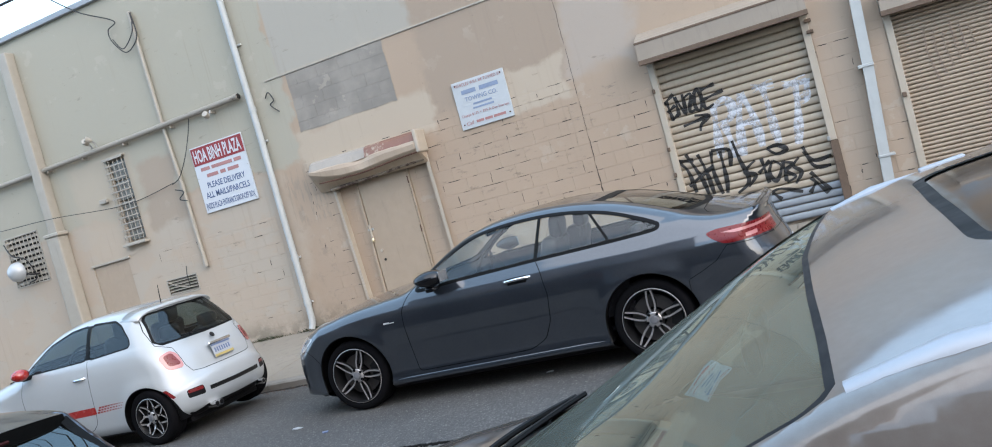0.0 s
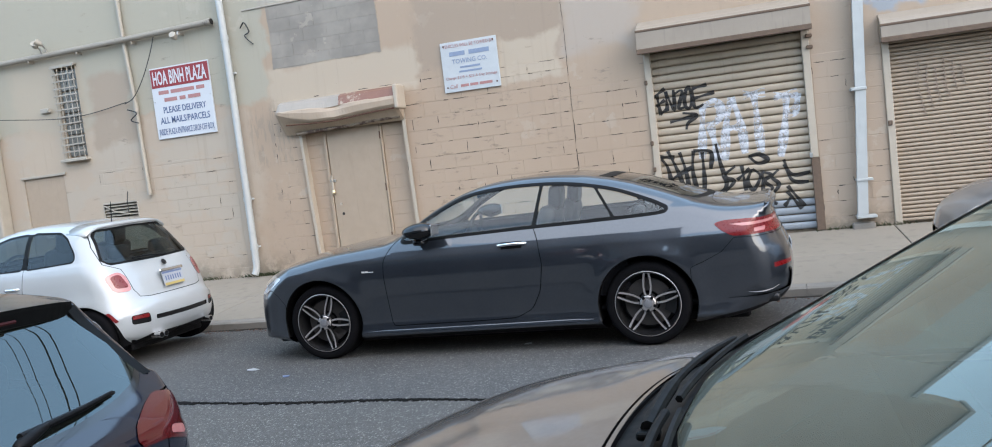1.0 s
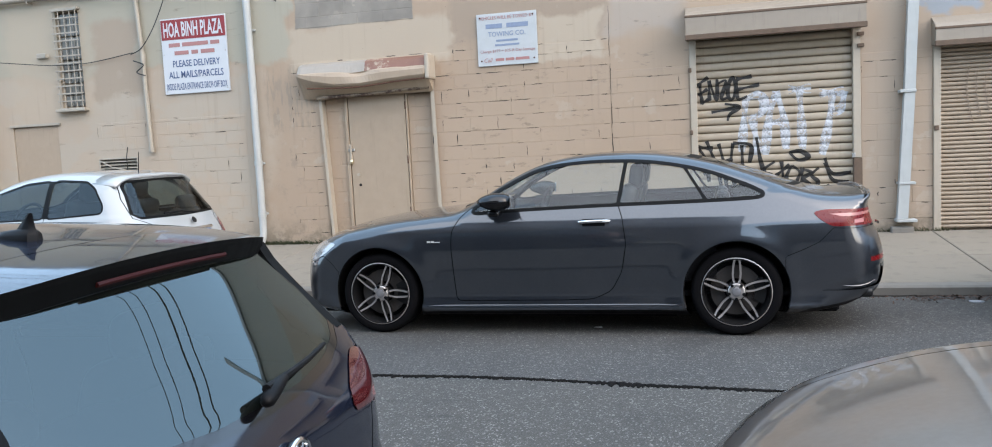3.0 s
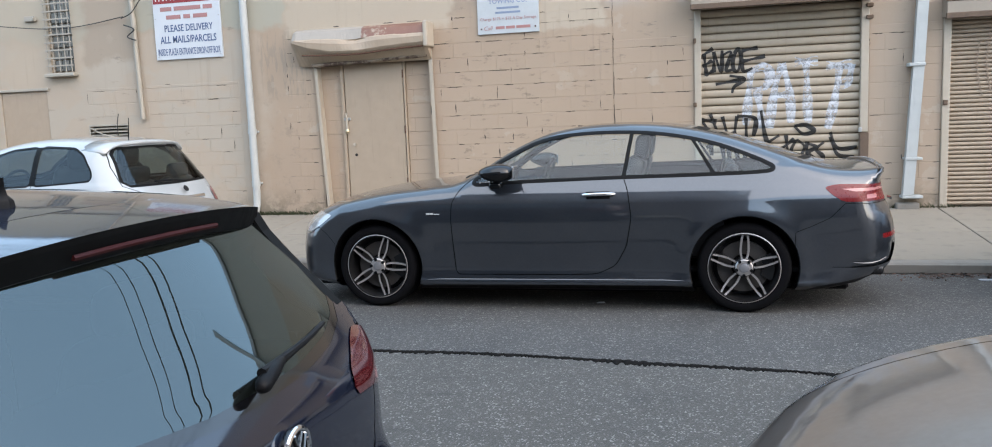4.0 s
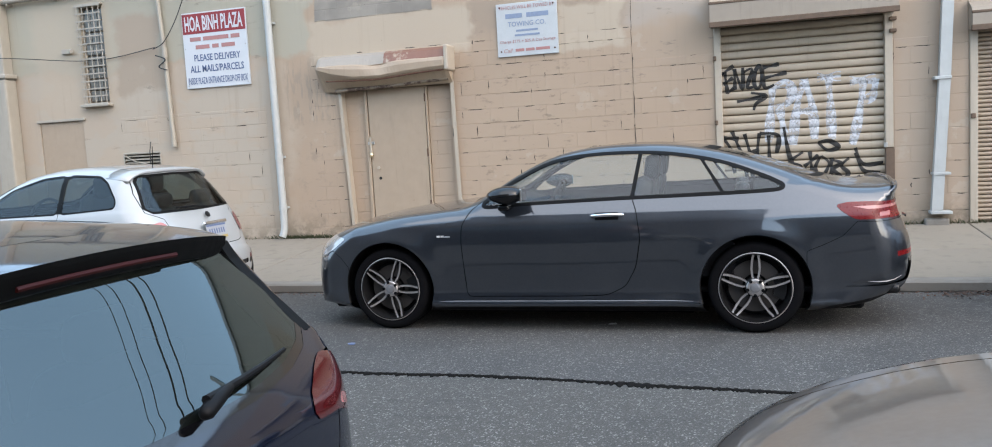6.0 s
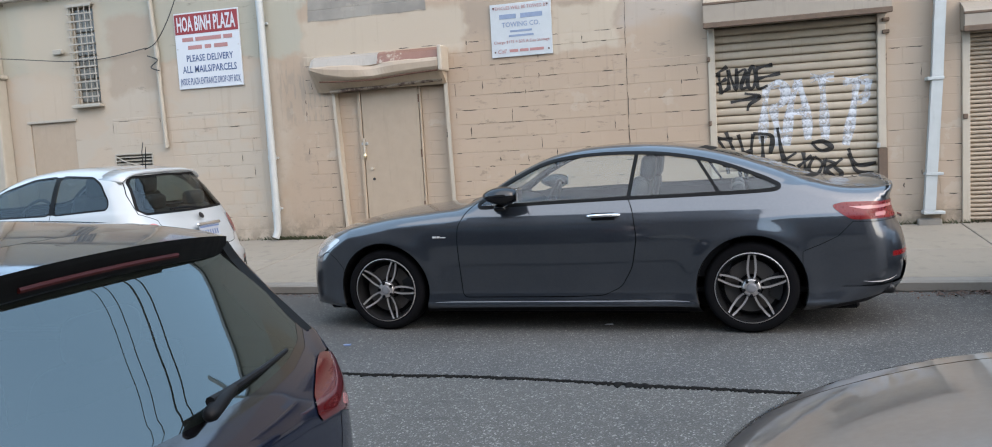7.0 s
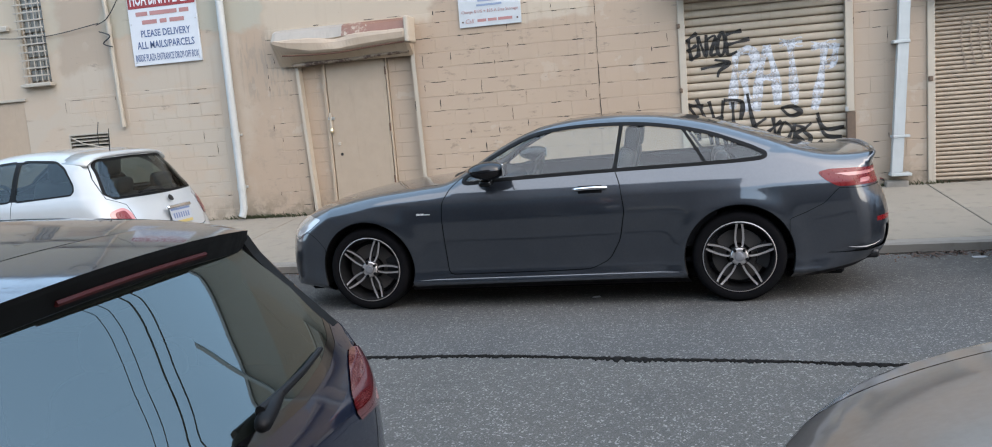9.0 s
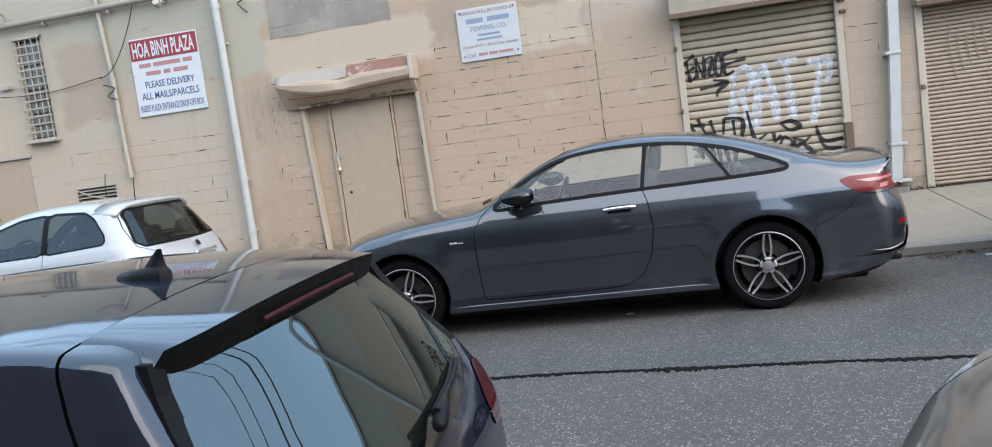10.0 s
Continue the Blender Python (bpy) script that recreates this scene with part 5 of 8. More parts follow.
class Sheet:
    """Points with normals, and faces on them, which can be cut along a line where a value is zero."""

    def __init__(self, p, n, f):
        self.p, self.n, self.f = p, n, f

    def cut(self, value):
        v = np.asarray(value, float)
        used = sorted({i for f in self.f for i in f})
        neg = v < 0
        ins, outs, extra_p, extra_n, cache = [], [], [], [], {}
        base = len(self.p)

        def mid(a, b):
            key = (a, b) if a < b else (b, a)
            if key not in cache:
                t = v[a] / (v[a] - v[b])
                cache[key] = base + len(extra_p)
                extra_p.append(self.p[a] + t * (self.p[b] - self.p[a]))
                m = self.n[a] + t * (self.n[b] - self.n[a])
                extra_n.append(m / np.linalg.norm(m))
            return cache[key]

        for f in self.f:
            s = [neg[i] for i in f]
            if all(s):
                ins.append(f)
            elif not any(s):
                outs.append(f)
            else:
                a, b = [], []
                for i, j in zip(f, f[1:] + f[:1]):
                    (a if neg[i] else b).append(i)
                    if neg[i] != neg[j]:
                        m = mid(i, j)
                        a.append(m)
                        b.append(m)
                if len(a) > 2:
                    ins.append(tuple(a))
                if len(b) > 2:
                    outs.append(tuple(b))
        p = np.vstack([self.p, extra_p]) if extra_p else self.p
        n = np.vstack([self.n, extra_n]) if extra_n else self.n
        return Sheet(p, n, ins), Sheet(p, n, outs)

    def refine(self, value, reach, n=3):
        """Smaller faces near a line, so that narrow pieces can be cut."""
        v = np.abs(np.asarray(value, float))
        keep, out, p, q = [], [], [self.p], [self.n]
        base = len(self.p)
        for f in self.f:
            if min(v[i] for i in f) > reach:
                keep.append(f)
                continue
            P, N = self.p[list(f)], self.n[list(f)]
            quads = [(P, N)] if len(f) == 4 else [(np.array([P[0], P[i], P[i + 1]]), np.array([N[0], N[i], N[i + 1]])) for i in range(1, len(f) - 1)]
            for cp, cn in quads:
                at = {}
                pts, nor = [], []
                for i in range(n + 1):
                    for j in range(n + 1 if len(cp) == 4 else n + 1 - i):
                        s, t = i / n, j / n
                        w = np.array([(1 - s) * (1 - t), s * (1 - t), s * t, (1 - s) * t]) if len(cp) == 4 else np.array([1 - s - t, s, t])
                        at[i, j] = base + len(pts)
                        pts.append(w @ cp)
                        m = w @ cn
                        nor.append(m / np.linalg.norm(m))
                for i in range(n):
                    for j in range(n if len(cp) == 4 else n - i):
                        if len(cp) == 4:
                            out.append((at[i, j], at[i + 1, j], at[i + 1, j + 1], at[i, j + 1]))
                        else:
                            out.append((at[i, j], at[i + 1, j], at[i, j + 1]))
                            if (i + 1, j + 1) in at:
                                out.append((at[i + 1, j], at[i + 1, j + 1], at[i, j + 1]))
                base += len(pts)
                p.append(np.array(pts))
                q.append(np.array(nor))
        return Sheet(np.vstack(p), np.vstack(q), keep + out)

    def moved(self, d):
        return Sheet(self.p - d * self.n, self.n, self.f)

    def flipped(self):
        return Sheet(self.p, -self.n, [f[::-1] for f in self.f])

    def split_sides(self):
        left = [f for f in self.f if sum(self.p[i][1] for i in f) < 0]
        return Sheet(self.p, self.n, left), Sheet(self.p, self.n, [f for f in self.f if sum(self.p[i][1] for i in f) >= 0])

    def make(self, name, mat, parent, label=""):
        used = sorted({i for f in self.f for i in f})
        if not used:
            return None
        at = {k: i for i, k in enumerate(used)}
        return mesh_object(name, self.p[used], [tuple(at[i] for i in f) for f in self.f], mat, parent, label, True, self.n[used])


def wheel(parent, x, y, z, r, rim, width, face, style, mats, turn=0.0):
    """A wheel that faces -y for face = -1: tyre, barrel, spokes, disc and caliper."""
    hub = part("wheel", lathe([(0.0, 0.0), (0.06, 0.0), (0.072, 0.012), (0.075, 0.08), (0.0, 0.08)], 24), M["rim_dark"], parent, smooth=True)
    hub.location = (x, y, z)
    if face > 0:
        hub.rotation_euler = (0, 0, math.pi)
    w = width
    prof = [(rim, 0.0), (rim + 0.012, -0.006), (r * 0.93, -0.012), (r * 0.985, 0.008), (r, 0.035), (r, w - 0.035), (r * 0.98, w - 0.005), (rim, w)]
    b = lathe(prof, 56)
    part("tyre", b, M["rubber"], hub, smooth=True, angle=70)
    tread = bmesh.new()
    for t in range(3):
        yy = 0.055 + t * (w - 0.11) / 2
        lathe([(r + 0.001, yy - 0.02), (r + 0.0035, yy - 0.016), (r + 0.0035, yy + 0.016), (r + 0.001, yy + 0.02)], 56, tread)
    part("tread", tread, M["rubber"], hub)
    b = lathe([(rim + 0.006, 0.002), (rim + 0.002, -0.008), (rim - 0.010, -0.009), (rim - 0.016, 0.004), (rim - 0.022, 0.03), (rim - 0.035, 0.09), (rim - 0.035, w)], 56)
    part("rim", b, mats[0], hub, smooth=True)
    b = lathe([(rim + 0.0025, -0.0085), (rim - 0.0035, -0.0105)], 56)
    part("rim_edge", b, mats[1], hub, "bright machined edge", smooth=True)
    b = lathe([(0.09, 0.085), (rim * 0.74, 0.085), (rim * 0.74, 0.105), (0.09, 0.105)], 40)
    part("brake_disc", b, M["disc"], hub, smooth=True)
    b = prism([(rim * 0.45 * math.cos(a) * q, rim * 0.45 * math.sin(a) * q) for q, rng in ((1.9, np.linspace(-0.5, 0.5, 7)), (1.15, np.linspace(0.5, -0.5, 7))) for a in rng], "y", 0.06, 0.125)
    part("brake_caliper", b, M["rim_dark"], hub)
    part("barrel_back", lathe([(rim - 0.03, 0.14), (0.0, 0.14)], 32), M["black"], hub)
    n = style["n"]
    for k in range(n):
        a0 = turn + 2 * math.pi * k / n
        arms = {"twin": (-1, 1), "plain": (0,), "fork": (-1, 0, 1)}[style["kind"]]
        for sgn in arms:
            inner, outer, half = 0.058, rim - 0.006, style.get("half", 0.0)
            if style["kind"] == "fork":
                inner, outer = (rim * 0.50, rim - 0.004) if sgn else (0.05, rim * 0.56)
            steps = 8
            cen = []
            for i in range(steps + 1):
                t = i / steps
                rr = inner + (outer - inner) * t
                if style["kind"] == "fork":
                    off = sgn * t * rim * math.tan(0.92 * math.pi / n)
                else:
                    off = sgn * half * float(np.interp(t, [0, 0.12, 0.35, 0.7, 1], [0.45, 0.85, 1.12, 0.98, 0.62]))
                cen.append((rr, off))
            if style["kind"] == "fork" and sgn:
                cen = [(u * math.cos(v / rim * 0.6), v) for u, v in cen]
            wd = style["wide"]
            L = [(u, v + wd) for u, v in cen] + [(u, v - wd) for u, v in reversed(cen)]
            ca, sa = math.cos(a0), math.sin(a0)
            bm = bmesh.new()
            m = len(cen)

            def depth(u):
                t = (u - inner) / (outer - inner)
                return -0.004 + 0.022 * (1 - t) * t * 2 + 0.012 * (1 - t)

            top = [bm.verts.new((u * ca - v * sa, depth(u), u * sa + v * ca)) for u, v in L]
            low = [bm.verts.new(((u * ca - v * sa), depth(u) + 0.035, (u * sa + v * ca))) for u, v in L]
            faces = []
            for i in range(m - 1):
                j = 2 * m - 1 - i
                bm.faces.new((top[i], top[i + 1], top[j - 1], top[j]))
            for i in range(2 * m):
                bm.faces.new((top[i], low[i], low[(i + 1) % (2 * m)], top[(i + 1) % (2 * m)]))
            ob = part("spoke", bm, mats[1], hub)
            ob.data.materials.append(mats[0])
            for f in ob.data.polygons:
                f.material_index = 0 if abs(f.normal.y) > 0.7 else 1
    part("hub_face", lathe([(0.034, -0.006), (0.056, -0.005), (0.064, 0.002), (0.066, 0.02)], 30), mats[1], hub, smooth=True)
    for k in range(5):
        a = turn + math.pi / n + 2 * math.pi * k / 5
        cx, cz = 0.056 * math.cos(a), 0.056 * math.sin(a)
        part("wheel_nut", tube([(cx, 0.0, cz), (cx, -0.0135, cz)], 0.0125, 8), M["black"], hub)
    part("hub_cap", lathe([(0.0, -0.0155), (0.028, -0.015), (0.034, -0.013), (0.036, -0.004)], 24), M["hub_grey"], hub, smooth=True)
    return hub


def arch_lining(shell, parent, ax, az, side, ground=0.0):
    """The lip of the wheel arch, drawn black so its edge reads dark, and the dark well behind it."""
    R = shell.arch
    lip, well = bmesh.new(), bmesh.new()
    angs = np.linspace(-0.30, math.pi + 0.30, 49)
    rows = []
    for a in angs:
        x, z = ax + R * math.cos(a), az + R * math.sin(a)
        if z < 0.12:
            continue
        yo = shell.on_side(x, z)
        rows.append((x, z, yo))
    last = None
    for x, z, yo in rows:
        ring = [well.verts.new((x, side * (yo - 0.03), z)), well.verts.new((x, side * 0.52, z)), well.verts.new((ax, side * 0.52, az))]
        edge = [lip.verts.new((x, side * (yo + 0.001), z)), lip.verts.new((ax + (x - ax) * 0.985, side * (yo - 0.004), az + (z - az) * 0.985)), lip.verts.new((ax + (x - ax) * 0.98, side * (yo - 0.045), az + (z - az) * 0.98))]
        if last:
            well.faces.new((last[0][0], ring[0], ring[1], last[0][1]))
            well.faces.new((last[0][1], ring[1], ring[2], last[0][2]))
            lip.faces.new((last[1][0], edge[0], edge[1], last[1][1]))
            lip.faces.new((last[1][1], edge[1], edge[2], last[1][2]))
        last = (ring, edge)
    return lip, well


def soft_box(cx, cy, cz, sx, sy, sz, bevel, tilt=0.0, segs=3):
    b = box(-sx / 2, sx / 2, -sy / 2, sy / 2, -sz / 2, sz / 2, bevel, segs)
    bmesh.ops.transform(b, matrix=Matrix.Translation((cx, cy, cz)) @ Matrix.Rotation(tilt, 4, "Y"), verts=b.verts)
    return b


def seats(parent, rows, mat, lower=0.0):
    """Seats with head restraints; those of the rear bench are lower."""
    for x, y, z in rows:
        back = x > 0.8
        part("seat", soft_box(x - 0.02, y, z, 0.52, 0.50, 0.18, 0.06), mat, parent, smooth=True)
        part("backrest", soft_box(x + 0.30, y, z + (0.26 if back else 0.34), 0.16, 0.48, 0.50 if back else 0.66, 0.07, 0.30), mat, parent, smooth=True)
        part("headrest", soft_box(x + (0.36 if back else 0.43), y, z + (0.56 if back else 0.72), 0.11, 0.27, 0.15 if back else 0.21, 0.05, 0.15), mat, parent, smooth=True)


def cabin(parent, x0, x1, half, dash, wheel_at, zf=0.32):
    part("cabin_floor", box(x0, x1, -half, half, zf - 0.04, zf, 0.01), M["liner"], parent)
    x, z = dash
    b = prism([(x - 0.55, z - 0.02), (x - 0.2, z + 0.02), (x - 0.02, z - 0.02), (x + 0.04, z - 0.12), (x, z - 0.45), (x - 0.5, z - 0.45)], "y", -half, half)
    part("dashboard", b, M["liner"], parent)
    cx, cy, cz = wheel_at
    ring = [(cx + 0.07 * math.sin(t) , cy + 0.185 * math.cos(t), cz + 0.175 * math.sin(t)) for t in np.linspace(0, 2 * math.pi, 25)]
    part("steering_wheel", tube(ring, 0.016, 8, caps=False), M["black"], parent, smooth=True)
    part("steering_column", tube([(cx - 0.3, cy, cz - 0.12), (cx, cy, cz)], [0.04, 0.05], 10), M["black"], parent)
    part("horn_pad", soft_box(cx, cy, cz, 0.05, 0.20, 0.11, 0.02, -0.35), M["black"], parent)


def xz(s):
    return s.p[:, [0, 2]]


def yz(s):
    return np.stack([np.abs(s.p[:, 1]), s.p[:, 2]], 1)


def xy(s):
    return np.stack([s.p[:, 0], np.abs(s.p[:, 1])], 1)


def only(value, keep):
    """The value where keep holds, and far outside elsewhere."""
    return np.where(keep, value, 1.0)


class Body:
    """Cuts panels off a skin, one after another, and makes them parts of a car."""

    def __init__(self, shell, car, mat, h):
        self.shell, self.car, self.mat = shell, car, mat
        self.rest = shell.skin(h)
        self.shut = []
        for ax, az in shell.axles:
            _, self.rest = self.rest.cut(only(np.hypot(self.rest.p[:, 0] - ax, self.rest.p[:, 2] - az) - shell.arch, np.abs(self.rest.p[:, 1]) > 0.5))
        for ax, az in shell.axles:
            for side in (-1, 1):
                lip, well = arch_lining(shell, car, ax, az, side)
                part("arch_lip", lip, M["trim_black"], car, smooth=True)
                part("wheel_well", well, M["black"], car)

    def panel(self, value, name, mat, label="", sink=0.0, sides=False, parent=None, keep=None):
        v = value if keep is None else only(value, keep)
        piece, self.rest = self.rest.cut(v)
        piece = piece.moved(sink)
        got = []
        for s in piece.split_sides() if sides else (piece,):
            got.append(s.make(name, mat, parent or self.car, label))
        return got

    def window(self, sdf, name, mat, band, keep, label="", sides=True, trim=None, sink=0.004):
        """Glass with a dark band round it. sdf takes a sheet."""
        ring, self.rest = self.rest.cut(only(sdf(self.rest) - band, keep(self.rest)))
        pane, ring = ring.cut(sdf(ring))
        obs = []
        for s in pane.moved(sink).split_sides() if sides else (pane.moved(sink),):
            obs.append(s.make(name, mat, self.car, label))
        for s in ring.moved(0.001).split_sides() if sides else (ring.moved(0.001),):
            s.make("window_trim", trim or M["trim_black"], self.car)
        return pane

    def gap(self, poly, view, keep, name, width=0.0032, sides=True, label="", mat=None):
        """A panel inside a closed outline, with a dark open joint round it."""
        inside, self.rest = self.rest.cut(only(outline_sdf(view(self.rest), poly) - width, keep(self.rest)))
        pane, strip = inside.cut(only(outline_sdf(view(inside), poly) + width, keep(inside)))
        for s in strip.moved(0.012).split_sides() if sides else (strip.moved(0.012),):
            s.make("shut_line", M["black"], self.car)
        for s in pane.split_sides() if sides else (pane,):
            s.make(name, mat or self.mat, self.car, label)
        self.shut.append(pane)

    def gap_value(self, value, name, width=0.003, reach=None):
        """A panel where a value of the sheet is below zero, with a dark open joint round it."""
        if reach:
            self.near(value(self.rest), None, reach)
        inside, self.rest = self.rest.cut(value(self.rest) - width)
        pane, strip = inside.cut(value(inside) + width)
        strip.moved(0.012).make("shut_line", M["black"], self.car)
        pane.make(name, self.mat, self.car)
        self.shut.append(pane)

    def near(self, value, keep=None, reach=0.03, n=3):
        self.rest = self.rest.refine(value if keep is None else only(value, keep), reach, n)

    def done(self, label="", lining=0.035, bottom=0.25):
        dark, shown = self.rest.cut(self.rest.p[:, 2] - bottom) if bottom else (None, self.rest)
        if dark:
            floor = only(self.rest.p[:, 2] - bottom, self.rest.n[:, 2] < -0.75)
            dark, shown = self.rest.cut(floor)
            dark.make("underbody", M["black"], self.car)
        shown.make("body", self.mat, self.car, label)
        for s in (shown, *self.shut):
            s.moved(lining).flipped().make("lining", M["liner"], self.car)


def rounded(pts, steps=6):
    return curve_points(pts, steps, closed=True)


def soften(pts, r=0.03, n=4):
    """An outline with its corners rounded off."""
    P = [np.array(p, float) for p in pts]
    out = []
    for i, p in enumerate(P):
        a, b = P[i - 1], P[(i + 1) % len(P)]
        da, db = a - p, b - p
        la, lb = np.linalg.norm(da), np.linalg.norm(db)
        q = min(r, la * 0.45, lb * 0.45)
        s, e = p + da / la * q, p + db / lb * q
        for k in range(n + 1):
            t = k / n
            out.append((1 - t) ** 2 * s + 2 * t * (1 - t) * p + t * t * e)
    return np.array(out)


# ------------------------------------------------ the grey coupe
def grey_coupe():
    car = thing("car", "grey metallic two-door coupe parked at the kerb", "car", (0, 0.88, 0))
    profile = [(-2.18, 0.165), (-2.275, 0.21), (-2.295, 0.40), (-2.28, 0.55), (-2.235, 0.68), (-2.12, 0.775), (-1.9, 0.865), (-1.5, 0.945), (-1.1, 0.985), (-0.84, 1.012), (-0.62, 1.105), (-0.36, 1.245), (-0.12, 1.345), (0.12, 1.402), (0.42, 1.424), (0.75, 1.416), (1.05, 1.382), (1.35, 1.318), (1.65, 1.222), (1.92, 1.122), (2.12, 1.066), (2.32, 1.046), (2.455, 1.052), (2.475, 1.030), (2.455, 0.96), (2.475, 0.85), (2.53, 0.72), (2.565, 0.58), (2.565, 0.42), (2.52, 0.30), (2.40, 0.235), (1.95, 0.175), (0.0, 0.165), (-1.9, 0.165)]
    width = [(0.1, 0.83), (0.17, 0.865), (0.21, 0.905), (0.25, 0.898), (0.32, 0.893), (0.45, 0.905), (0.60, 0.922), (0.72, 0.930), (0.83, 0.926), (0.90, 0.908), (0.97, 0.880), (1.05, 0.846), (1.15, 0.80)]
    belt = [(-2.4, 0.80), (-1.2, 0.965), (-0.6, 0.995), (0.0, 1.018), (0.6, 1.03), (1.25, 1.04), (1.7, 1.055), (2.1, 1.10), (2.7, 1.12)]
    axles = [(-1.4365, 0.335), (1.4365, 0.335)]
    sh = Shell(profile, width, belt, 0.70, axles, 0.392, (-1.25, 0.10, 1.35, 0.115), (0.16, 0.13), 0.045, (0.085, 0.30), (-1.75, 2.0))
    B = Body(sh, car, M["coupe"], 0.026)
    dlo = curve_points([(-0.58, 0.998), (-0.317, 1.010), (0.1, 1.022), (0.547, 1.032), (1.1, 1.040), (1.50, 1.050), (1.625, 1.062), (1.60, 1.085), (1.489, 1.137), (1.224, 1.236), (0.9, 1.306), (0.592, 1.335), (0.222, 1.333), (-0.081, 1.291), (-0.36, 1.165), (-0.52, 1.06)], 6, closed=True)
    b_bar = [(0.545, 0.98), (0.575, 0.98), (0.635, 1.36), (0.605, 1.36)]
    c_bar = [(1.235, 1.0), (1.262, 1.0), (1.080, 1.29), (1.055, 1.29)]

    def side_glass(s):
        v = outline_sdf(xz(s), dlo)
        return np.maximum(np.maximum(v, -outline_sdf(xz(s), b_bar)), -outline_sdf(xz(s), c_bar))

    def flank(s):
        return (np.abs(s.n[:, 1]) > 0.35) & (np.abs(s.p[:, 1]) > 0.5)

    bars = np.minimum(np.abs(outline_sdf(xz(B.rest), b_bar)), np.abs(outline_sdf(xz(B.rest), c_bar)))
    B.near(np.minimum(bars, np.abs(outline_sdf(xz(B.rest), dlo))), flank(B.rest) & (B.rest.p[:, 2] > 0.95), 0.035, 3)
    ring, B.rest = B.rest.cut(only(outline_sdf(xz(B.rest), dlo) - 0.028, flank(B.rest)))
    pane, ring = ring.cut(side_glass(ring))
    fore = Sheet(pane.p, pane.n, [f for f in pane.f if np.mean([pane.p[i][0] for i in f]) < 0.59])
    back = Sheet(pane.p, pane.n, [f for f in pane.f if np.mean([pane.p[i][0] for i in f]) >= 0.59])
    for sheet in (fore, back):
        for s in sheet.moved(0.005).split_sides():
            s.make("side_window", M["glass_coupe"], car, "tinted side window")
    for s in ring.split_sides():
        s.make("window_trim", M["trim_black"], car, "black window frame")
    screen = soften([(-0.01, 1.035), (0.66, 1.05), (0.50, 1.36), (-0.01, 1.385)], 0.06)
    screen = np.array([(-0.4, 1.035), (0.60, 1.045), (0.66, 1.07), (0.545, 1.30), (0.50, 1.345), (-0.4, 1.375)])
    B.window(lambda s: outline_sdf(yz(s), screen), "windscreen", M["glass_coupe"], 0.03, lambda s: (s.p[:, 0] < 0.35) & (s.n[:, 0] < -0.2) & (s.p[:, 2] > 0.95), sides=False)
    rear = np.array([(-0.4, 1.115), (0.56, 1.125), (0.60, 1.15), (0.50, 1.315), (0.46, 1.345), (-0.4, 1.36)])
    B.window(lambda s: outline_sdf(yz(s), rear), "rear_window", M["glass_coupe"], 0.02, lambda s: (s.p[:, 0] > 0.9) & (s.n[:, 2] > 0.3) & (s.n[:, 0] > 0.1), sides=False)
    roof = soften([(0.16, -0.1), (0.16, 0.47), (0.86, 0.44), (0.86, -0.1)], 0.05)
    B.panel(outline_sdf(xy(B.rest), roof), "sunroof", M["gloss_black"], "black glass roof panel", keep=B.rest.n[:, 2] > 0.6, sink=0.001)
    tail = soften([(1.985, 0.918), (2.07, 0.935), (2.8, 0.915), (2.8, 0.795), (2.12, 0.812), (2.04, 0.862)], 0.03)
    B.near(outline_sdf(xz(B.rest), tail), (B.rest.p[:, 0] > 1.8) & (np.abs(B.rest.p[:, 1]) > 0.25), 0.12)
    lens, B.rest = B.rest.cut(only(outline_sdf(xz(B.rest), tail), (B.rest.p[:, 0] > 1.8) & (np.abs(B.rest.p[:, 1]) > 0.30)))
    strip, lens = lens.cut(outline_sdf(xz(lens), np.array([(2.10, 0.902), (2.8, 0.905), (2.8, 0.888), (2.2, 0.880)])))
    low, lens = lens.cut(outline_sdf(xz(lens), np.array([(2.28, 0.855), (2.36, 0.857), (2.36, 0.825), (2.28, 0.825)])))
    for s in lens.moved(-0.003).split_sides():
        s.make("tail_lamp", M["lamp_red"], car, "red tail lamp")
    for s in strip.moved(-0.004).split_sides():
        s.make("tail_lamp_strip", M["lamp_pink"], car, "pale strip of the tail lamp")
    for s in low.moved(-0.0035).split_sides():
        s.make("reverse_lamp", M["lamp_pink"], car)
    head = soften([(-2.6, 0.61), (-2.6, 0.72), (-2.12, 0.775), (-1.96, 0.775), (-1.81, 0.758), (-1.93, 0.675), (-2.05, 0.615)], 0.03)
    B.panel(outline_sdf(xz(B.rest), head), "headlamp", M["lamp_clear"], "clear headlamp", keep=(B.rest.p[:, 0] < -1.7) & (np.abs(B.rest.p[:, 1]) > 0.5), sides=True, sink=-0.002)
    grille = soften([(-0.1, 0.42), (0.50, 0.42), (0.56, 0.52), (0.50, 0.66), (-0.1, 0.68)], 0.03)
    B.panel(outline_sdf(yz(B.rest), grille), "grille", M["black"], "black front grille", keep=B.rest.p[:, 0] < -2.0, sink=0.02)
    duct = soften([(-2.25, 0.24), (-2.33, 0.38), (-2.21, 0.35), (-2.13, 0.24)], 0.02)
    B.panel(outline_sdf(xz(B.rest), duct), "air_duct", M["black"], keep=(np.abs(B.rest.p[:, 1]) > 0.45) & (B.rest.p[:, 0] < -2.0), sides=True, sink=0.012)
    B.near(line_dist(xz(B.rest), np.array([(2.3, 0.55), (2.7, 0.55)])), B.rest.p[:, 0] > 2.2, 0.05)
    refl = soften([(2.40, 0.565), (2.9, 0.575), (2.9, 0.535), (2.40, 0.53)], 0.01)
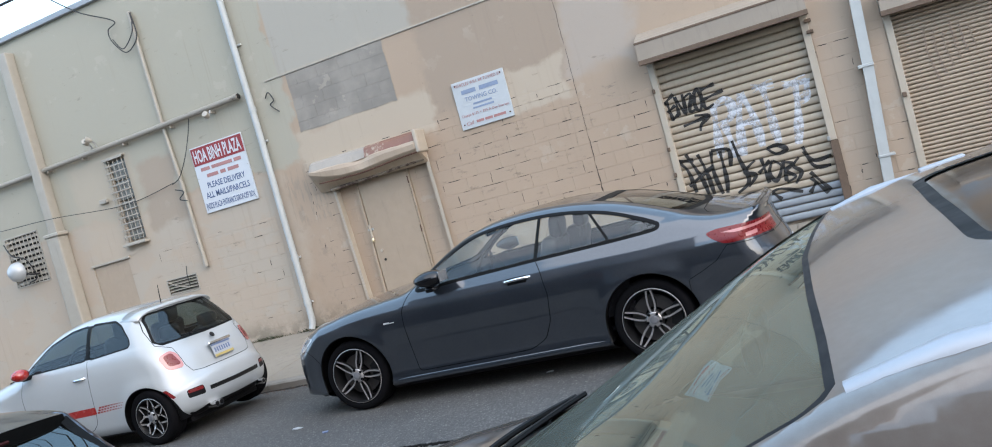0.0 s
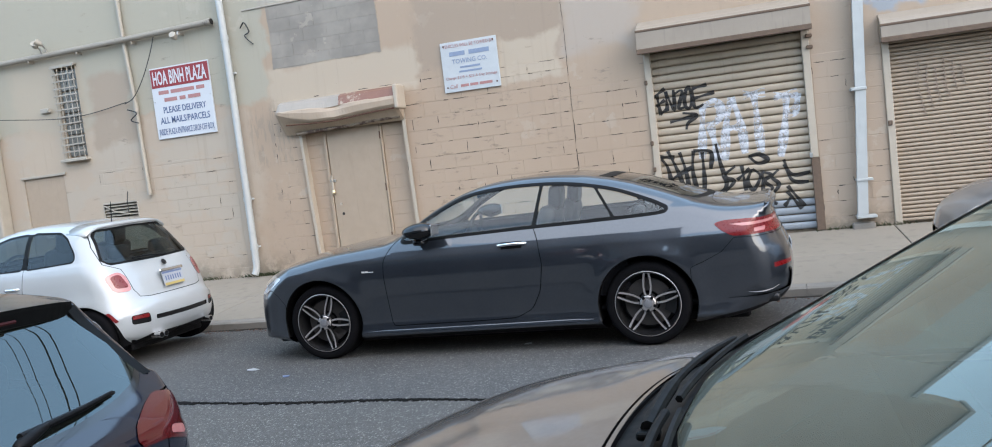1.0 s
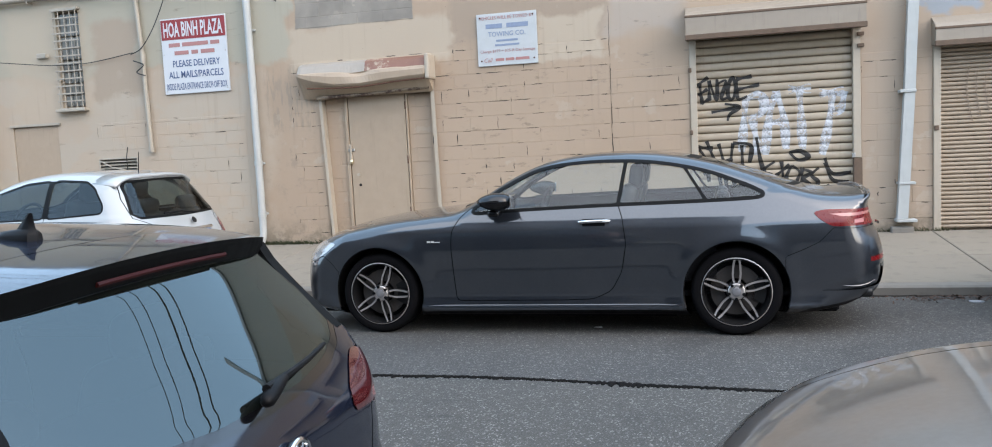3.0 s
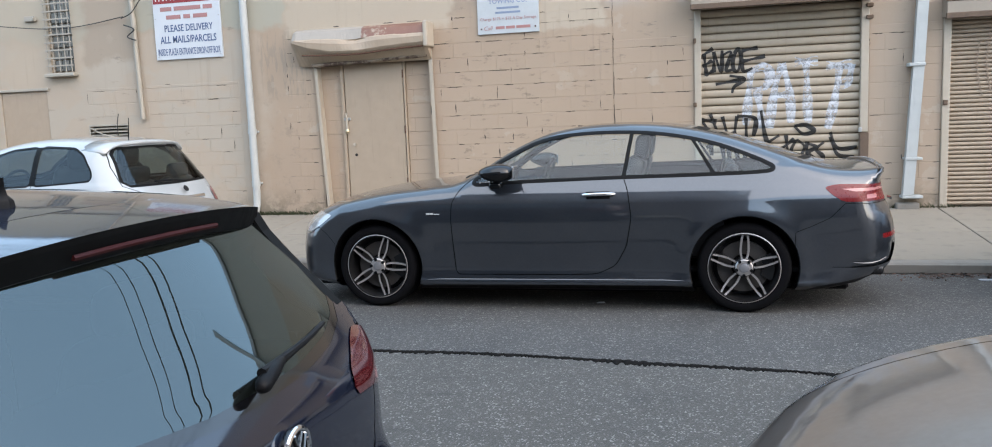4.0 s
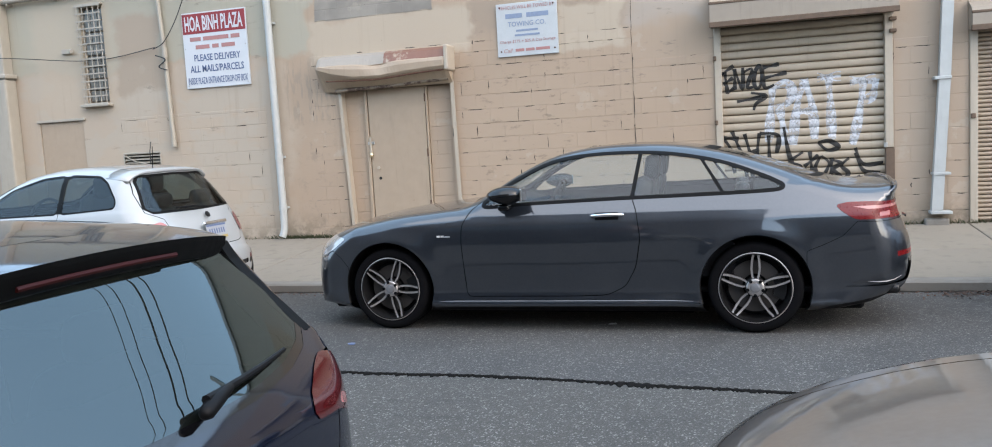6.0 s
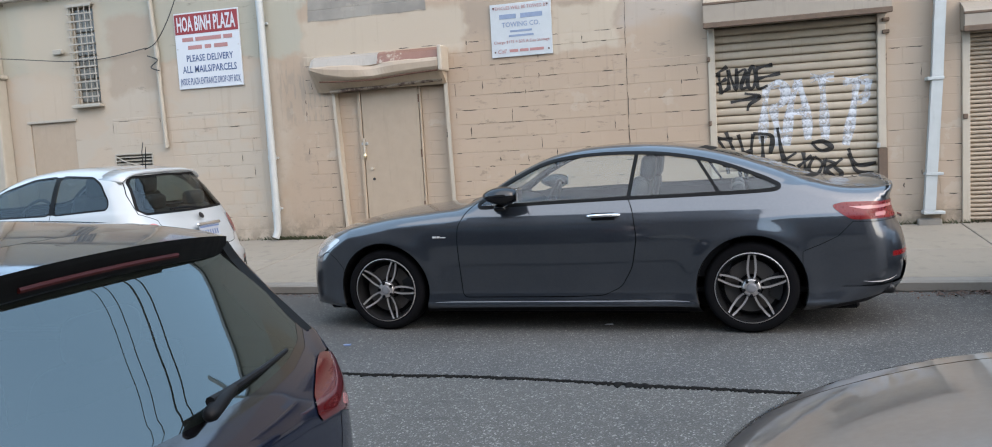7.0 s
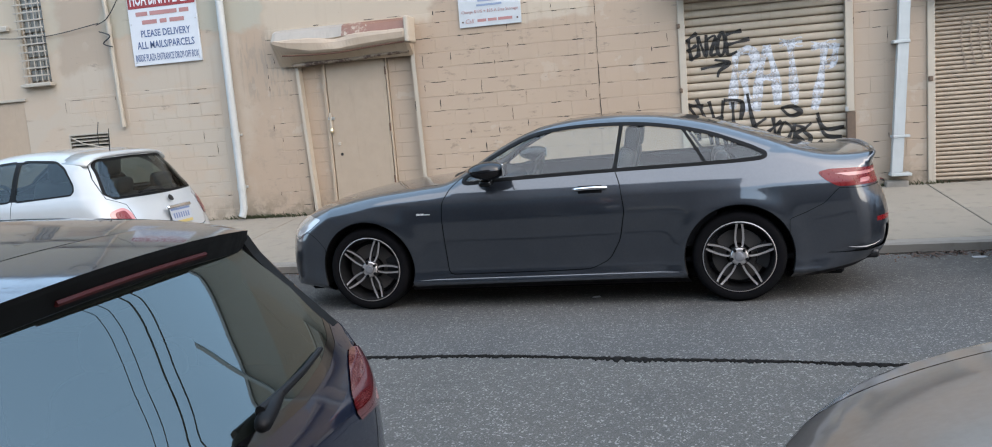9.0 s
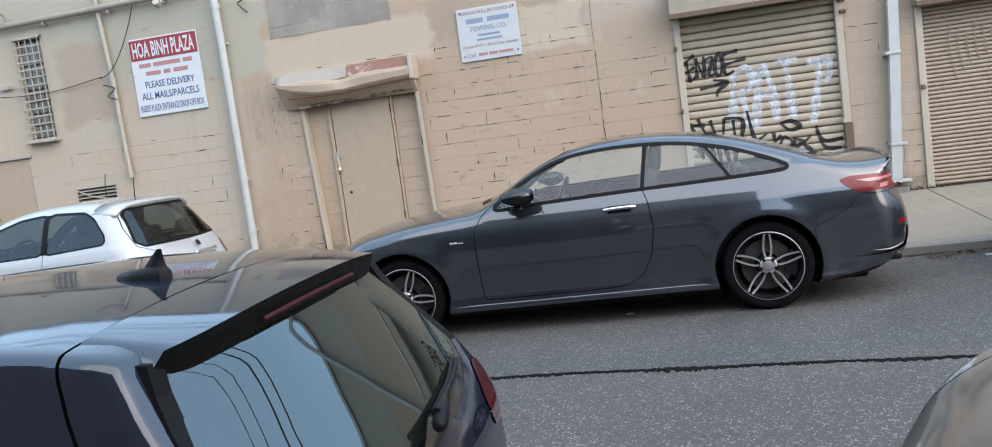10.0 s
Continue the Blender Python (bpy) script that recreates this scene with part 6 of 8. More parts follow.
    B.panel(outline_sdf(xz(B.rest), refl), "reflector", M["lamp_red"], "red reflector", keep=(np.abs(B.rest.p[:, 1]) > 0.42) & (np.abs(B.rest.p[:, 1]) < 0.72) & (B.rest.p[:, 0] > 2.3), sides=True)
    vent = soften([(2.02, 0.335), (2.50, 0.50), (2.9, 0.50), (2.9, 0.36), (2.3, 0.325)], 0.03)
    B.panel(outline_sdf(xz(B.rest), vent), "bumper_vent", M["coupe"], keep=(np.abs(B.rest.p[:, 1]) > 0.45) & (B.rest.p[:, 0] > 1.9), sides=True, sink=0.016)
    diff = np.array([(1.75, 0.1), (1.95, 0.20), (2.36, 0.255), (2.52, 0.34), (3, 0.36), (3, 0.0), (1.75, 0.0)])
    B.panel(outline_sdf(xz(B.rest), diff), "rear_diffuser", M["black"], "black rear diffuser", keep=B.rest.p[:, 0] > 1.7)
    door = soften([(-0.60, 1.04), (-0.70, 0.965), (-0.775, 0.85), (-0.785, 0.72), (-0.775, 0.45), (-0.765, 0.275), (0.1, 0.277), (0.36, 0.285), (0.50, 0.35), (0.585, 0.50), (0.625, 0.72), (0.60, 0.92), (0.555, 1.05)], 0.04)
    bumper = [(1.79, 0.60), (1.90, 0.64), (2.03, 0.70), (2.13, 0.80), (2.3, 0.79), (3.2, 0.79), (3.2, -0.2), (1.79, -0.2)]
    B.gap(np.array(bumper), xz, lambda s: s.p[:, 0] > 1.7, "rear_bumper", 0.0025, False)
    fore = [(-1.80, 0.52), (-1.87, 0.60), (-1.95, 0.66), (-2.05, 0.60), (-2.2, 0.60), (-3.0, 0.60), (-3.0, -0.2), (-1.80, -0.2)]
    B.gap(np.array(fore), xz, lambda s: s.p[:, 0] < -1.6, "front_bumper", 0.0025, False)
    B.gap(door, xz, flank, "door", 0.0035)
    hood = [(-2.16, -0.3), (-2.15, 0.48), (-1.9, 0.64), (-1.4, 0.725), (-0.9, 0.735), (-0.72, 0.72), (-0.80, -0.3)]
    B.gap(np.array(hood), xy, lambda s: (s.n[:, 2] > 0.35) & (s.p[:, 0] < -0.5) & (s.p[:, 2] > 0.6), "bonnet", 0.003, False)
    deck = [(1.98, -0.3), (1.98, 0.5), (2.02, 0.62), (2.3, 0.62), (2.8, 0.60), (2.8, -0.3)]
    B.gap(np.array(deck), xy, lambda s: (s.n[:, 2] > 0.5) & (s.p[:, 0] > 1.85) & (s.p[:, 2] > 0.95), "boot_lid", 0.003, False)
    # strip pushed out so that the sill picks up a bright line of sky
    sill = np.array([(-1.03, 0.216), (1.03, 0.224)])
    B.near(line_dist(xz(B.rest), sill), flank(B.rest), 0.05)
    B.panel(line_dist(xz(B.rest), sill) - 0.013, "sill_strip", M["coupe"], keep=flank(B.rest), sides=True, sink=-0.020)
    B.done("grey metallic coupe body")
    # spoiler lip, mirror, handle, exhaust, fins
    lip = []
    for y in np.linspace(-0.72, 0.72, 25):
        x = 2.43 - 0.10 * y * y
        lip.append((x, y, 1.062 - 0.045 * y * y * 1.4))
    part("boot_spoiler", tube(lip, [0.006] + [0.014] * 23 + [0.006], 8), M["coupe"], car, smooth=True)
    for side in (-1, 1):
        b = bmesh.new()
        bmesh.ops.create_icosphere(b, subdivisions=3, radius=1)
        for v in b.verts:
            x, y, z = v.co
            s = 1 - 0.25 * max(0, -x)
            v.co = (x * 0.145 - 0.02 * z, y * 0.105, z * 0.072 * s + 0.02 * max(0, x))
        bmesh.ops.transform(b, matrix=Matrix.Translation((-0.38, side * 1.00, 1.075)), verts=b.verts)
        mir = part("mirror", b, M["gloss_black"], car, "gloss black door mirror", smooth=True, angle=80)
        part("mirror_foot", soft_box(-0.40, side * 0.93, 0.985, 0.09, 0.16, 0.05, 0.018), M["gloss_black"], mir, smooth=True)
        part("mirror_glass", soft_box(-0.237, side * 1.0, 1.083, 0.012, 0.16, 0.095, 0.005), M["chrome"], mir)
        hy = side * (sh.on_side(0.38, 0.895) + 0.012)
        hnd = part("door_handle", tube(curve_points([(0.262, hy - side * 0.02, 0.893), (0.29, hy + side * 0.006, 0.896), (0.38, hy + side * 0.016, 0.90), (0.47, hy + side * 0.006, 0.899), (0.50, hy - side * 0.02, 0.896)], 5), 0.0135, 10), M["chrome"], car, "chrome door handle", smooth=True)
        part("handle_cup", soft_box(0.38, hy - side * 0.007, 0.889, 0.18, 0.014, 0.060, 0.0065), M["black"], hnd, smooth=True)
        part("handle_band", soft_box(0.39, hy + side * 0.013, 0.898, 0.10, 0.008, 0.016, 0.003), M["gloss_black"], hnd)
        by = side * (sh.on_side(-0.94, 0.765) + 0.003)
        for k, (a, c) in enumerate(((-0.985, -0.955), (-0.95, -0.925), (-0.92, -0.875))):
            part("badge", box(a, c, min(by, by + side * 0.004), max(by, by + side * 0.004), 0.758, 0.772 if k < 2 else 0.765), M["badge"], car)
        part("exhaust_tip", soft_box(2.37, side * 0.60, 0.285, 0.12, 0.16, 0.07, 0.025), M["rim_dark"], car, smooth=True)
        flick = [(x, side * (sh.on_side(x, 0.38) - 0.004 - 0.25 * max(0.0, x - 2.30)), z) for x, z in ((2.20, 0.366), (2.26, 0.358), (2.32, 0.358), (2.38, 0.370), (2.43, 0.395))]
        part("bumper_flick", tube(flick, [0.002, 0.006, 0.0075, 0.005, 0.002], 8), M["coupe"], car, smooth=True)
    # thin bar added along the sill to catch a highlight
    for side in (-1, 1):
        ridge = [(x, side * (sh.on_side(x, 0.235) + 0.004), 0.236 + 0.004 * x) for x in np.linspace(-1.0, 1.0, 15)]
        part("sill_highlight", tube(ridge, [0.003] + [0.010] * 13 + [0.003], 10), M["coupe"], car, smooth=True)
    for k in range(2):
        part("boot_badge", box(2.475, 2.48, -0.62 + 0.08 * k, -0.56 + 0.08 * k, 0.80, 0.82), M["chrome"], car)
    # unseen slabs added below the floor to deepen the shadow on the road
    part("light_block", box(-1.0, 1.0, -0.74, 0.74, 0.115, 0.20, 0.02), M["black"], car, "black slab added under the floor to block light")
    part("light_block", box(-2.1, -1.0, -0.60, 0.60, 0.125, 0.20, 0.02), M["black"], car)
    part("light_block", box(1.0, 2.2, -0.60, 0.60, 0.125, 0.22, 0.02), M["black"], car)
    part("plate", box(2.555, 2.562, -0.16, 0.16, 0.55, 0.66), M["plate_white"], car)
    st = {"n": 5, "kind": "twin", "half": 0.026, "wide": 0.0075}
    for x, tn in ((-1.4365, radians(70)), (1.4365, radians(88))):
        wheel(car, x, -0.885, 0.335, 0.335, 0.258, 0.25, -1, st, (M["rim_dark"], M["rim_cut"]), tn)
        wheel(car, x, 0.885, 0.335, 0.335, 0.258, 0.25, 1, st, (M["rim_dark"], M["rim_cut"]), tn)
    cabin(car, -0.9, 1.9, 0.76, (-0.42, 0.98), (-0.12, -0.38, 0.97))
    seats(car, [(0.25, -0.38, 0.50), (0.25, 0.38, 0.50), (1.0, -0.33, 0.44), (1.0, 0.33, 0.44)], M["seat"])
    part("door_card", box(-0.6, 1.3, -0.80, -0.77, 0.4, 1.0, 0.01), M["liner"], car)
    part("door_card", box(-0.6, 1.3, 0.77, 0.80, 0.4, 1.0, 0.01), M["liner"], car)
    part("rear_shelf", box(1.45, 1.95, -0.7, 0.7, 1.0, 1.03, 0.01), M["liner"], car)
    part("interior_mirror", soft_box(-0.12, 0.0, 1.29, 0.03, 0.24, 0.06, 0.015), M["black"], car)
    return car


# ------------------------------------------------ the white hatchback
def white_hatchback():
    car = thing("car", "small white hatchback with red mirrors and a red side stripe", "car", (-5.19, 0.757, 0))
    profile = [(-1.72, 0.20), (-1.80, 0.28), (-1.83, 0.42), (-1.82, 0.58), (-1.76, 0.74), (-1.60, 0.87), (-1.30, 0.96), (-1.0, 1.02), (-0.80, 1.08), (-0.52, 1.25), (-0.24, 1.375), (0.10, 1.45), (0.45, 1.472), (0.80, 1.458), (1.04, 1.42), (1.14, 1.39), (1.165, 1.355), (1.24, 1.27), (1.34, 1.12), (1.44, 0.98), (1.52, 0.86), (1.575, 0.74), (1.61, 0.65), (1.68, 0.58), (1.70, 0.44), (1.67, 0.31), (1.58, 0.23), (1.3, 0.18), (0.0, 0.17), (-1.5, 0.18)]
    width = [(0.1, 0.73), (0.2, 0.775), (0.3, 0.795), (0.45, 0.808), (0.62, 0.813), (0.75, 0.806), (0.86, 0.792), (0.95, 0.772), (1.05, 0.74), (1.2, 0.68)]
    belt = [(-2, 0.78), (-1.0, 0.95), (-0.5, 0.985), (0.4, 1.005), (1.0, 1.02), (1.5, 1.03), (2, 1.05)]
    axles = [(-1.15, 0.30), (1.15, 0.30)]
    sh = Shell(profile, width, belt, 0.42, axles, 0.335, (-0.9, 0.16, 0.85, 0.17), (0.26, 0.18), 0.07, (0.16, 0.36), (-1.3, 1.25), 0.02, ledge=0.006)
    B = Body(sh, car, M["fiat"], 0.026)

    def flank(s):
        return (np.abs(s.n[:, 1]) > 0.45) & (np.abs(s.p[:, 1]) > 0.4)

    fore = soften([(-0.60, 1.03), (0.385, 1.05), (0.37, 1.385), (0.10, 1.365), (-0.22, 1.27)], 0.035)
    aft = soften([(0.445, 1.05), (1.03, 1.085), (1.02, 1.15), (0.90, 1.30), (0.78, 1.365), (0.43, 1.387)], 0.035)
    for poly in (fore, aft):
        B.window(lambda s: outline_sdf(xz(s), poly), "side_window", M["glass_fiat"], 0.016, flank, "tinted side window")
    B.panel(outline_sdf(xz(B.rest), np.array([(0.365, 1.045), (0.465, 1.045), (0.45, 1.39), (0.35, 1.39)])), "door_pillar", M["trim_black"], "black pillar between the side windows", keep=flank(B.rest), sides=True)
    screen = np.array([(-0.4, 1.09), (0.58, 1.10), (0.62, 1.13), (0.53, 1.36), (0.48, 1.40), (-0.4, 1.42)])
    B.window(lambda s: outline_sdf(yz(s), screen), "windscreen", M["glass_fiat"], 0.02, lambda s: (s.p[:, 0] < 0.1) & (s.n[:, 0] < -0.2) & (s.p[:, 2] > 1.0), sides=False)
    rear = np.array([(-0.4, 1.015), (0.565, 1.025), (0.60, 1.06), (0.51, 1.30), (0.46, 1.345), (-0.4, 1.36)])
    B.window(lambda s: outline_sdf(yz(s), rear), "rear_window", M["glass_fiat"], 0.022, lambda s: (s.p[:, 0] > 0.95) & (s.n[:, 0] > 0.3), sides=False)
    behind = lambda s: (s.p[:, 0] > 1.2) & (s.n[:, 0] > 0.05)
    lamp_out = soften([(0.515, 0.725), (0.67, 0.735), (0.685, 0.90), (0.555, 0.93), (0.51, 0.88)], 0.05)
    B.near(outline_sdf(yz(B.rest), lamp_out), behind(B.rest), 0.12)
    lens, B.rest = B.rest.cut(only(outline_sdf(yz(B.rest), lamp_out), behind(B.rest)))
    mid, lens = lens.cut(outline_sdf(yz(lens), soften([(0.528, 0.765), (0.645, 0.77), (0.645, 0.89), (0.555, 0.905)], 0.03)))
    for s in lens.moved(-0.006).split_sides():
        s.make("tail_lamp", M["lamp_pink"], car, "pale rim of the tail lamp")
    for s in mid.moved(-0.008).split_sides():
        s.make("lamp_centre", M["lamp_red"], car, "red centre of the tail lamp")
    refl = soften([(0.455, 0.395), (0.63, 0.40), (0.63, 0.49), (0.465, 0.495)], 0.025)
    B.near(outline_sdf(yz(B.rest), refl), behind(B.rest), 0.08)
    pod, B.rest = B.rest.cut(only(outline_sdf(yz(B.rest), refl), behind(B.rest)))
    red, pod = pod.cut(outline_sdf(yz(pod), np.array([(0.47, 0.450), (0.62, 0.450), (0.62, 0.485), (0.47, 0.485)])))
    for s in pod.moved(0.008).split_sides():
        s.make("fog_pod", M["black"], car, "dark bumper pod")
    for s in red.split_sides():
        s.make("reflector", M["lamp_red"], car, "red reflector")
    B.near(line_dist(yz(B.rest), np.array([(0, 0.43), (0.4, 0.43)])), behind(B.rest), 0.05)
    slot = soften([(-0.1, 0.405), (0.40, 0.41), (0.40, 0.455), (-0.1, 0.45)], 0.012)
    B.panel(outline_sdf(yz(B.rest), slot), "bumper_slot", M["rim_dark"], "grey bumper slot", keep=behind(B.rest), sink=0.012)
    valance = np.array([(-0.1, 0.262), (0.44, 0.275), (0.58, 0.225), (0.9, 0.19), (0.9, 0.0), (-0.1, 0.0)])
    B.panel(outline_sdf(yz(B.rest), valance), "valance", M["black"], "dark valance", keep=behind(B.rest))
    gate = [(-0.3, 0.645), (0.36, 0.645), (0.46, 0.66), (0.50, 0.74), (0.505, 0.95), (0.63, 1.02), (0.60, 1.2), (0.5, 1.40), (-0.3, 1.40)]
    B.gap(np.array(gate), yz, lambda s: (s.p[:, 0] > 1.05) & (s.n[:, 0] > 0.2), "tailgate", 0.003, False)
    stripe = np.array([(-0.62, 0.44), (0.42, 0.455), (0.42, 0.535), (-0.62, 0.52)])
    side_on = lambda s: flank(s) & (np.abs(s.n[:, 1]) > 0.7)
    B.near(line_dist(xz(B.rest), np.array([(-0.65, 0.48), (0.86, 0.50)])), side_on(B.rest), 0.075)
    B.panel(outline_sdf(xz(B.rest), stripe), "stripe", M["red"], "red side stripe", keep=side_on(B.rest), sides=True, sink=-0.001)
    for k in range(9):
        a = 0.435 + k * 0.045
        for r in range(3):
            z = 0.458 + 0.002 * k + 0.027 * r
            cell = np.array([(a + 0.02 * r, z), (a + 0.02 * r + 0.034 - 0.002 * k, z), (a + 0.02 * r + 0.034 - 0.002 * k, z + 0.02 - 0.001 * k), (a + 0.02 * r, z + 0.02 - 0.001 * k)])
            B.panel(outline_sdf(xz(B.rest), cell), "stripe", M["red"], keep=side_on(B.rest), sides=True, sink=-0.001)
    marker = soften([(1.375, 0.545), (1.405, 0.553), (1.485, 0.46), (1.462, 0.445)], 0.008)
    B.near(outline_sdf(xz(B.rest), marker), flank(B.rest), 0.05)
    B.panel(outline_sdf(xz(B.rest), marker), "side_marker", M["lamp_red"], "red side marker", keep=flank(B.rest), sides=True, sink=-0.003)
    door = soften([(-0.60, 1.05), (-0.66, 0.8), (-0.62, 0.45), (-0.55, 0.28), (0.28, 0.27), (0.39, 0.36), (0.42, 0.6), (0.415, 1.07)], 0.05)
    B.gap(door, xz, flank, "door", 0.003)
    B.done("glossy white hatchback body")
    # spoiler over the rear window
    verts, faces = [], []
    ys = np.linspace(-0.575, 0.575, 25)
    for y in ys:
        x1 = 1.175 - 0.20 * y * y
        z0 = sh.top(x1 - 0.26, y, 0.0015)
        z1 = sh.top(x1 - 0.10, y) + 0.001
        verts += [(x1 - 0.26, y, z0), (x1 - 0.10, y, z1 + 0.012), (x1, y, z1 - 0.006), (x1 - 0.008, y, z1 - 0.026), (x1 - 0.14, y, z1 - 0.05)]
    for i in range(len(ys) - 1):
        for k in range(5):
            faces.append((5 * i + k, 5 * i + (k + 1) % 5, 5 * i + 5 + (k + 1) % 5, 5 * i + 5 + k))
    faces += [(4, 3, 2, 1, 0), tuple(5 * (len(ys) - 1) + k for k in range(5))]
    mesh_object("roof_spoiler", verts, faces, M["fiat"], car, "white roof spoiler", True)
    part("plate", box(1.60, 1.608, -0.155, 0.155, 0.735, 0.885, 0.002), M["plate_white"], car, "number plate").rotation_euler = (0, 0, 0)
    # unseen slab, added to keep light from leaking under the car
    part("light_block", box(-1.5, 1.45, -0.55, 0.55, 0.12, 0.22, 0.02), M["black"], car, "black slab added under the floor to block light")
    pl = next(c for c in car.children if c.name.startswith("plate"))
    pl.matrix_local = Matrix.Translation((1.598, 0, 0.765)) @ Matrix.Rotation(-0.20, 4, "Y") @ Matrix.Translation((-1.60, 0, -0.80))
    part("plate_band", box(1.607, 1.611, -0.15, 0.15, 0.865, 0.882), M["plate_blue"], pl)
    part("plate_band", box(1.607, 1.611, -0.15, 0.15, 0.738, 0.765), M["plate_yellow"], pl)
    for k in range(7):
        part("plate_bar", box(1.607, 1.611, -0.122 + 0.037 * k, -0.106 + 0.037 * k, 0.79, 0.84), M["plate_blue"], pl)
    part("tailgate_handle", soft_box(1.575, 0, 0.865, 0.05, 0.36, 0.035, 0.015, -0.3), M["chrome"], car, "chrome tailgate handle", smooth=True)
    part("emblem", lathe([(0.0, 0.0), (0.029, 0.0), (0.033, 0.008), (0.0, 0.012)], 20, matrix=Matrix.Translation((1.505, 0, 0.945)) @ Matrix.Rotation(-math.pi / 2, 4, "Z") @ Matrix.Rotation(0.5, 4, "X")), M["rim_dark"], car, "round dark emblem", smooth=True)
    part("wiper", tube([(1.50, 0.02, 1.02), (1.49, -0.18, 1.045), (1.47, -0.40, 1.045)], 0.010, 6), M["black"], car)
    for y in (-0.40, -0.33, 0.40):
        part("exhaust_tip", tube([(1.58, y, 0.245), (1.69, y, 0.245)], 0.032, 14), M["chrome"], car, smooth=True)
        part("exhaust_hole", tube([(1.688, y, 0.245), (1.692, y, 0.245)], 0.025, 14), M["black"], car)
    for side in (-1, 1):
        b = bmesh.new()
        bmesh.ops.create_icosphere(b, subdivisions=3, radius=1)
        for v in b.verts:
            x, y, z = v.co
            v.co = (x * 0.085, y * 0.10, z * 0.07)
        bmesh.ops.transform(b, matrix=Matrix.Translation((-0.50, side * 0.86, 1.06)), verts=b.verts)
        mir = part("mirror", b, M["red"], car, "red door mirror", smooth=True)
        part("mirror_foot", soft_box(-0.50, side * 0.79, 1.005, 0.07, 0.12, 0.05, 0.02), M["black"], mir, smooth=True)
        hy = side * (sh.on_side(0.12, 0.86) + 0.012)
        part("door_handle", tube(curve_points([(0.20, hy - side * 0.02, 0.86), (0.23, hy + side * 0.01, 0.862), (0.30, hy + side * 0.012, 0.864), (0.35, hy + side * 0.008, 0.864), (0.37, hy - side * 0.02, 0.864)], 4), 0.012, 8), M["chrome"], car, "chrome door handle", smooth=True)
    st = {"n": 7, "kind": "fork", "wide": 0.0105}
    for x in (-1.15, 1.15):
        wheel(car, x, -0.785, 0.30, 0.30, 0.212, 0.20, -1, st, (M["rim_dark"], M["alloy"]), 0.2)
        wheel(car, x, 0.785, 0.30, 0.30, 0.212, 0.20, 1, st, (M["rim_dark"], M["alloy"]), 0.2)
    cabin(car, -0.7, 1.3, 0.66, (-0.42, 1.0), (-0.14, -0.34, 1.0))
    seats(car, [(0.2, -0.34, 0.55), (0.2, 0.34, 0.55), (0.86, -0.3, 0.55), (0.86, 0.3, 0.55)], M["seat"])
    part("roof_aerial", tube([(0.92, 0.0, 1.43), (0.93, 0.0, 1.54), (0.94, 0, 1.64)], [0.006, 0.005, 0.003], 6), M["black"], car)
    return car


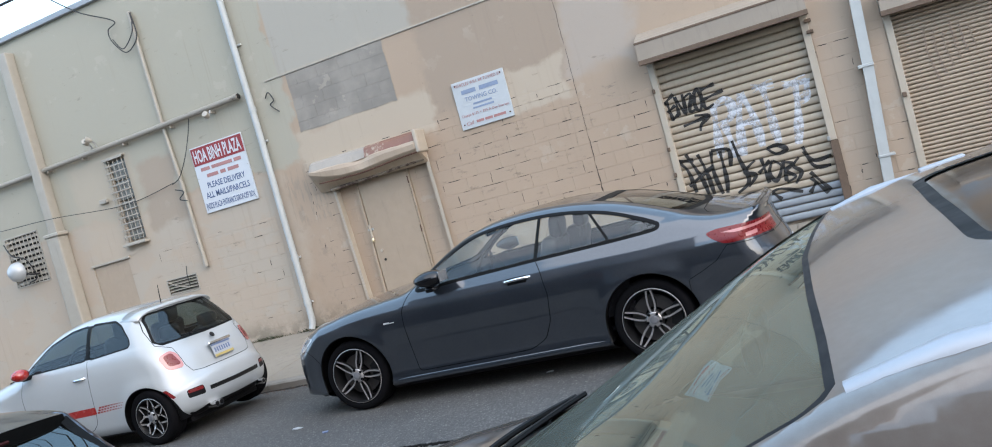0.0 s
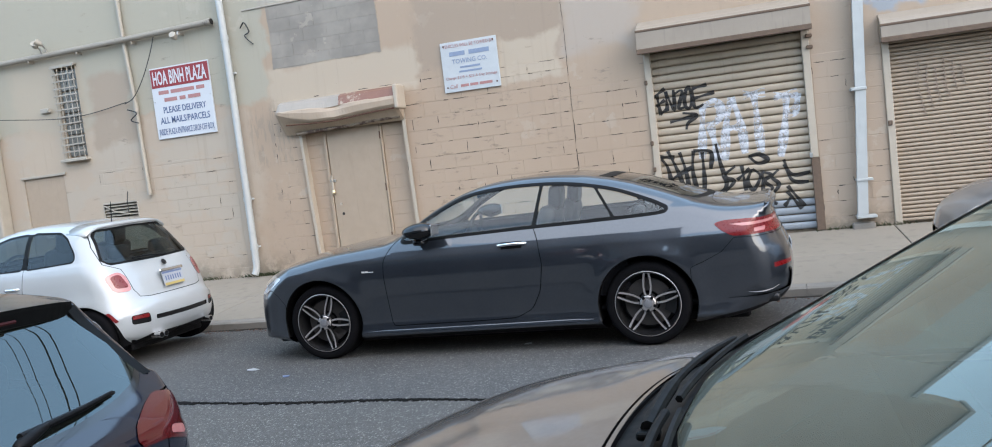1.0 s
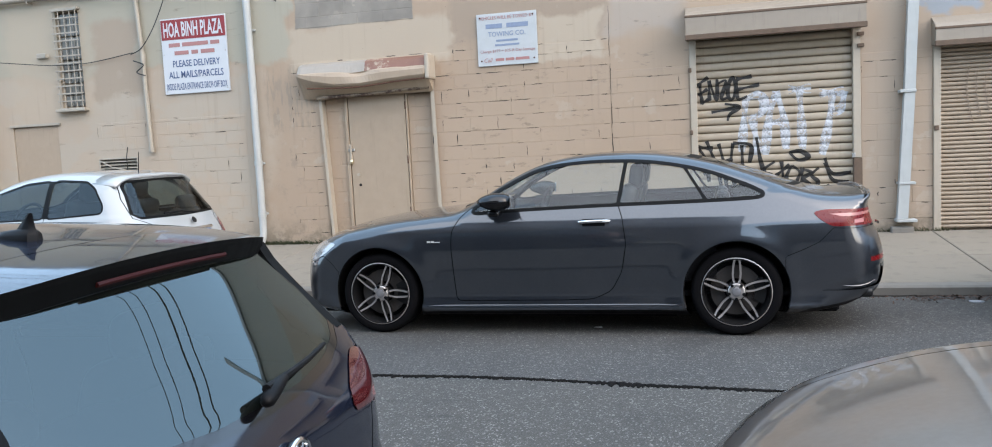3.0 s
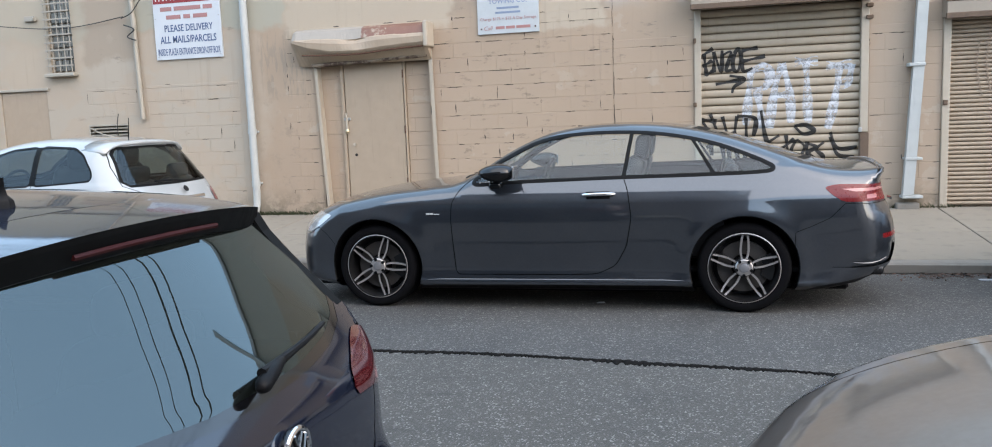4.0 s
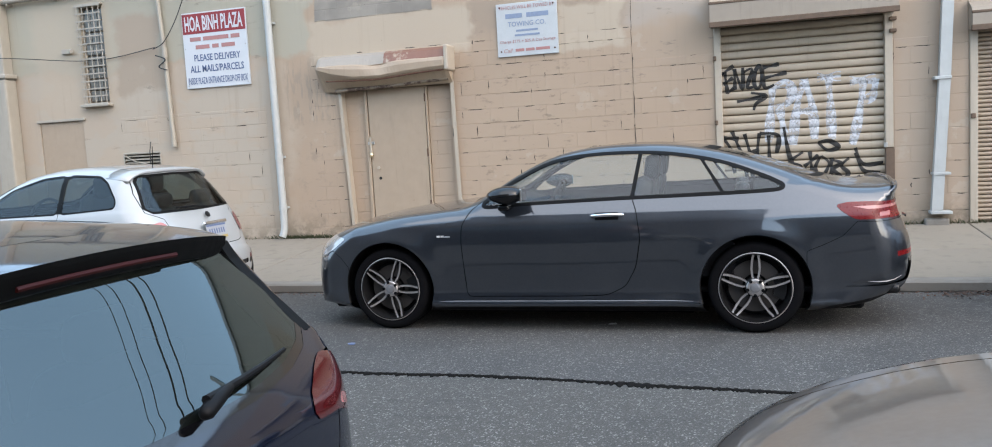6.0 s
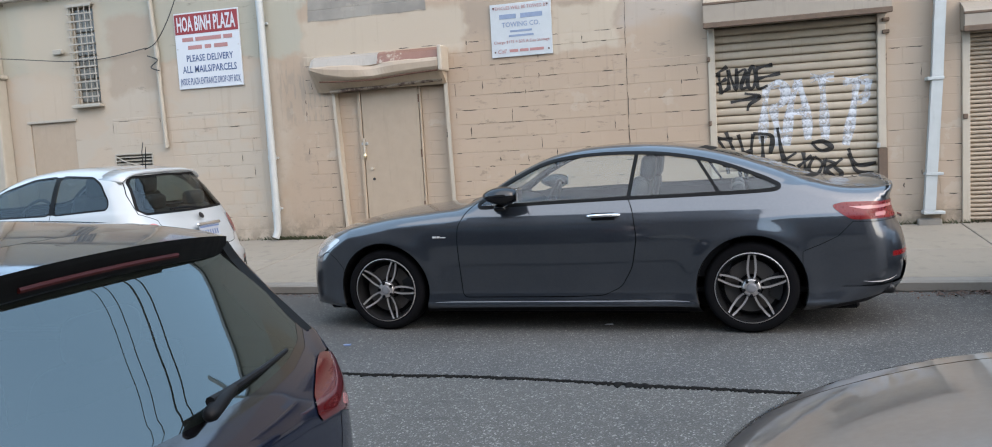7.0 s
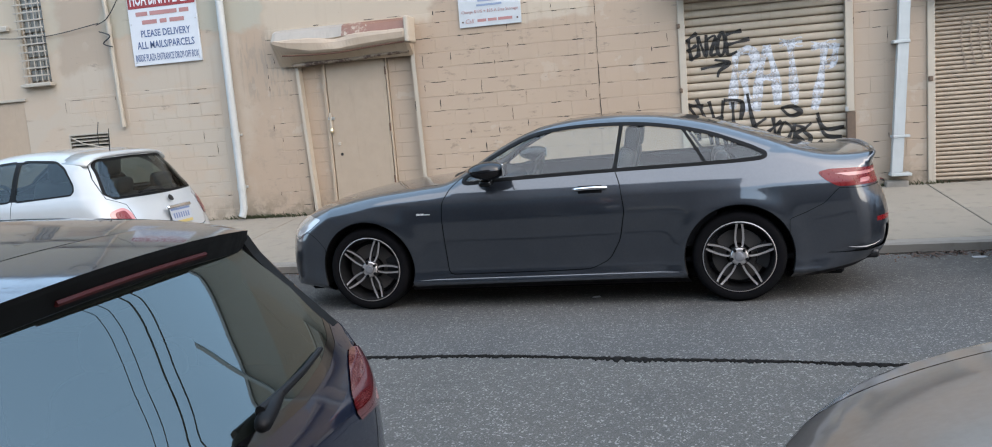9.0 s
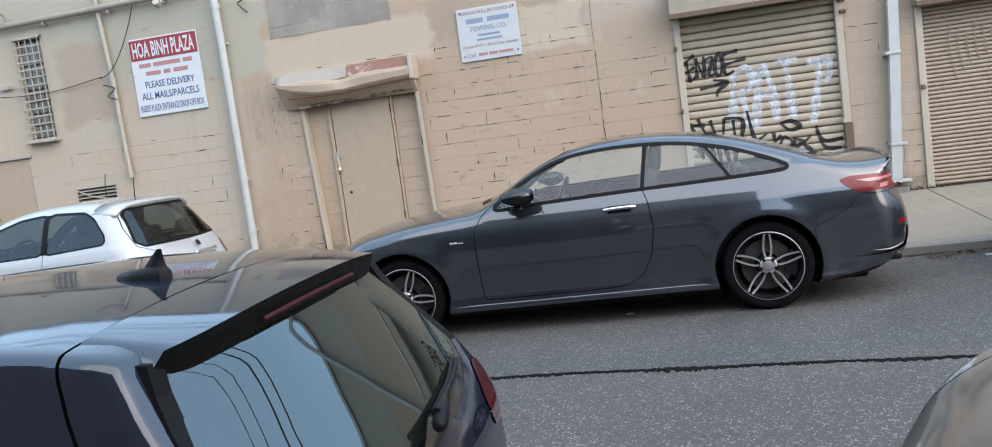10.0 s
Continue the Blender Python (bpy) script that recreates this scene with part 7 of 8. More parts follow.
# ------------------------------------------------ the dark blue hatchback
def blue_hatchback():
    car = thing("car", "dark blue hatchback with sky and wires mirrored in its rear window", "car", (-1.77, -4.60, -0.125))
    profile = [(-2.08, 0.20), (-2.14, 0.30), (-2.155, 0.48), (-2.12, 0.66), (-2.02, 0.79), (-1.75, 0.88), (-1.3, 0.96), (-0.95, 1.02), (-0.70, 1.13), (-0.35, 1.30), (-0.05, 1.40), (0.3, 1.452), (0.8, 1.468), (1.25, 1.45), (1.50, 1.425), (1.60, 1.405), (1.63, 1.375), (1.675, 1.31), (1.79, 1.17), (1.89, 1.05), (1.945, 0.98), (1.985, 0.90), (1.995, 0.80), (2.0, 0.70), (2.03, 0.64), (2.09, 0.60), (2.10, 0.42), (2.06, 0.28), (1.95, 0.22), (1.5, 0.19), (0.0, 0.17), (-1.8, 0.18)]
    width = [(0.1, 0.82), (0.2, 0.86), (0.35, 0.88), (0.55, 0.892), (0.70, 0.895), (0.82, 0.885), (0.92, 0.862), (1.0, 0.83), (1.1, 0.79), (1.2, 0.74)]
    belt = [(-2.2, 0.80), (-1.0, 0.95), (0, 0.985), (1.0, 1.0), (1.6, 1.03), (2.2, 1.04)]
    axles = [(-1.31, 0.315), (1.31, 0.315)]
    sh = Shell(profile, width, belt, 0.36, axles, 0.355, (-1.0, 0.14, 1.0, 0.085), (0.18, 0.10), 0.085, (0.022, 0.24), (-1.6, 1.55), 0.014, ledge=0.038)
    B = Body(sh, car, M["golf"], 0.024)

    def flank(s):
        return (np.abs(s.n[:, 1]) > 0.45) & (np.abs(s.p[:, 1]) > 0.45)

    fore = soften([(-0.62, 1.0), (0.33, 1.01), (0.30, 1.37), (-0.05, 1.35)], 0.06)
    mid = soften([(0.40, 1.012), (1.18, 1.025), (1.10, 1.36), (0.37, 1.372)], 0.06)
    for poly in (fore, mid):
        B.window(lambda s: outline_sdf(xz(s), poly), "side_window", M["glass_golf"], 0.016, flank, "tinted side window")
    screen = np.array([(-0.4, 1.06), (0.62, 1.07), (0.66, 1.10), (0.56, 1.34), (0.52, 1.375), (-0.4, 1.395)])
    B.window(lambda s: outline_sdf(yz(s), screen), "windscreen", M["glass_fiat"], 0.02, lambda s: (s.p[:, 0] < 0.1) & (s.n[:, 0] < -0.2) & (s.p[:, 2] > 1.0), sides=False)
    behind = lambda s: (s.p[:, 0] > 1.45) & (s.n[:, 0] > 0.12)
    rear = np.array([(-0.4, 1.003), (0.20, 1.008), (0.42, 1.024), (0.57, 1.050), (0.652, 1.092), (0.615, 1.22), (0.565, 1.305), (0.51, 1.335), (-0.4, 1.345)])
    B.window(lambda s: outline_sdf(yz(s), rear), "rear_window", M["glass_golf"], 0.024, behind, "dark tinted rear window", sides=False, sink=0.002, trim=M["frit"])
    lamp_o = soften([(0.404, 0.853), (0.42, 0.921), (0.533, 0.974), (0.628, 0.997), (0.75, 0.965), (0.95, 0.90), (0.95, 0.745), (0.75, 0.775), (0.58, 0.835)], 0.03)
    lens, B.rest = B.rest.cut(only(outline_sdf(yz(B.rest), lamp_o), (B.rest.p[:, 0] > 1.55)))
    inner, lens = lens.cut(outline_sdf(yz(lens), soften([(0.60, 0.845), (0.74, 0.80), (0.74, 0.835), (0.62, 0.875)], 0.02)))
    for s in lens.moved(-0.004).split_sides():
        s.make("tail_lamp", M["lamp_dark"], car, "dark red tail lamp")
    for s in inner.moved(-0.003).split_sides():
        s.make("reverse_lamp", M["lamp_pink"], car, "pale reversing field of the tail lamp")
    gate = [(-0.3, 0.625), (0.45, 0.63), (0.53, 0.68), (0.565, 0.78), (0.60, 0.93), (0.70, 1.02), (0.68, 1.12), (0.61, 1.30), (0.57, 1.45), (-0.3, 1.45)]
    flanks = [(1.456, 1.7), (1.458, 1.44), (1.472, 1.36), (1.50, 1.29), (1.57, 1.15), (1.66, 1.02), (1.70, 0.94), (1.72, 0.80), (2.4, 0.80), (2.4, 1.7)]

    def tailgate(s):
        high = np.maximum(outline_sdf(xz(s), np.array(flanks)), 0.985 - s.p[:, 2])
        low = np.maximum(outline_sdf(yz(s), np.array(gate)), s.p[:, 2] - 1.06)
        return only(np.minimum(high, low), s.p[:, 0] > 1.40)

    B.gap_value(tailgate, "tailgate", 0.0035, 0.03)
    door = soften([(0.36, 1.02), (0.37, 0.6), (0.36, 0.30), (0.95, 0.30), (1.0, 0.55), (1.2, 0.75), (1.25, 1.02)], 0.05)
    B.gap(door, xz, flank, "door")
    B.panel(outline_sdf(yz(B.rest), np.array([(-0.1, 0.0), (1, 0.0), (1, 0.30), (-0.1, 0.36)])), "rear_valance", M["black"], keep=behind(B.rest))
    B.done("dark blue hatchback body")
    # spoiler: a gloss black blade under a body colour top
    verts, faces = [], []
    ys = [-0.61, -0.585, *np.linspace(-0.552, 0.552, 33), 0.585, 0.61]
    for y in ys:
        yy = max(-0.552, min(0.552, y))
        over = abs(y) - abs(yy)
        drop = over + 18 * over * over
        x1 = 1.695 - 0.15 * yy * yy - 0.02 * (abs(yy) / 0.552) ** 8 - 0.9 * over
        z1 = sh.top(1.57, yy * 0.97, -0.008) - drop
        verts += [(1.466 + over, y, sh.top(1.466, yy * 0.98, 0.0015) - 0.9 * drop), (x1 - 0.07, y, z1 + 0.011), (x1, y, z1), (x1 - 0.004, y, z1 - 0.014), (x1 - 0.025, y, z1 - 0.062), (x1 - 0.10, y, z1 - 0.095)]
    top, low = [], []
    for i in range(len(ys) - 1):
        for k in range(5):
            (top if k < 2 else low).append((6 * i + k, 6 * i + k + 1, 6 * i + 7 + k, 6 * i + 6 + k))
    low += [(5, 4, 3, 2, 1, 0), tuple(6 * (len(ys) - 1) + k for k in range(6))]
    for side in (-1, 1):
        b = bmesh.new()
        prism([(1.56, 1.36), (1.612, 1.355), (1.634, 1.300), (1.664, 1.25), (1.706, 1.19), (1.758, 1.125), (1.812, 1.055), (1.80, 1.055), (1.75, 1.12), (1.70, 1.17), (1.62, 1.27), (1.57, 1.32)], "y", 0.535, 0.582, b)
        for v in b.verts:
            v.co.y = side * (v.co.y + 0.40 * max(0.0, 1.35 - v.co.z))
        bmesh.ops.recalc_face_normals(b, faces=b.faces)
        part("side_blade", b, M["trim_black"], car, "gloss black blade beside the rear window")
    sp = mesh_object("roof_spoiler", verts, top, M["golf"], car, "dark blue roof spoiler", True)
    mesh_object("spoiler_underside", verts, low, M["trim_black"], sp, "black underside", False)
    part("brake_light", tube([(1.681 - 0.15 * y * y, y, 1.362 - 0.085 * y * y) for y in np.linspace(-0.26, 0.26, 11)], 0.007, 6), M["dull_red"], sp, "dark red brake light")
    # fin aerial
    b = bmesh.new()
    for z, x0, x1, w in ((-0.012, 1.200, 1.350, 0.034), (0.010, 1.206, 1.349, 0.031), (0.019, 1.225, 1.347, 0.021), (0.025, 1.285, 1.345, 0.009), (0.048, 1.308, 1.340, 0.006), (0.066, 1.326, 1.339, 0.003)):
        ring = [(x0, 0), (x0 * 0.6 + x1 * 0.4, w), (x1 - 0.01, w * 0.8), (x1, 0), (x1 - 0.01, -w * 0.8), (x0 * 0.6 + x1 * 0.4, -w)]
        vs = [b.verts.new((x, y - 0.075, 1.448 + z)) for x, y in ring]
        if z > 0:
            for i in range(6):
                b.faces.new((prev[i], prev[(i + 1) % 6], vs[(i + 1) % 6], vs[i]))
        prev = vs
    b.faces.new(prev)
    part("roof_aerial", b, M["black"], car, "black fin aerial", smooth=True)
    # wiper
    arm = curve_points([(1.945, -0.03, 1.052), (1.935, 0.10, 1.054), (1.915, 0.26, 1.056), (1.888, 0.41, 1.060)], 6)
    wp = part("wiper", tube(arm, [0.013 - 0.007 * i / (len(arm) - 1) for i in range(len(arm))], 8), M["black"], car, "black rear wiper", smooth=True)
    part("wiper_hub", tube([(1.957, -0.066, 1.026), (1.957, -0.060, 1.027), (1.956, -0.045, 1.030), (1.950, 0.0, 1.042), (1.943, 0.045, 1.050), (1.938, 0.075, 1.053)], [0.005, 0.014, 0.020, 0.020, 0.016, 0.011], 12), M["black"], wp, "rounded black wiper cap", smooth=True)
    part("wiper_blade", tube([(1.918, 0.08, 1.040), (1.90, 0.26, 1.043), (1.868, 0.44, 1.050)], 0.007, 6), M["black"], wp)
    ring = [(2.005 , 0.056 * math.cos(t), 0.856 + 0.056 * math.sin(t)) for t in np.linspace(0, 2 * math.pi, 33)]
    em = part("emblem", tube(ring, 0.0075, 8, caps=False), M["chrome"], car, "round chrome emblem", smooth=True)
    part("emblem_disc", tube([(1.985, 0, 0.856), (2.003, 0, 0.856)], 0.053, 28), M["gloss_black"], em)
    for line in ([(-0.034, 0.035), (-0.012, -0.036), (0.0, -0.006), (0.012, -0.036), (0.034, 0.035)], [(-0.017, 0.046), (0.0, 0.010), (0.017, 0.046)]):
        part("emblem_bar", tube([(2.007, y, 0.856 + z) for y, z in line], 0.0055, 6), M["chrome"], em)
    st = {"n": 5, "kind": "twin", "half": 0.02, "wide": 0.011}
    for x in (-1.31, 1.31):
        wheel(car, x, -0.875, 0.315, 0.315, 0.225, 0.21, -1, st, (M["rim_dark"], M["alloy"]), 0.4)
        wheel(car, x, 0.875, 0.315, 0.315, 0.225, 0.21, 1, st, (M["rim_dark"], M["alloy"]), 0.4)
    cabin(car, -0.9, 1.9, 0.76, (-0.5, 0.98), (-0.2, -0.37, 0.98))
    seats(car, [(0.15, -0.37, 0.52), (0.15, 0.37, 0.52), (0.95, -0.36, 0.55), (0.95, 0.36, 0.55)], M["seat"])
    part("parcel_shelf", box(1.30, 1.86, -0.62, 0.62, 0.93, 0.95, 0.01), M["liner"], car)
    return car


# ------------------------------------------------ the taupe estate
def taupe_estate():
    car = thing("car", "taupe metallic estate car with silver roof rails and black wipers", "car", (3.21, -5.05, -0.125))
    profile = [(-2.04, 0.24), (-2.15, 0.34), (-2.18, 0.55), (-2.16, 0.75), (-2.035, 0.90), (-1.88, 1.02), (-1.62, 1.105), (-1.3, 1.152), (-1.10, 1.18), (-0.92, 1.25), (-0.62, 1.40), (-0.34, 1.53), (-0.10, 1.60), (0.25, 1.645), (0.8, 1.665), (1.4, 1.64), (1.95, 1.57), (2.12, 1.50), (2.22, 1.20), (2.30, 0.95), (2.36, 0.70), (2.37, 0.45), (2.28, 0.28), (1.7, 0.23), (0.0, 0.22), (-1.8, 0.22)]
    width = [(0.1, 0.80), (0.25, 0.86), (0.40, 0.885), (0.60, 0.90), (0.80, 0.90), (0.93, 0.895), (1.02, 0.88), (1.10, 0.855), (1.18, 0.81), (1.3, 0.74)]
    belt = [(-2.3, 0.95), (-1.1, 1.10), (0, 1.09), (1.0, 1.09), (2.3, 1.13)]
    axles = [(-1.31, 0.35), (1.31, 0.35)]
    sh = Shell(profile, width, belt, 0.24, axles, 0.39, (-1.0, 0.16, 1.3, 0.10), (0.19, 0.09), 0.055, (0.022, 0.26), (-1.65, 1.9), 0.014)
    B = Body(sh, car, M["tan"], 0.024)

    def flank(s):
        return (np.abs(s.n[:, 1]) > 0.45) & (np.abs(s.p[:, 1]) > 0.45)

    for poly in (soften([(-0.75, 1.10), (0.33, 1.11), (0.30, 1.53), (-0.02, 1.51)], 0.06), soften([(0.40, 1.11), (1.30, 1.13), (1.28, 1.53), (0.37, 1.535)], 0.06), soften([(1.38, 1.14), (2.05, 1.16), (1.92, 1.50), (1.36, 1.53)], 0.06)):
        B.window(lambda s: outline_sdf(xz(s), poly), "side_window", M["glass_golf"], 0.016, flank, "tinted side window")
    header = [(x, y) for x, y in zip(np.interp(np.linspace(0, 1, 14), [0, 0.3, 0.6, 0.85, 1], [-0.262, -0.255, -0.243, -0.228, -0.222]), np.linspace(-0.3, 0.665, 14))]
    screen = np.array([(-1.045, -0.3), (-1.045, 0.0), (-1.01, 0.35), (-0.93, 0.60), (-0.86, 0.71), (-0.80, 0.742), (-0.34, 0.690), (-0.25, 0.682)] + header[::-1])
    B.window(lambda s: outline_sdf(xy(s), screen), "windscreen", M["glass_tan"], 0.011, lambda s: (s.p[:, 0] < 0.1) & (s.n[:, 2] > 0.3) & (s.p[:, 2] > 1.09), "greenish windscreen", sides=False, trim=M["black"])
    fore_edge = curve_points([(-1.165, -0.3), (-1.165, 0.0), (-1.145, 0.25), (-1.10, 0.48), (-1.02, 0.66), (-0.92, 0.765), (-0.82, 0.77)], 6)
    aft_edge = curve_points([(-0.80, 0.742), (-0.86, 0.71), (-0.93, 0.60), (-1.01, 0.35), (-1.045, 0.0), (-1.045, -0.3)], 6)
    cowl = np.vstack([fore_edge, aft_edge])
    B.near(np.minimum(line_dist(xy(B.rest), fore_edge), line_dist(xy(B.rest), aft_edge)), (B.rest.n[:, 2] > 0.3) & (B.rest.p[:, 2] > 1.0) & (B.rest.p[:, 0] < -0.6), 0.03)
    B.panel(outline_sdf(xy(B.rest), cowl), "cowl_panel", M["trim_black"], "black cowl under the windscreen", keep=(B.rest.n[:, 2] > 0.3) & (B.rest.p[:, 2] > 1.0) & (B.rest.p[:, 0] < -0.6), sink=0.012)
    hood = [(-2.10, -0.3), (-2.08, 0.50), (-1.9, 0.66), (-1.4, 0.735), (-1.08, 0.735)] + [(x - 0.014, y) for x, y in fore_edge[:24][::-1]]
    B.gap(np.array(hood), xy, lambda s: (s.n[:, 2] > 0.3) & (s.p[:, 0] < -0.9) & (s.p[:, 2] > 0.8), "bonnet", 0.0035, False)
    moon = soften([(-0.03, -0.3), (-0.02, 0.36), (0.02, 0.42), (0.86, 0.41), (0.86, -0.3)], 0.05)
    B.window(lambda s: outline_sdf(xy(s), moon), "sunroof", M["gloss_black"], 0.022, lambda s: (s.n[:, 2] > 0.7) & (s.p[:, 2] > 1.5), "dark sunroof glass", sides=False, trim=M["trim_black"])
    head = soften([(-2.4, 0.72), (-2.4, 0.84), (-2.0, 0.96), (-1.74, 1.0), (-1.78, 0.90), (-1.95, 0.76)], 0.03)
    B.panel(outline_sdf(xz(B.rest), head), "headlamp", M["lamp_clear"], "clear headlamp", keep=(B.rest.p[:, 0] < -1.6) & (np.abs(B.rest.p[:, 1]) > 0.5), sides=True)
    door = soften([(-0.78, 1.12), (-0.82, 0.7), (-0.76, 0.36), (0.32, 0.34), (0.36, 0.7), (0.36, 1.12)], 0.05)
    B.gap(door, xz, flank, "door")
    B.done("taupe metallic estate body")
    # bonnet creases
    for side in (-1, 1):
        rail = []
        for t in np.linspace(0, 1, 22):
            x = -0.20 + 2.0 * t
            e = min(1, t / 0.05, (1 - t) / 0.05)
            rail.append((x, side * (0.672 - 0.02 * t), 1.508 + 0.075 * math.sin(math.pi * min(1, 0.13 + t * 0.8)) + 0.018 * e))
        rr = part("roof_rail", tube(rail, [0.017, 0.021] + [0.021] * 18 + [0.020, 0.012], 10), M["satin"], car, "silver roof rail", smooth=True)
        part("rail_cover", soft_box(0.05, side * 0.672, 1.598, 0.10, 0.036, 0.012, 0.004, -0.12), M["satin"], rr)
        b = bmesh.new()
        bmesh.ops.create_icosphere(b, subdivisions=3, radius=1)
        for v in b.verts:
            v.co = (v.co.x * 0.10, v.co.y * 0.12, v.co.z * 0.085)
        bmesh.ops.transform(b, matrix=Matrix.Translation((-0.55, side * 0.98, 1.13)), verts=b.verts)
        part("mirror", b, M["tan"], car, "taupe door mirror", smooth=True)
    # wipers and washer jets
    for y0, y1, back in ((-0.60, 0.06, 0.0), (0.0, 0.66, 0.02)):
        arm = []
        for t in np.linspace(0, 1, 14):
            y = y0 + (y1 - y0) * t
            x = -1.115 + back + 0.045 * t + 0.21 * y * y
            arm.append((x, y, sh.top(x, y, 0.018 + 0.012 * math.sin(math.pi * t))))
        w = part("wiper", tube(arm, [0.014] * 5 + [0.009] * 9, 8), M["trim_black"], car, "black windscreen wiper", smooth=True)
        part("wiper_blade", tube([(p[0] + 0.028, p[1], sh.top(p[0] + 0.028, p[1], 0.012)) for p in arm[3:]], 0.008, 6), M["trim_black"], w)
        part("wiper_hub", soft_box(arm[0][0], y0, arm[0][2] - 0.012, 0.045, 0.035, 0.018, 0.008), M["trim_black"], w)
    st = {"n": 5, "kind": "twin", "half": 0.02, "wide": 0.012}
    for x in (-1.31, 1.31):
        wheel(car, x, -0.88, 0.35, 0.35, 0.23, 0.22, -1, st, (M["rim_dark"], M["alloy"]), 0.7)
        wheel(car, x, 0.88, 0.35, 0.35, 0.23, 0.22, 1, st, (M["rim_dark"], M["alloy"]), 0.7)
    cabin(car, -1.0, 2.1, 0.76, (-0.45, 1.10), (-0.15, -0.37, 1.08))
    part("dash_pad", box(-1.0, -0.45, -0.72, 0.72, 1.0, 1.08, 0.03, 2), M["liner"], car)
    seats(car, [(0.2, -0.37, 0.60), (0.2, 0.37, 0.60), (1.1, -0.37, 0.62), (1.1, 0.37, 0.62)], M["seat"])
    part("interior_mirror", soft_box(-0.36, 0.0, 1.44, 0.03, 0.24, 0.07, 0.018), M["black"], car)
    return car


# ------------------------------------------------ the silver hatchback at the edge of the view
def silver_hatchback():
    car = thing("car", "silver hatchback parked behind the grey coupe", "car", (SILVER_X + 2.15, 0.95, 0))
    profile = [(-2.05, 0.20), (-2.13, 0.30), (-2.15, 0.48), (-2.13, 0.68), (-2.05, 0.82), (-1.8, 0.94), (-1.3, 1.02), (-0.9, 1.07), (-0.6, 1.22), (-0.25, 1.42), (0.05, 1.54), (0.4, 1.60), (1.0, 1.61), (1.6, 1.56), (2.0, 1.40), (2.15, 1.15), (2.28, 1.02), (2.32, 0.85), (2.35, 0.55), (2.30, 0.28), (1.6, 0.18), (0.0, 0.17), (-1.8, 0.18)]
    width = [(0.1, 0.80), (0.25, 0.85), (0.45, 0.87), (0.65, 0.875), (0.80, 0.87), (0.95, 0.85), (1.1, 0.80)]
    belt = [(-2.2, 0.88), (-1.0, 1.02), (0, 1.05), (1.2, 1.08), (2.4, 1.1)]
    axles = [(-1.31, 0.32), (1.31, 0.32)]
    sh = Shell(profile, width, belt, 0.60, axles, 0.355, (-1.0, 0.12, 1.2, 0.12), (0.14, 0.12), 0.04, (0.10, 0.28), (-1.6, 1.8))
    B = Body(sh, car, M["silver"], 0.035)

    def flank(s):
        return (np.abs(s.n[:, 1]) > 0.4) & (np.abs(s.p[:, 1]) > 0.45)

    B.window(lambda s: outline_sdf(xz(s), soften([(-0.55, 1.08), (1.75, 1.11), (1.6, 1.42), (0.3, 1.48), (-0.05, 1.44)], 0.06)), "side_window", M["glass_fiat"], 0.016, flank)
    screen = np.array([(-0.4, 1.12), (0.62, 1.13), (0.54, 1.48), (-0.4, 1.52)])
    B.window(lambda s: outline_sdf(yz(s), screen), "windscreen", M["glass_fiat"], 0.02, lambda s: (s.p[:, 0] < 0.2) & (s.n[:, 0] < -0.2) & (s.p[:, 2] > 0.97), sides=False)
    head = soften([(-2.4, 0.62), (-2.4, 0.76), (-2.0, 0.84), (-1.75, 0.86), (-1.85, 0.70)], 0.03)
    B.panel(outline_sdf(xz(B.rest), head), "headlamp", M["lamp_clear"], "clear headlamp", keep=(B.rest.p[:, 0] < -1.6) & (np.abs(B.rest.p[:, 1]) > 0.45), sides=True)
    grille = soften([(-0.1, 0.34), (0.5, 0.34), (0.55, 0.5), (0.4, 0.62), (-0.1, 0.62)], 0.04)
    B.panel(outline_sdf(yz(B.rest), grille), "grille", M["black"], "black grille", keep=B.rest.p[:, 0] < -1.8, sink=0.02)
    B.done("silver hatchback body")
    st = {"n": 5, "kind": "twin", "half": 0.02, "wide": 0.012}
    for x in (-1.31, 1.31):
        wheel(car, x, -0.85, 0.32, 0.32, 0.215, 0.20, -1, st, (M["rim_dark"], M["alloy"]), 0.7)
        wheel(car, x, 0.85, 0.32, 0.32, 0.215, 0.20, 1, st, (M["rim_dark"], M["alloy"]), 0.7)
    cabin(car, -0.9, 1.9, 0.74, (-0.42, 0.95), (-0.12, -0.36, 0.95))
    return car


SILVER_X = 3.70
grey_coupe()
white_hatchback()
blue_hatchback()
taupe_estate()
silver_hatchback()

# ---------------------------------------------------------------- small things on the ground
def scrap(name, label, x, y, size, mat, seed):
    r = random.Random(seed)
    b = bmesh.new()
    pts = [(x + size * r.uniform(0.5, 1) * math.cos(t), y + size * 0.6 * r.uniform(0.5, 1) * math.sin(t)) for t in np.linspace(0, 2 * math.pi, 8)[:-1]]
    z = road_z(y) if y < 1.9 else pave_z(y)
    prism(pts, "z", z + 0.001, z + 0.008, b)
    for v in b.verts:
        v.co.z += 0.004 * r.random()
    tagged(part(name, b, mat), label, "litter")


scrap("litter", "scrap of blue plastic on the road", -1.55, -0.55, 0.05, M["plate_blue"], 1)
scrap("litter", "pale scrap of paper on the road", -2.05, -0.28, 0.07, M["plate_white"], 2)
scrap("litter", "pale scrap of paper on the road", 3.45, 0.35, 0.05, M["plate_white"], 3)
scrap("litter", "pale scrap of paper by the kerb", 3.5, 1.50, 0.08, M["plate_white"], 4)
scrap("litter", "pale scrap of paper on the road", 0.35, 0.25, 0.04, M["plate_white"], 5)


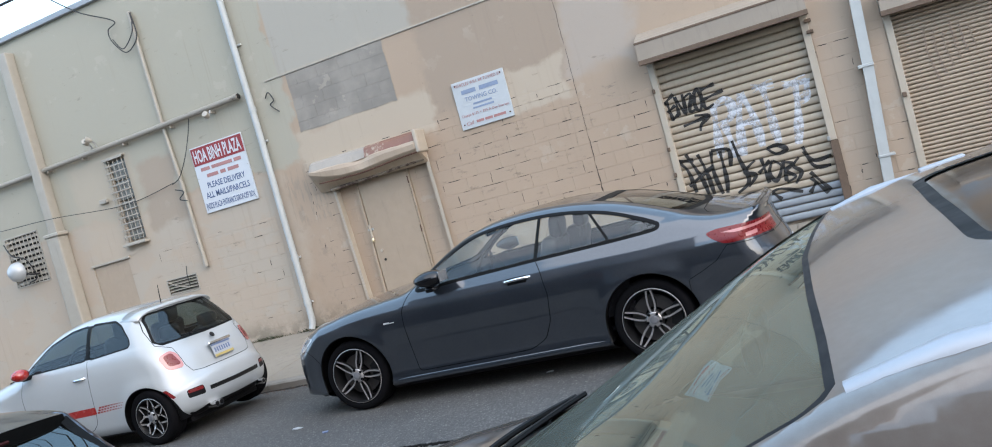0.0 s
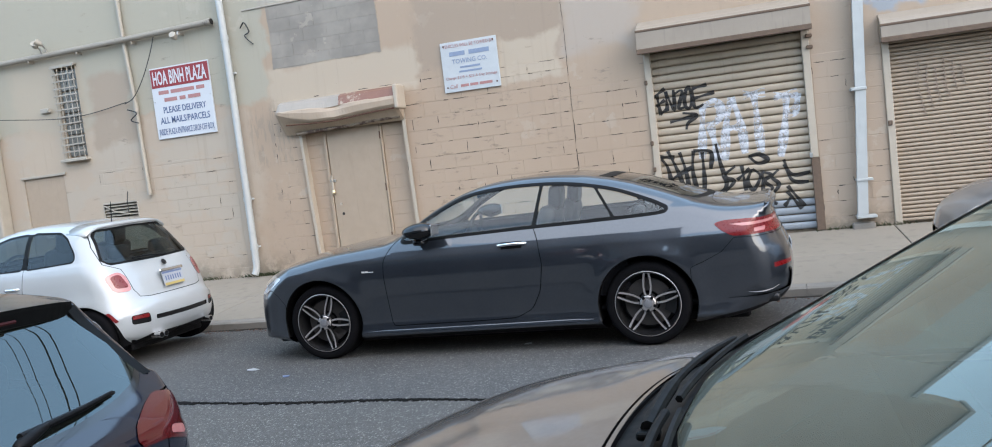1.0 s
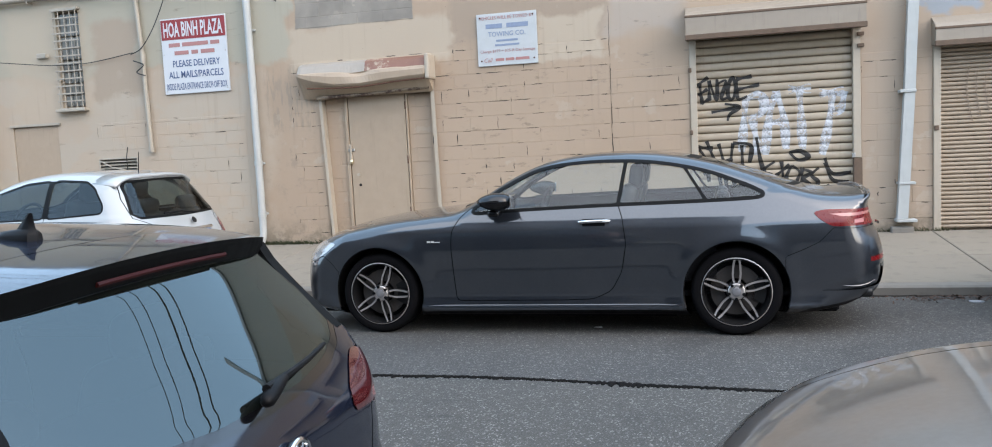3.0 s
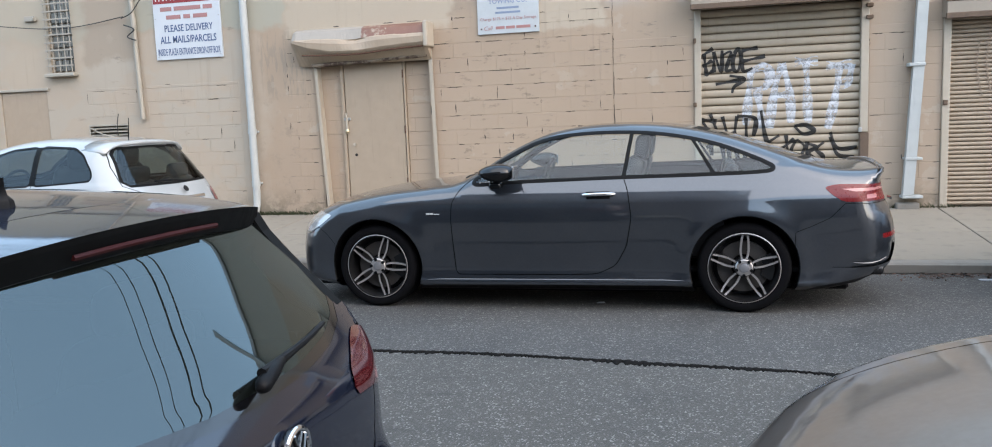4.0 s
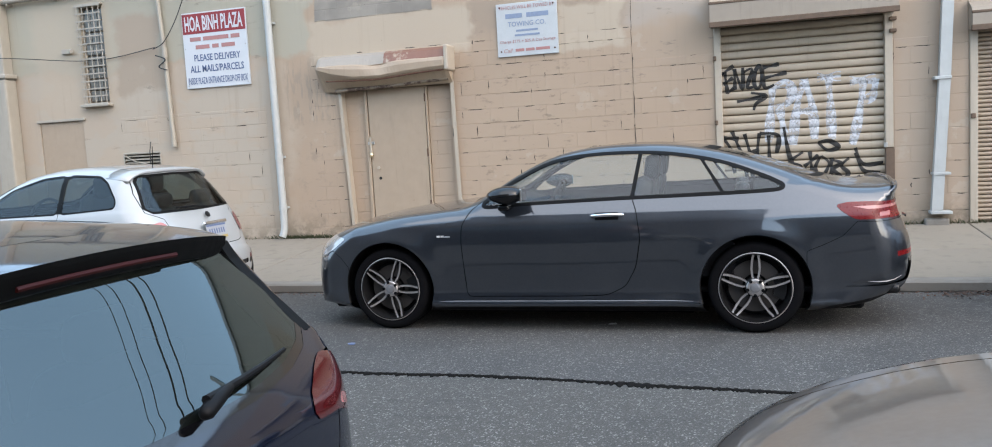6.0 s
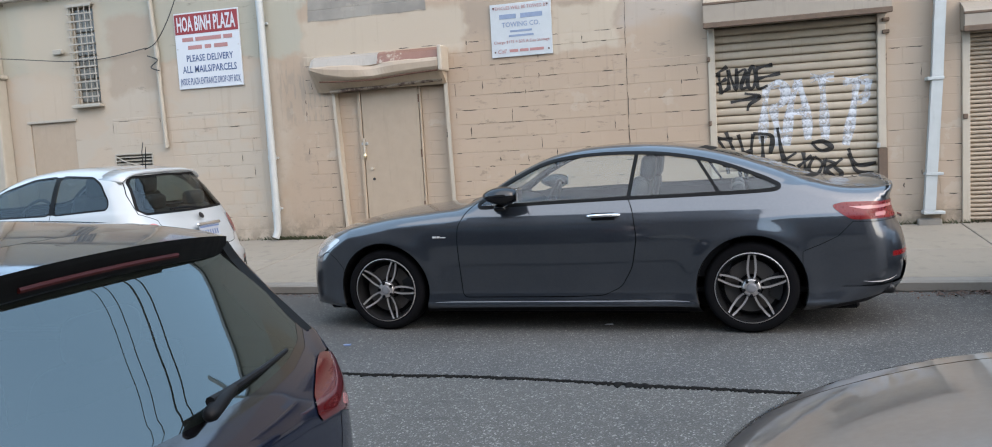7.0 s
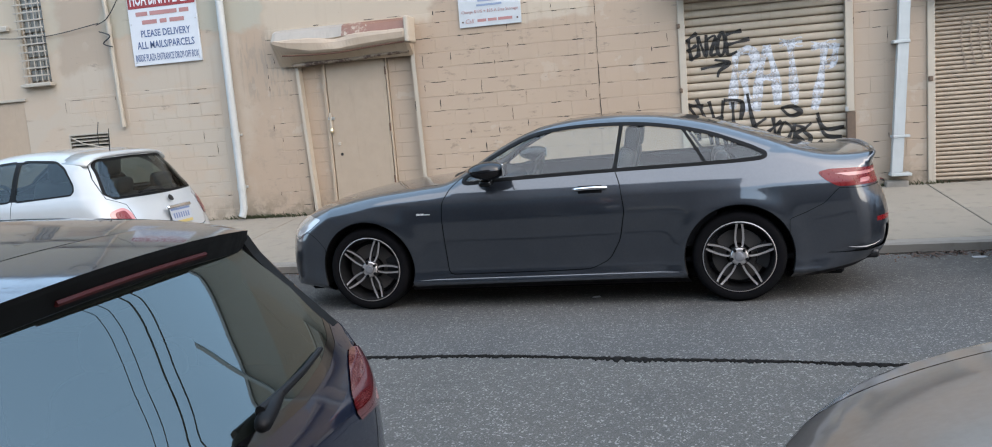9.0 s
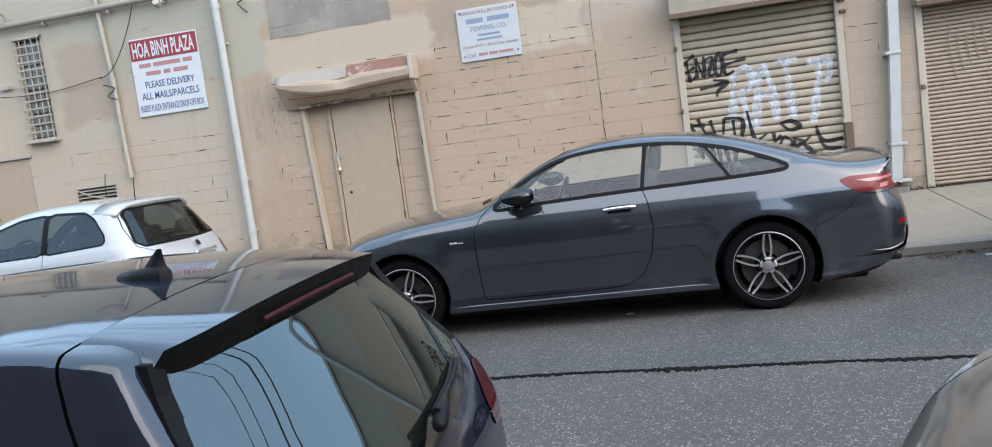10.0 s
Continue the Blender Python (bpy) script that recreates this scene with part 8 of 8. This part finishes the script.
def gutter_dirt():
    r = random.Random(4)
    verts, faces = [], []
    for i in range(1400):
        x, y = r.uniform(-14, 9), 1.88 - abs(r.gauss(0, 0.12))
        if 2.7 < x < 4.6:
            y -= abs(r.gauss(0, 0.10))
        s = r.uniform(0.004, 0.014)
        z = road_z(y)
        k = len(verts)
        a = r.uniform(0, 3)
        for t in (0, 2.1, 4.2):
            verts.append((x + s * math.cos(a + t), y + s * math.sin(a + t), z))
        verts.append((x, y, z + s * 0.9))
        faces += [(k, k + 1, k + 3), (k + 1, k + 2, k + 3), (k + 2, k, k + 3)]
    return tagged(mesh_object("gutter_grit", verts, faces, M["rust"]), "brown grit and dead leaves in the gutter", "grit", kind="stuff")


def weeds():
    r = random.Random(9)
    verts, faces = [], []
    for i in range(900):
        c = r.choice([-5.0, -4.6, -6.3, 0.4, 3.55, -4.9, -2.2])
        x = c + r.gauss(0, 0.28)
        y = WALL - 0.01 - abs(r.gauss(0, 0.03))
        h, w, a = r.uniform(0.015, 0.07), r.uniform(0.003, 0.008), r.uniform(0, 6.28)
        z = pave_z(y)
        k = len(verts)
        lx, ly = 0.5 * h * math.cos(a), -abs(0.5 * h * math.sin(a))
        verts += [(x - w, y, z), (x + w, y, z), (x + lx + w * 0.6, y + ly, z + h * 0.7), (x + lx * 1.8, y + ly * 1.8, z + h)]
        faces += [(k, k + 1, k + 2), (k, k + 2, k + 3)]
    return tagged(mesh_object("weeds", verts, faces, M["leaf"]), "small weeds at the foot of the wall", "weeds", kind="stuff")


def dead_leaves():
    r = random.Random(17)
    verts, faces = [], []
    for i in range(700):
        x, y = r.uniform(3.0, 6.5), 1.86 - abs(r.gauss(0, 0.14)) - 0.10 * r.random()
        z = road_z(y) + 0.004 + 0.012 * r.random()
        s, a, t = r.uniform(0.012, 0.035), r.uniform(0, 6.28), r.uniform(-0.4, 0.4)
        k = len(verts)
        for u, v in ((-1, 0), (0, -0.5), (1, 0), (0, 0.5)):
            dx, dy = s * (u * math.cos(a) - v * math.sin(a)), s * (u * math.sin(a) + v * math.cos(a))
            verts.append((x + dx, y + dy, z + t * s * u + 0.3 * s * abs(u)))
        faces += [(k, k + 1, k + 3), (k + 1, k + 2, k + 3)]
    return tagged(mesh_object("dead_leaves", verts, faces, M["leaf_brown"]), "drift of dark brown dead leaves along the kerb", "leaves", kind="stuff")


gutter_dirt()
dead_leaves()
weeds()

# ---------------------------------------------------------------- the blocks of the wall, last
BLOCK_L, BLOCK_H = 0.396, 0.195
BASE_Z = 2.538 - 12 * BLOCK_H


def block_mesh(w, h, seed, proud=0.0022):
    """A painted block, its face a little uneven, its arrises worn."""
    r = random.Random(seed)
    g = 0.0014
    b = bmesh.new()
    e = 0.0045
    s = 0.0002
    out = [(s, g), (w - s, g), (w - s, h - g), (s, h - g)]
    inn = [(s + 0.0012, g + e + r.uniform(0, 0.003)), (w - s - 0.0012, g + e), (w - s - 0.0012, h - g - e - r.uniform(0, 0.003)), (s + 0.0012, h - g - e)]
    back = [b.verts.new((x, 0.03, z)) for x, z in out]
    rim = [b.verts.new((x, -proud * 0.35, z)) for x, z in out]
    face = [b.verts.new((x, -proud - r.uniform(0, 0.0015), z)) for x, z in inn]
    for lo, hi in ((back, rim), (rim, face)):
        for i in range(4):
            b.faces.new((lo[i], lo[(i + 1) % 4], hi[(i + 1) % 4], hi[i]))
    b.faces.new(face)
    me = bpy.data.meshes.new("block")
    bmesh.ops.recalc_face_normals(b, faces=b.faces)
    b.to_mesh(me)
    b.free()
    me.materials.append(M["wall"])
    return me


full = [block_mesh(BLOCK_L, BLOCK_H, k) for k in range(5)]
cut_cache = {}


def block_at(x0, x1, z0, h, y, holder):
    w = round(x1 - x0, 3)
    if abs(w - BLOCK_L) < 0.004 and abs(h - BLOCK_H) < 0.002:
        me = rnd.choice(full)
    else:
        key = (w, round(h, 3))
        if key not in cut_cache:
            cut_cache[key] = block_mesh(w, h, len(cut_cache))
        me = cut_cache[key]
    ob = new("block", me)
    ob.parent = holder
    ob.location = (x0, y + rnd.uniform(-0.0015, 0.0015), z0)


JOINTS = []


def lay(xa, xb, za, zb, y, holder, shift=0.0):
    """Courses of blocks in running bond, left out at the openings."""
    j = 0
    while True:
        z0 = BASE_Z + j * BLOCK_H
        if z0 > zb:
            break
        lo, hi = max(z0, za), min(z0 + BLOCK_H, zb)
        if hi - lo > 0.05:
            gaps = sorted((max(o[0] - 0.02, xa), min(o[1] + 0.02, xb)) for o in OPEN if o[0] - 0.02 < xb and o[1] + 0.02 > xa and o[2] < hi - 0.01 and o[3] > lo + 0.02) if y <= WALL + 0.01 else []
            start, spans = xa, []
            for g0, g1 in gaps:
                if g0 - start > 0.04:
                    spans.append((start, g0))
                start = max(start, g1)
            if xb - start > 0.04:
                spans.append((start, xb))
            off = shift + (BLOCK_L / 2 if j % 2 else 0)
            for s0, s1 in spans:
                cuts = [s0] + [c for c in (off + BLOCK_L * k for k in range(-60, 60)) if s0 + 0.07 < c < s1 - 0.07] + [s1]
                for c0, c1 in zip(cuts, cuts[1:]):
                    block_at(c0, c1, lo, hi - lo, y, holder)
                    if y <= WALL and hi < 2.9:
                        JOINTS.append((c0, c1, lo, hi))
        j += 1


lay(-4.62, 0.02, 0.24, 2.87, WALL - 0.001, wall, 0.05)
lay(-4.49, -2.68, 3.36, 4.29, WALL - 0.001, wall, 0.05)
lay(0.03, 3.92, 0.24, 2.45, WALL - 0.001, wall, 0.12)
lay(-4.13, -3.83, 0.26, 2.33, WALL + 0.075, door, 0.02)
lay(-2.855, -2.51, 0.26, 2.33, WALL + 0.075, door, 0.02)


def joint_cracks():
    """Dark open cracks in some of the joints, short and ragged."""
    r = random.Random(31)
    verts, faces = [], []

    def strip(pts, w):
        k = len(verts)
        for i, (x, z) in enumerate(pts):
            e = w * (0.25 if i in (0, len(pts) - 1) else r.uniform(0.6, 1.3))
            up = abs(pts[-1][1] - pts[0][1]) > abs(pts[-1][0] - pts[0][0])
            dx, dz = (e, 0) if up else (0, e)
            verts.extend([(x - dx, WALL - 0.0055, z - dz), (x + dx, WALL - 0.0055, z + dz)])
        for i in range(len(pts) - 1):
            a = k + 2 * i
            faces.append((a, a + 1, a + 3, a + 2))

    for c0, c1, lo, hi in JOINTS:
        often = 1.0 if -2.4 < c0 < 0.0 else 0.6 if c0 > -5.3 else 0.25
        if r.random() < 0.42 * often:
            a, b = sorted((r.uniform(lo, hi), r.uniform(lo, hi)))
            b = max(b, a + 0.06)
            strip([(c0 + r.uniform(-0.004, 0.004), a + (b - a) * t / 4) for t in range(5)], r.uniform(0.003, 0.0065))
        if r.random() < 0.85 * often:
            a, b = sorted((r.uniform(c0, c1), r.uniform(c0, c1)))
            b = max(b, a + 0.08)
            strip([(a + (b - a) * t / 5, hi + r.uniform(-0.003, 0.003)) for t in range(6)], r.uniform(0.002, 0.0052))
    # the long crack between the two buildings
    for za, zb in ((1.25, 1.62), (1.70, 2.05), (2.12, 2.55), (2.62, 3.3), (3.36, 4.3)):
        n = int((zb - za) / 0.06)
        strip([(0.025 + r.uniform(-0.008, 0.008), za + (zb - za) * t / n) for t in range(n + 1)], 0.005 if zb < 2.1 else 0.0028)
    ob = mesh_object("joint_crack", verts, faces, M["crack"])
    return tagged(ob, "dark ragged cracks in the joints of the block wall", "cracks", kind="stuff")


def joined_blocks(name, label, xa, xb, za, zb, y):
    """The blocks further along, in one piece."""
    verts, faces = [], []
    j = 0
    while BASE_Z + j * BLOCK_H < zb:
        z0 = BASE_Z + j * BLOCK_H
        lo, hi = max(z0, za), min(z0 + BLOCK_H, zb)
        j += 1
        if hi - lo < 0.05:
            continue
        off = BLOCK_L / 2 if j % 2 else 0
        k0 = int((xa - off) // BLOCK_L)
        for k in range(k0, int((xb - off) // BLOCK_L) + 1):
            a, c = max(xa, off + k * BLOCK_L), min(xb, off + (k + 1) * BLOCK_L)
            if c - a < 0.06 or any(o[0] - 0.03 < c and o[1] + 0.03 > a and o[2] < hi - 0.02 and o[3] > lo + 0.02 for o in OPEN):
                continue
            JOINTS.append((a, c, lo, hi))
            g, e, p = 0.0015, 0.007, 0.002
            n = len(verts)
            verts += [(a + g, y + 0.01, lo + g), (c - g, y + 0.01, lo + g), (c - g, y + 0.01, hi - g), (a + g, y + 0.01, hi - g)]
            verts += [(a + g + e, y - p, lo + g + e), (c - g - e, y - p, lo + g + e), (c - g - e, y - p, hi - g - e), (a + g + e, y - p, hi - g - e)]
            faces += [(n + 4, n + 5, n + 6, n + 7)] + [(n + i, n + (i + 1) % 4, n + 4 + (i + 1) % 4, n + 4 + i) for i in range(4)]
    ob = mesh_object(name, verts, faces, M["wall"], wall, label)
    return tagged(ob, kind="stuff")


joined_blocks("far_blocks", "thickly painted blocks with faint joints", -8.0, -5.4, 0.24, 2.2, WALL - 0.001)
joint_cracks()
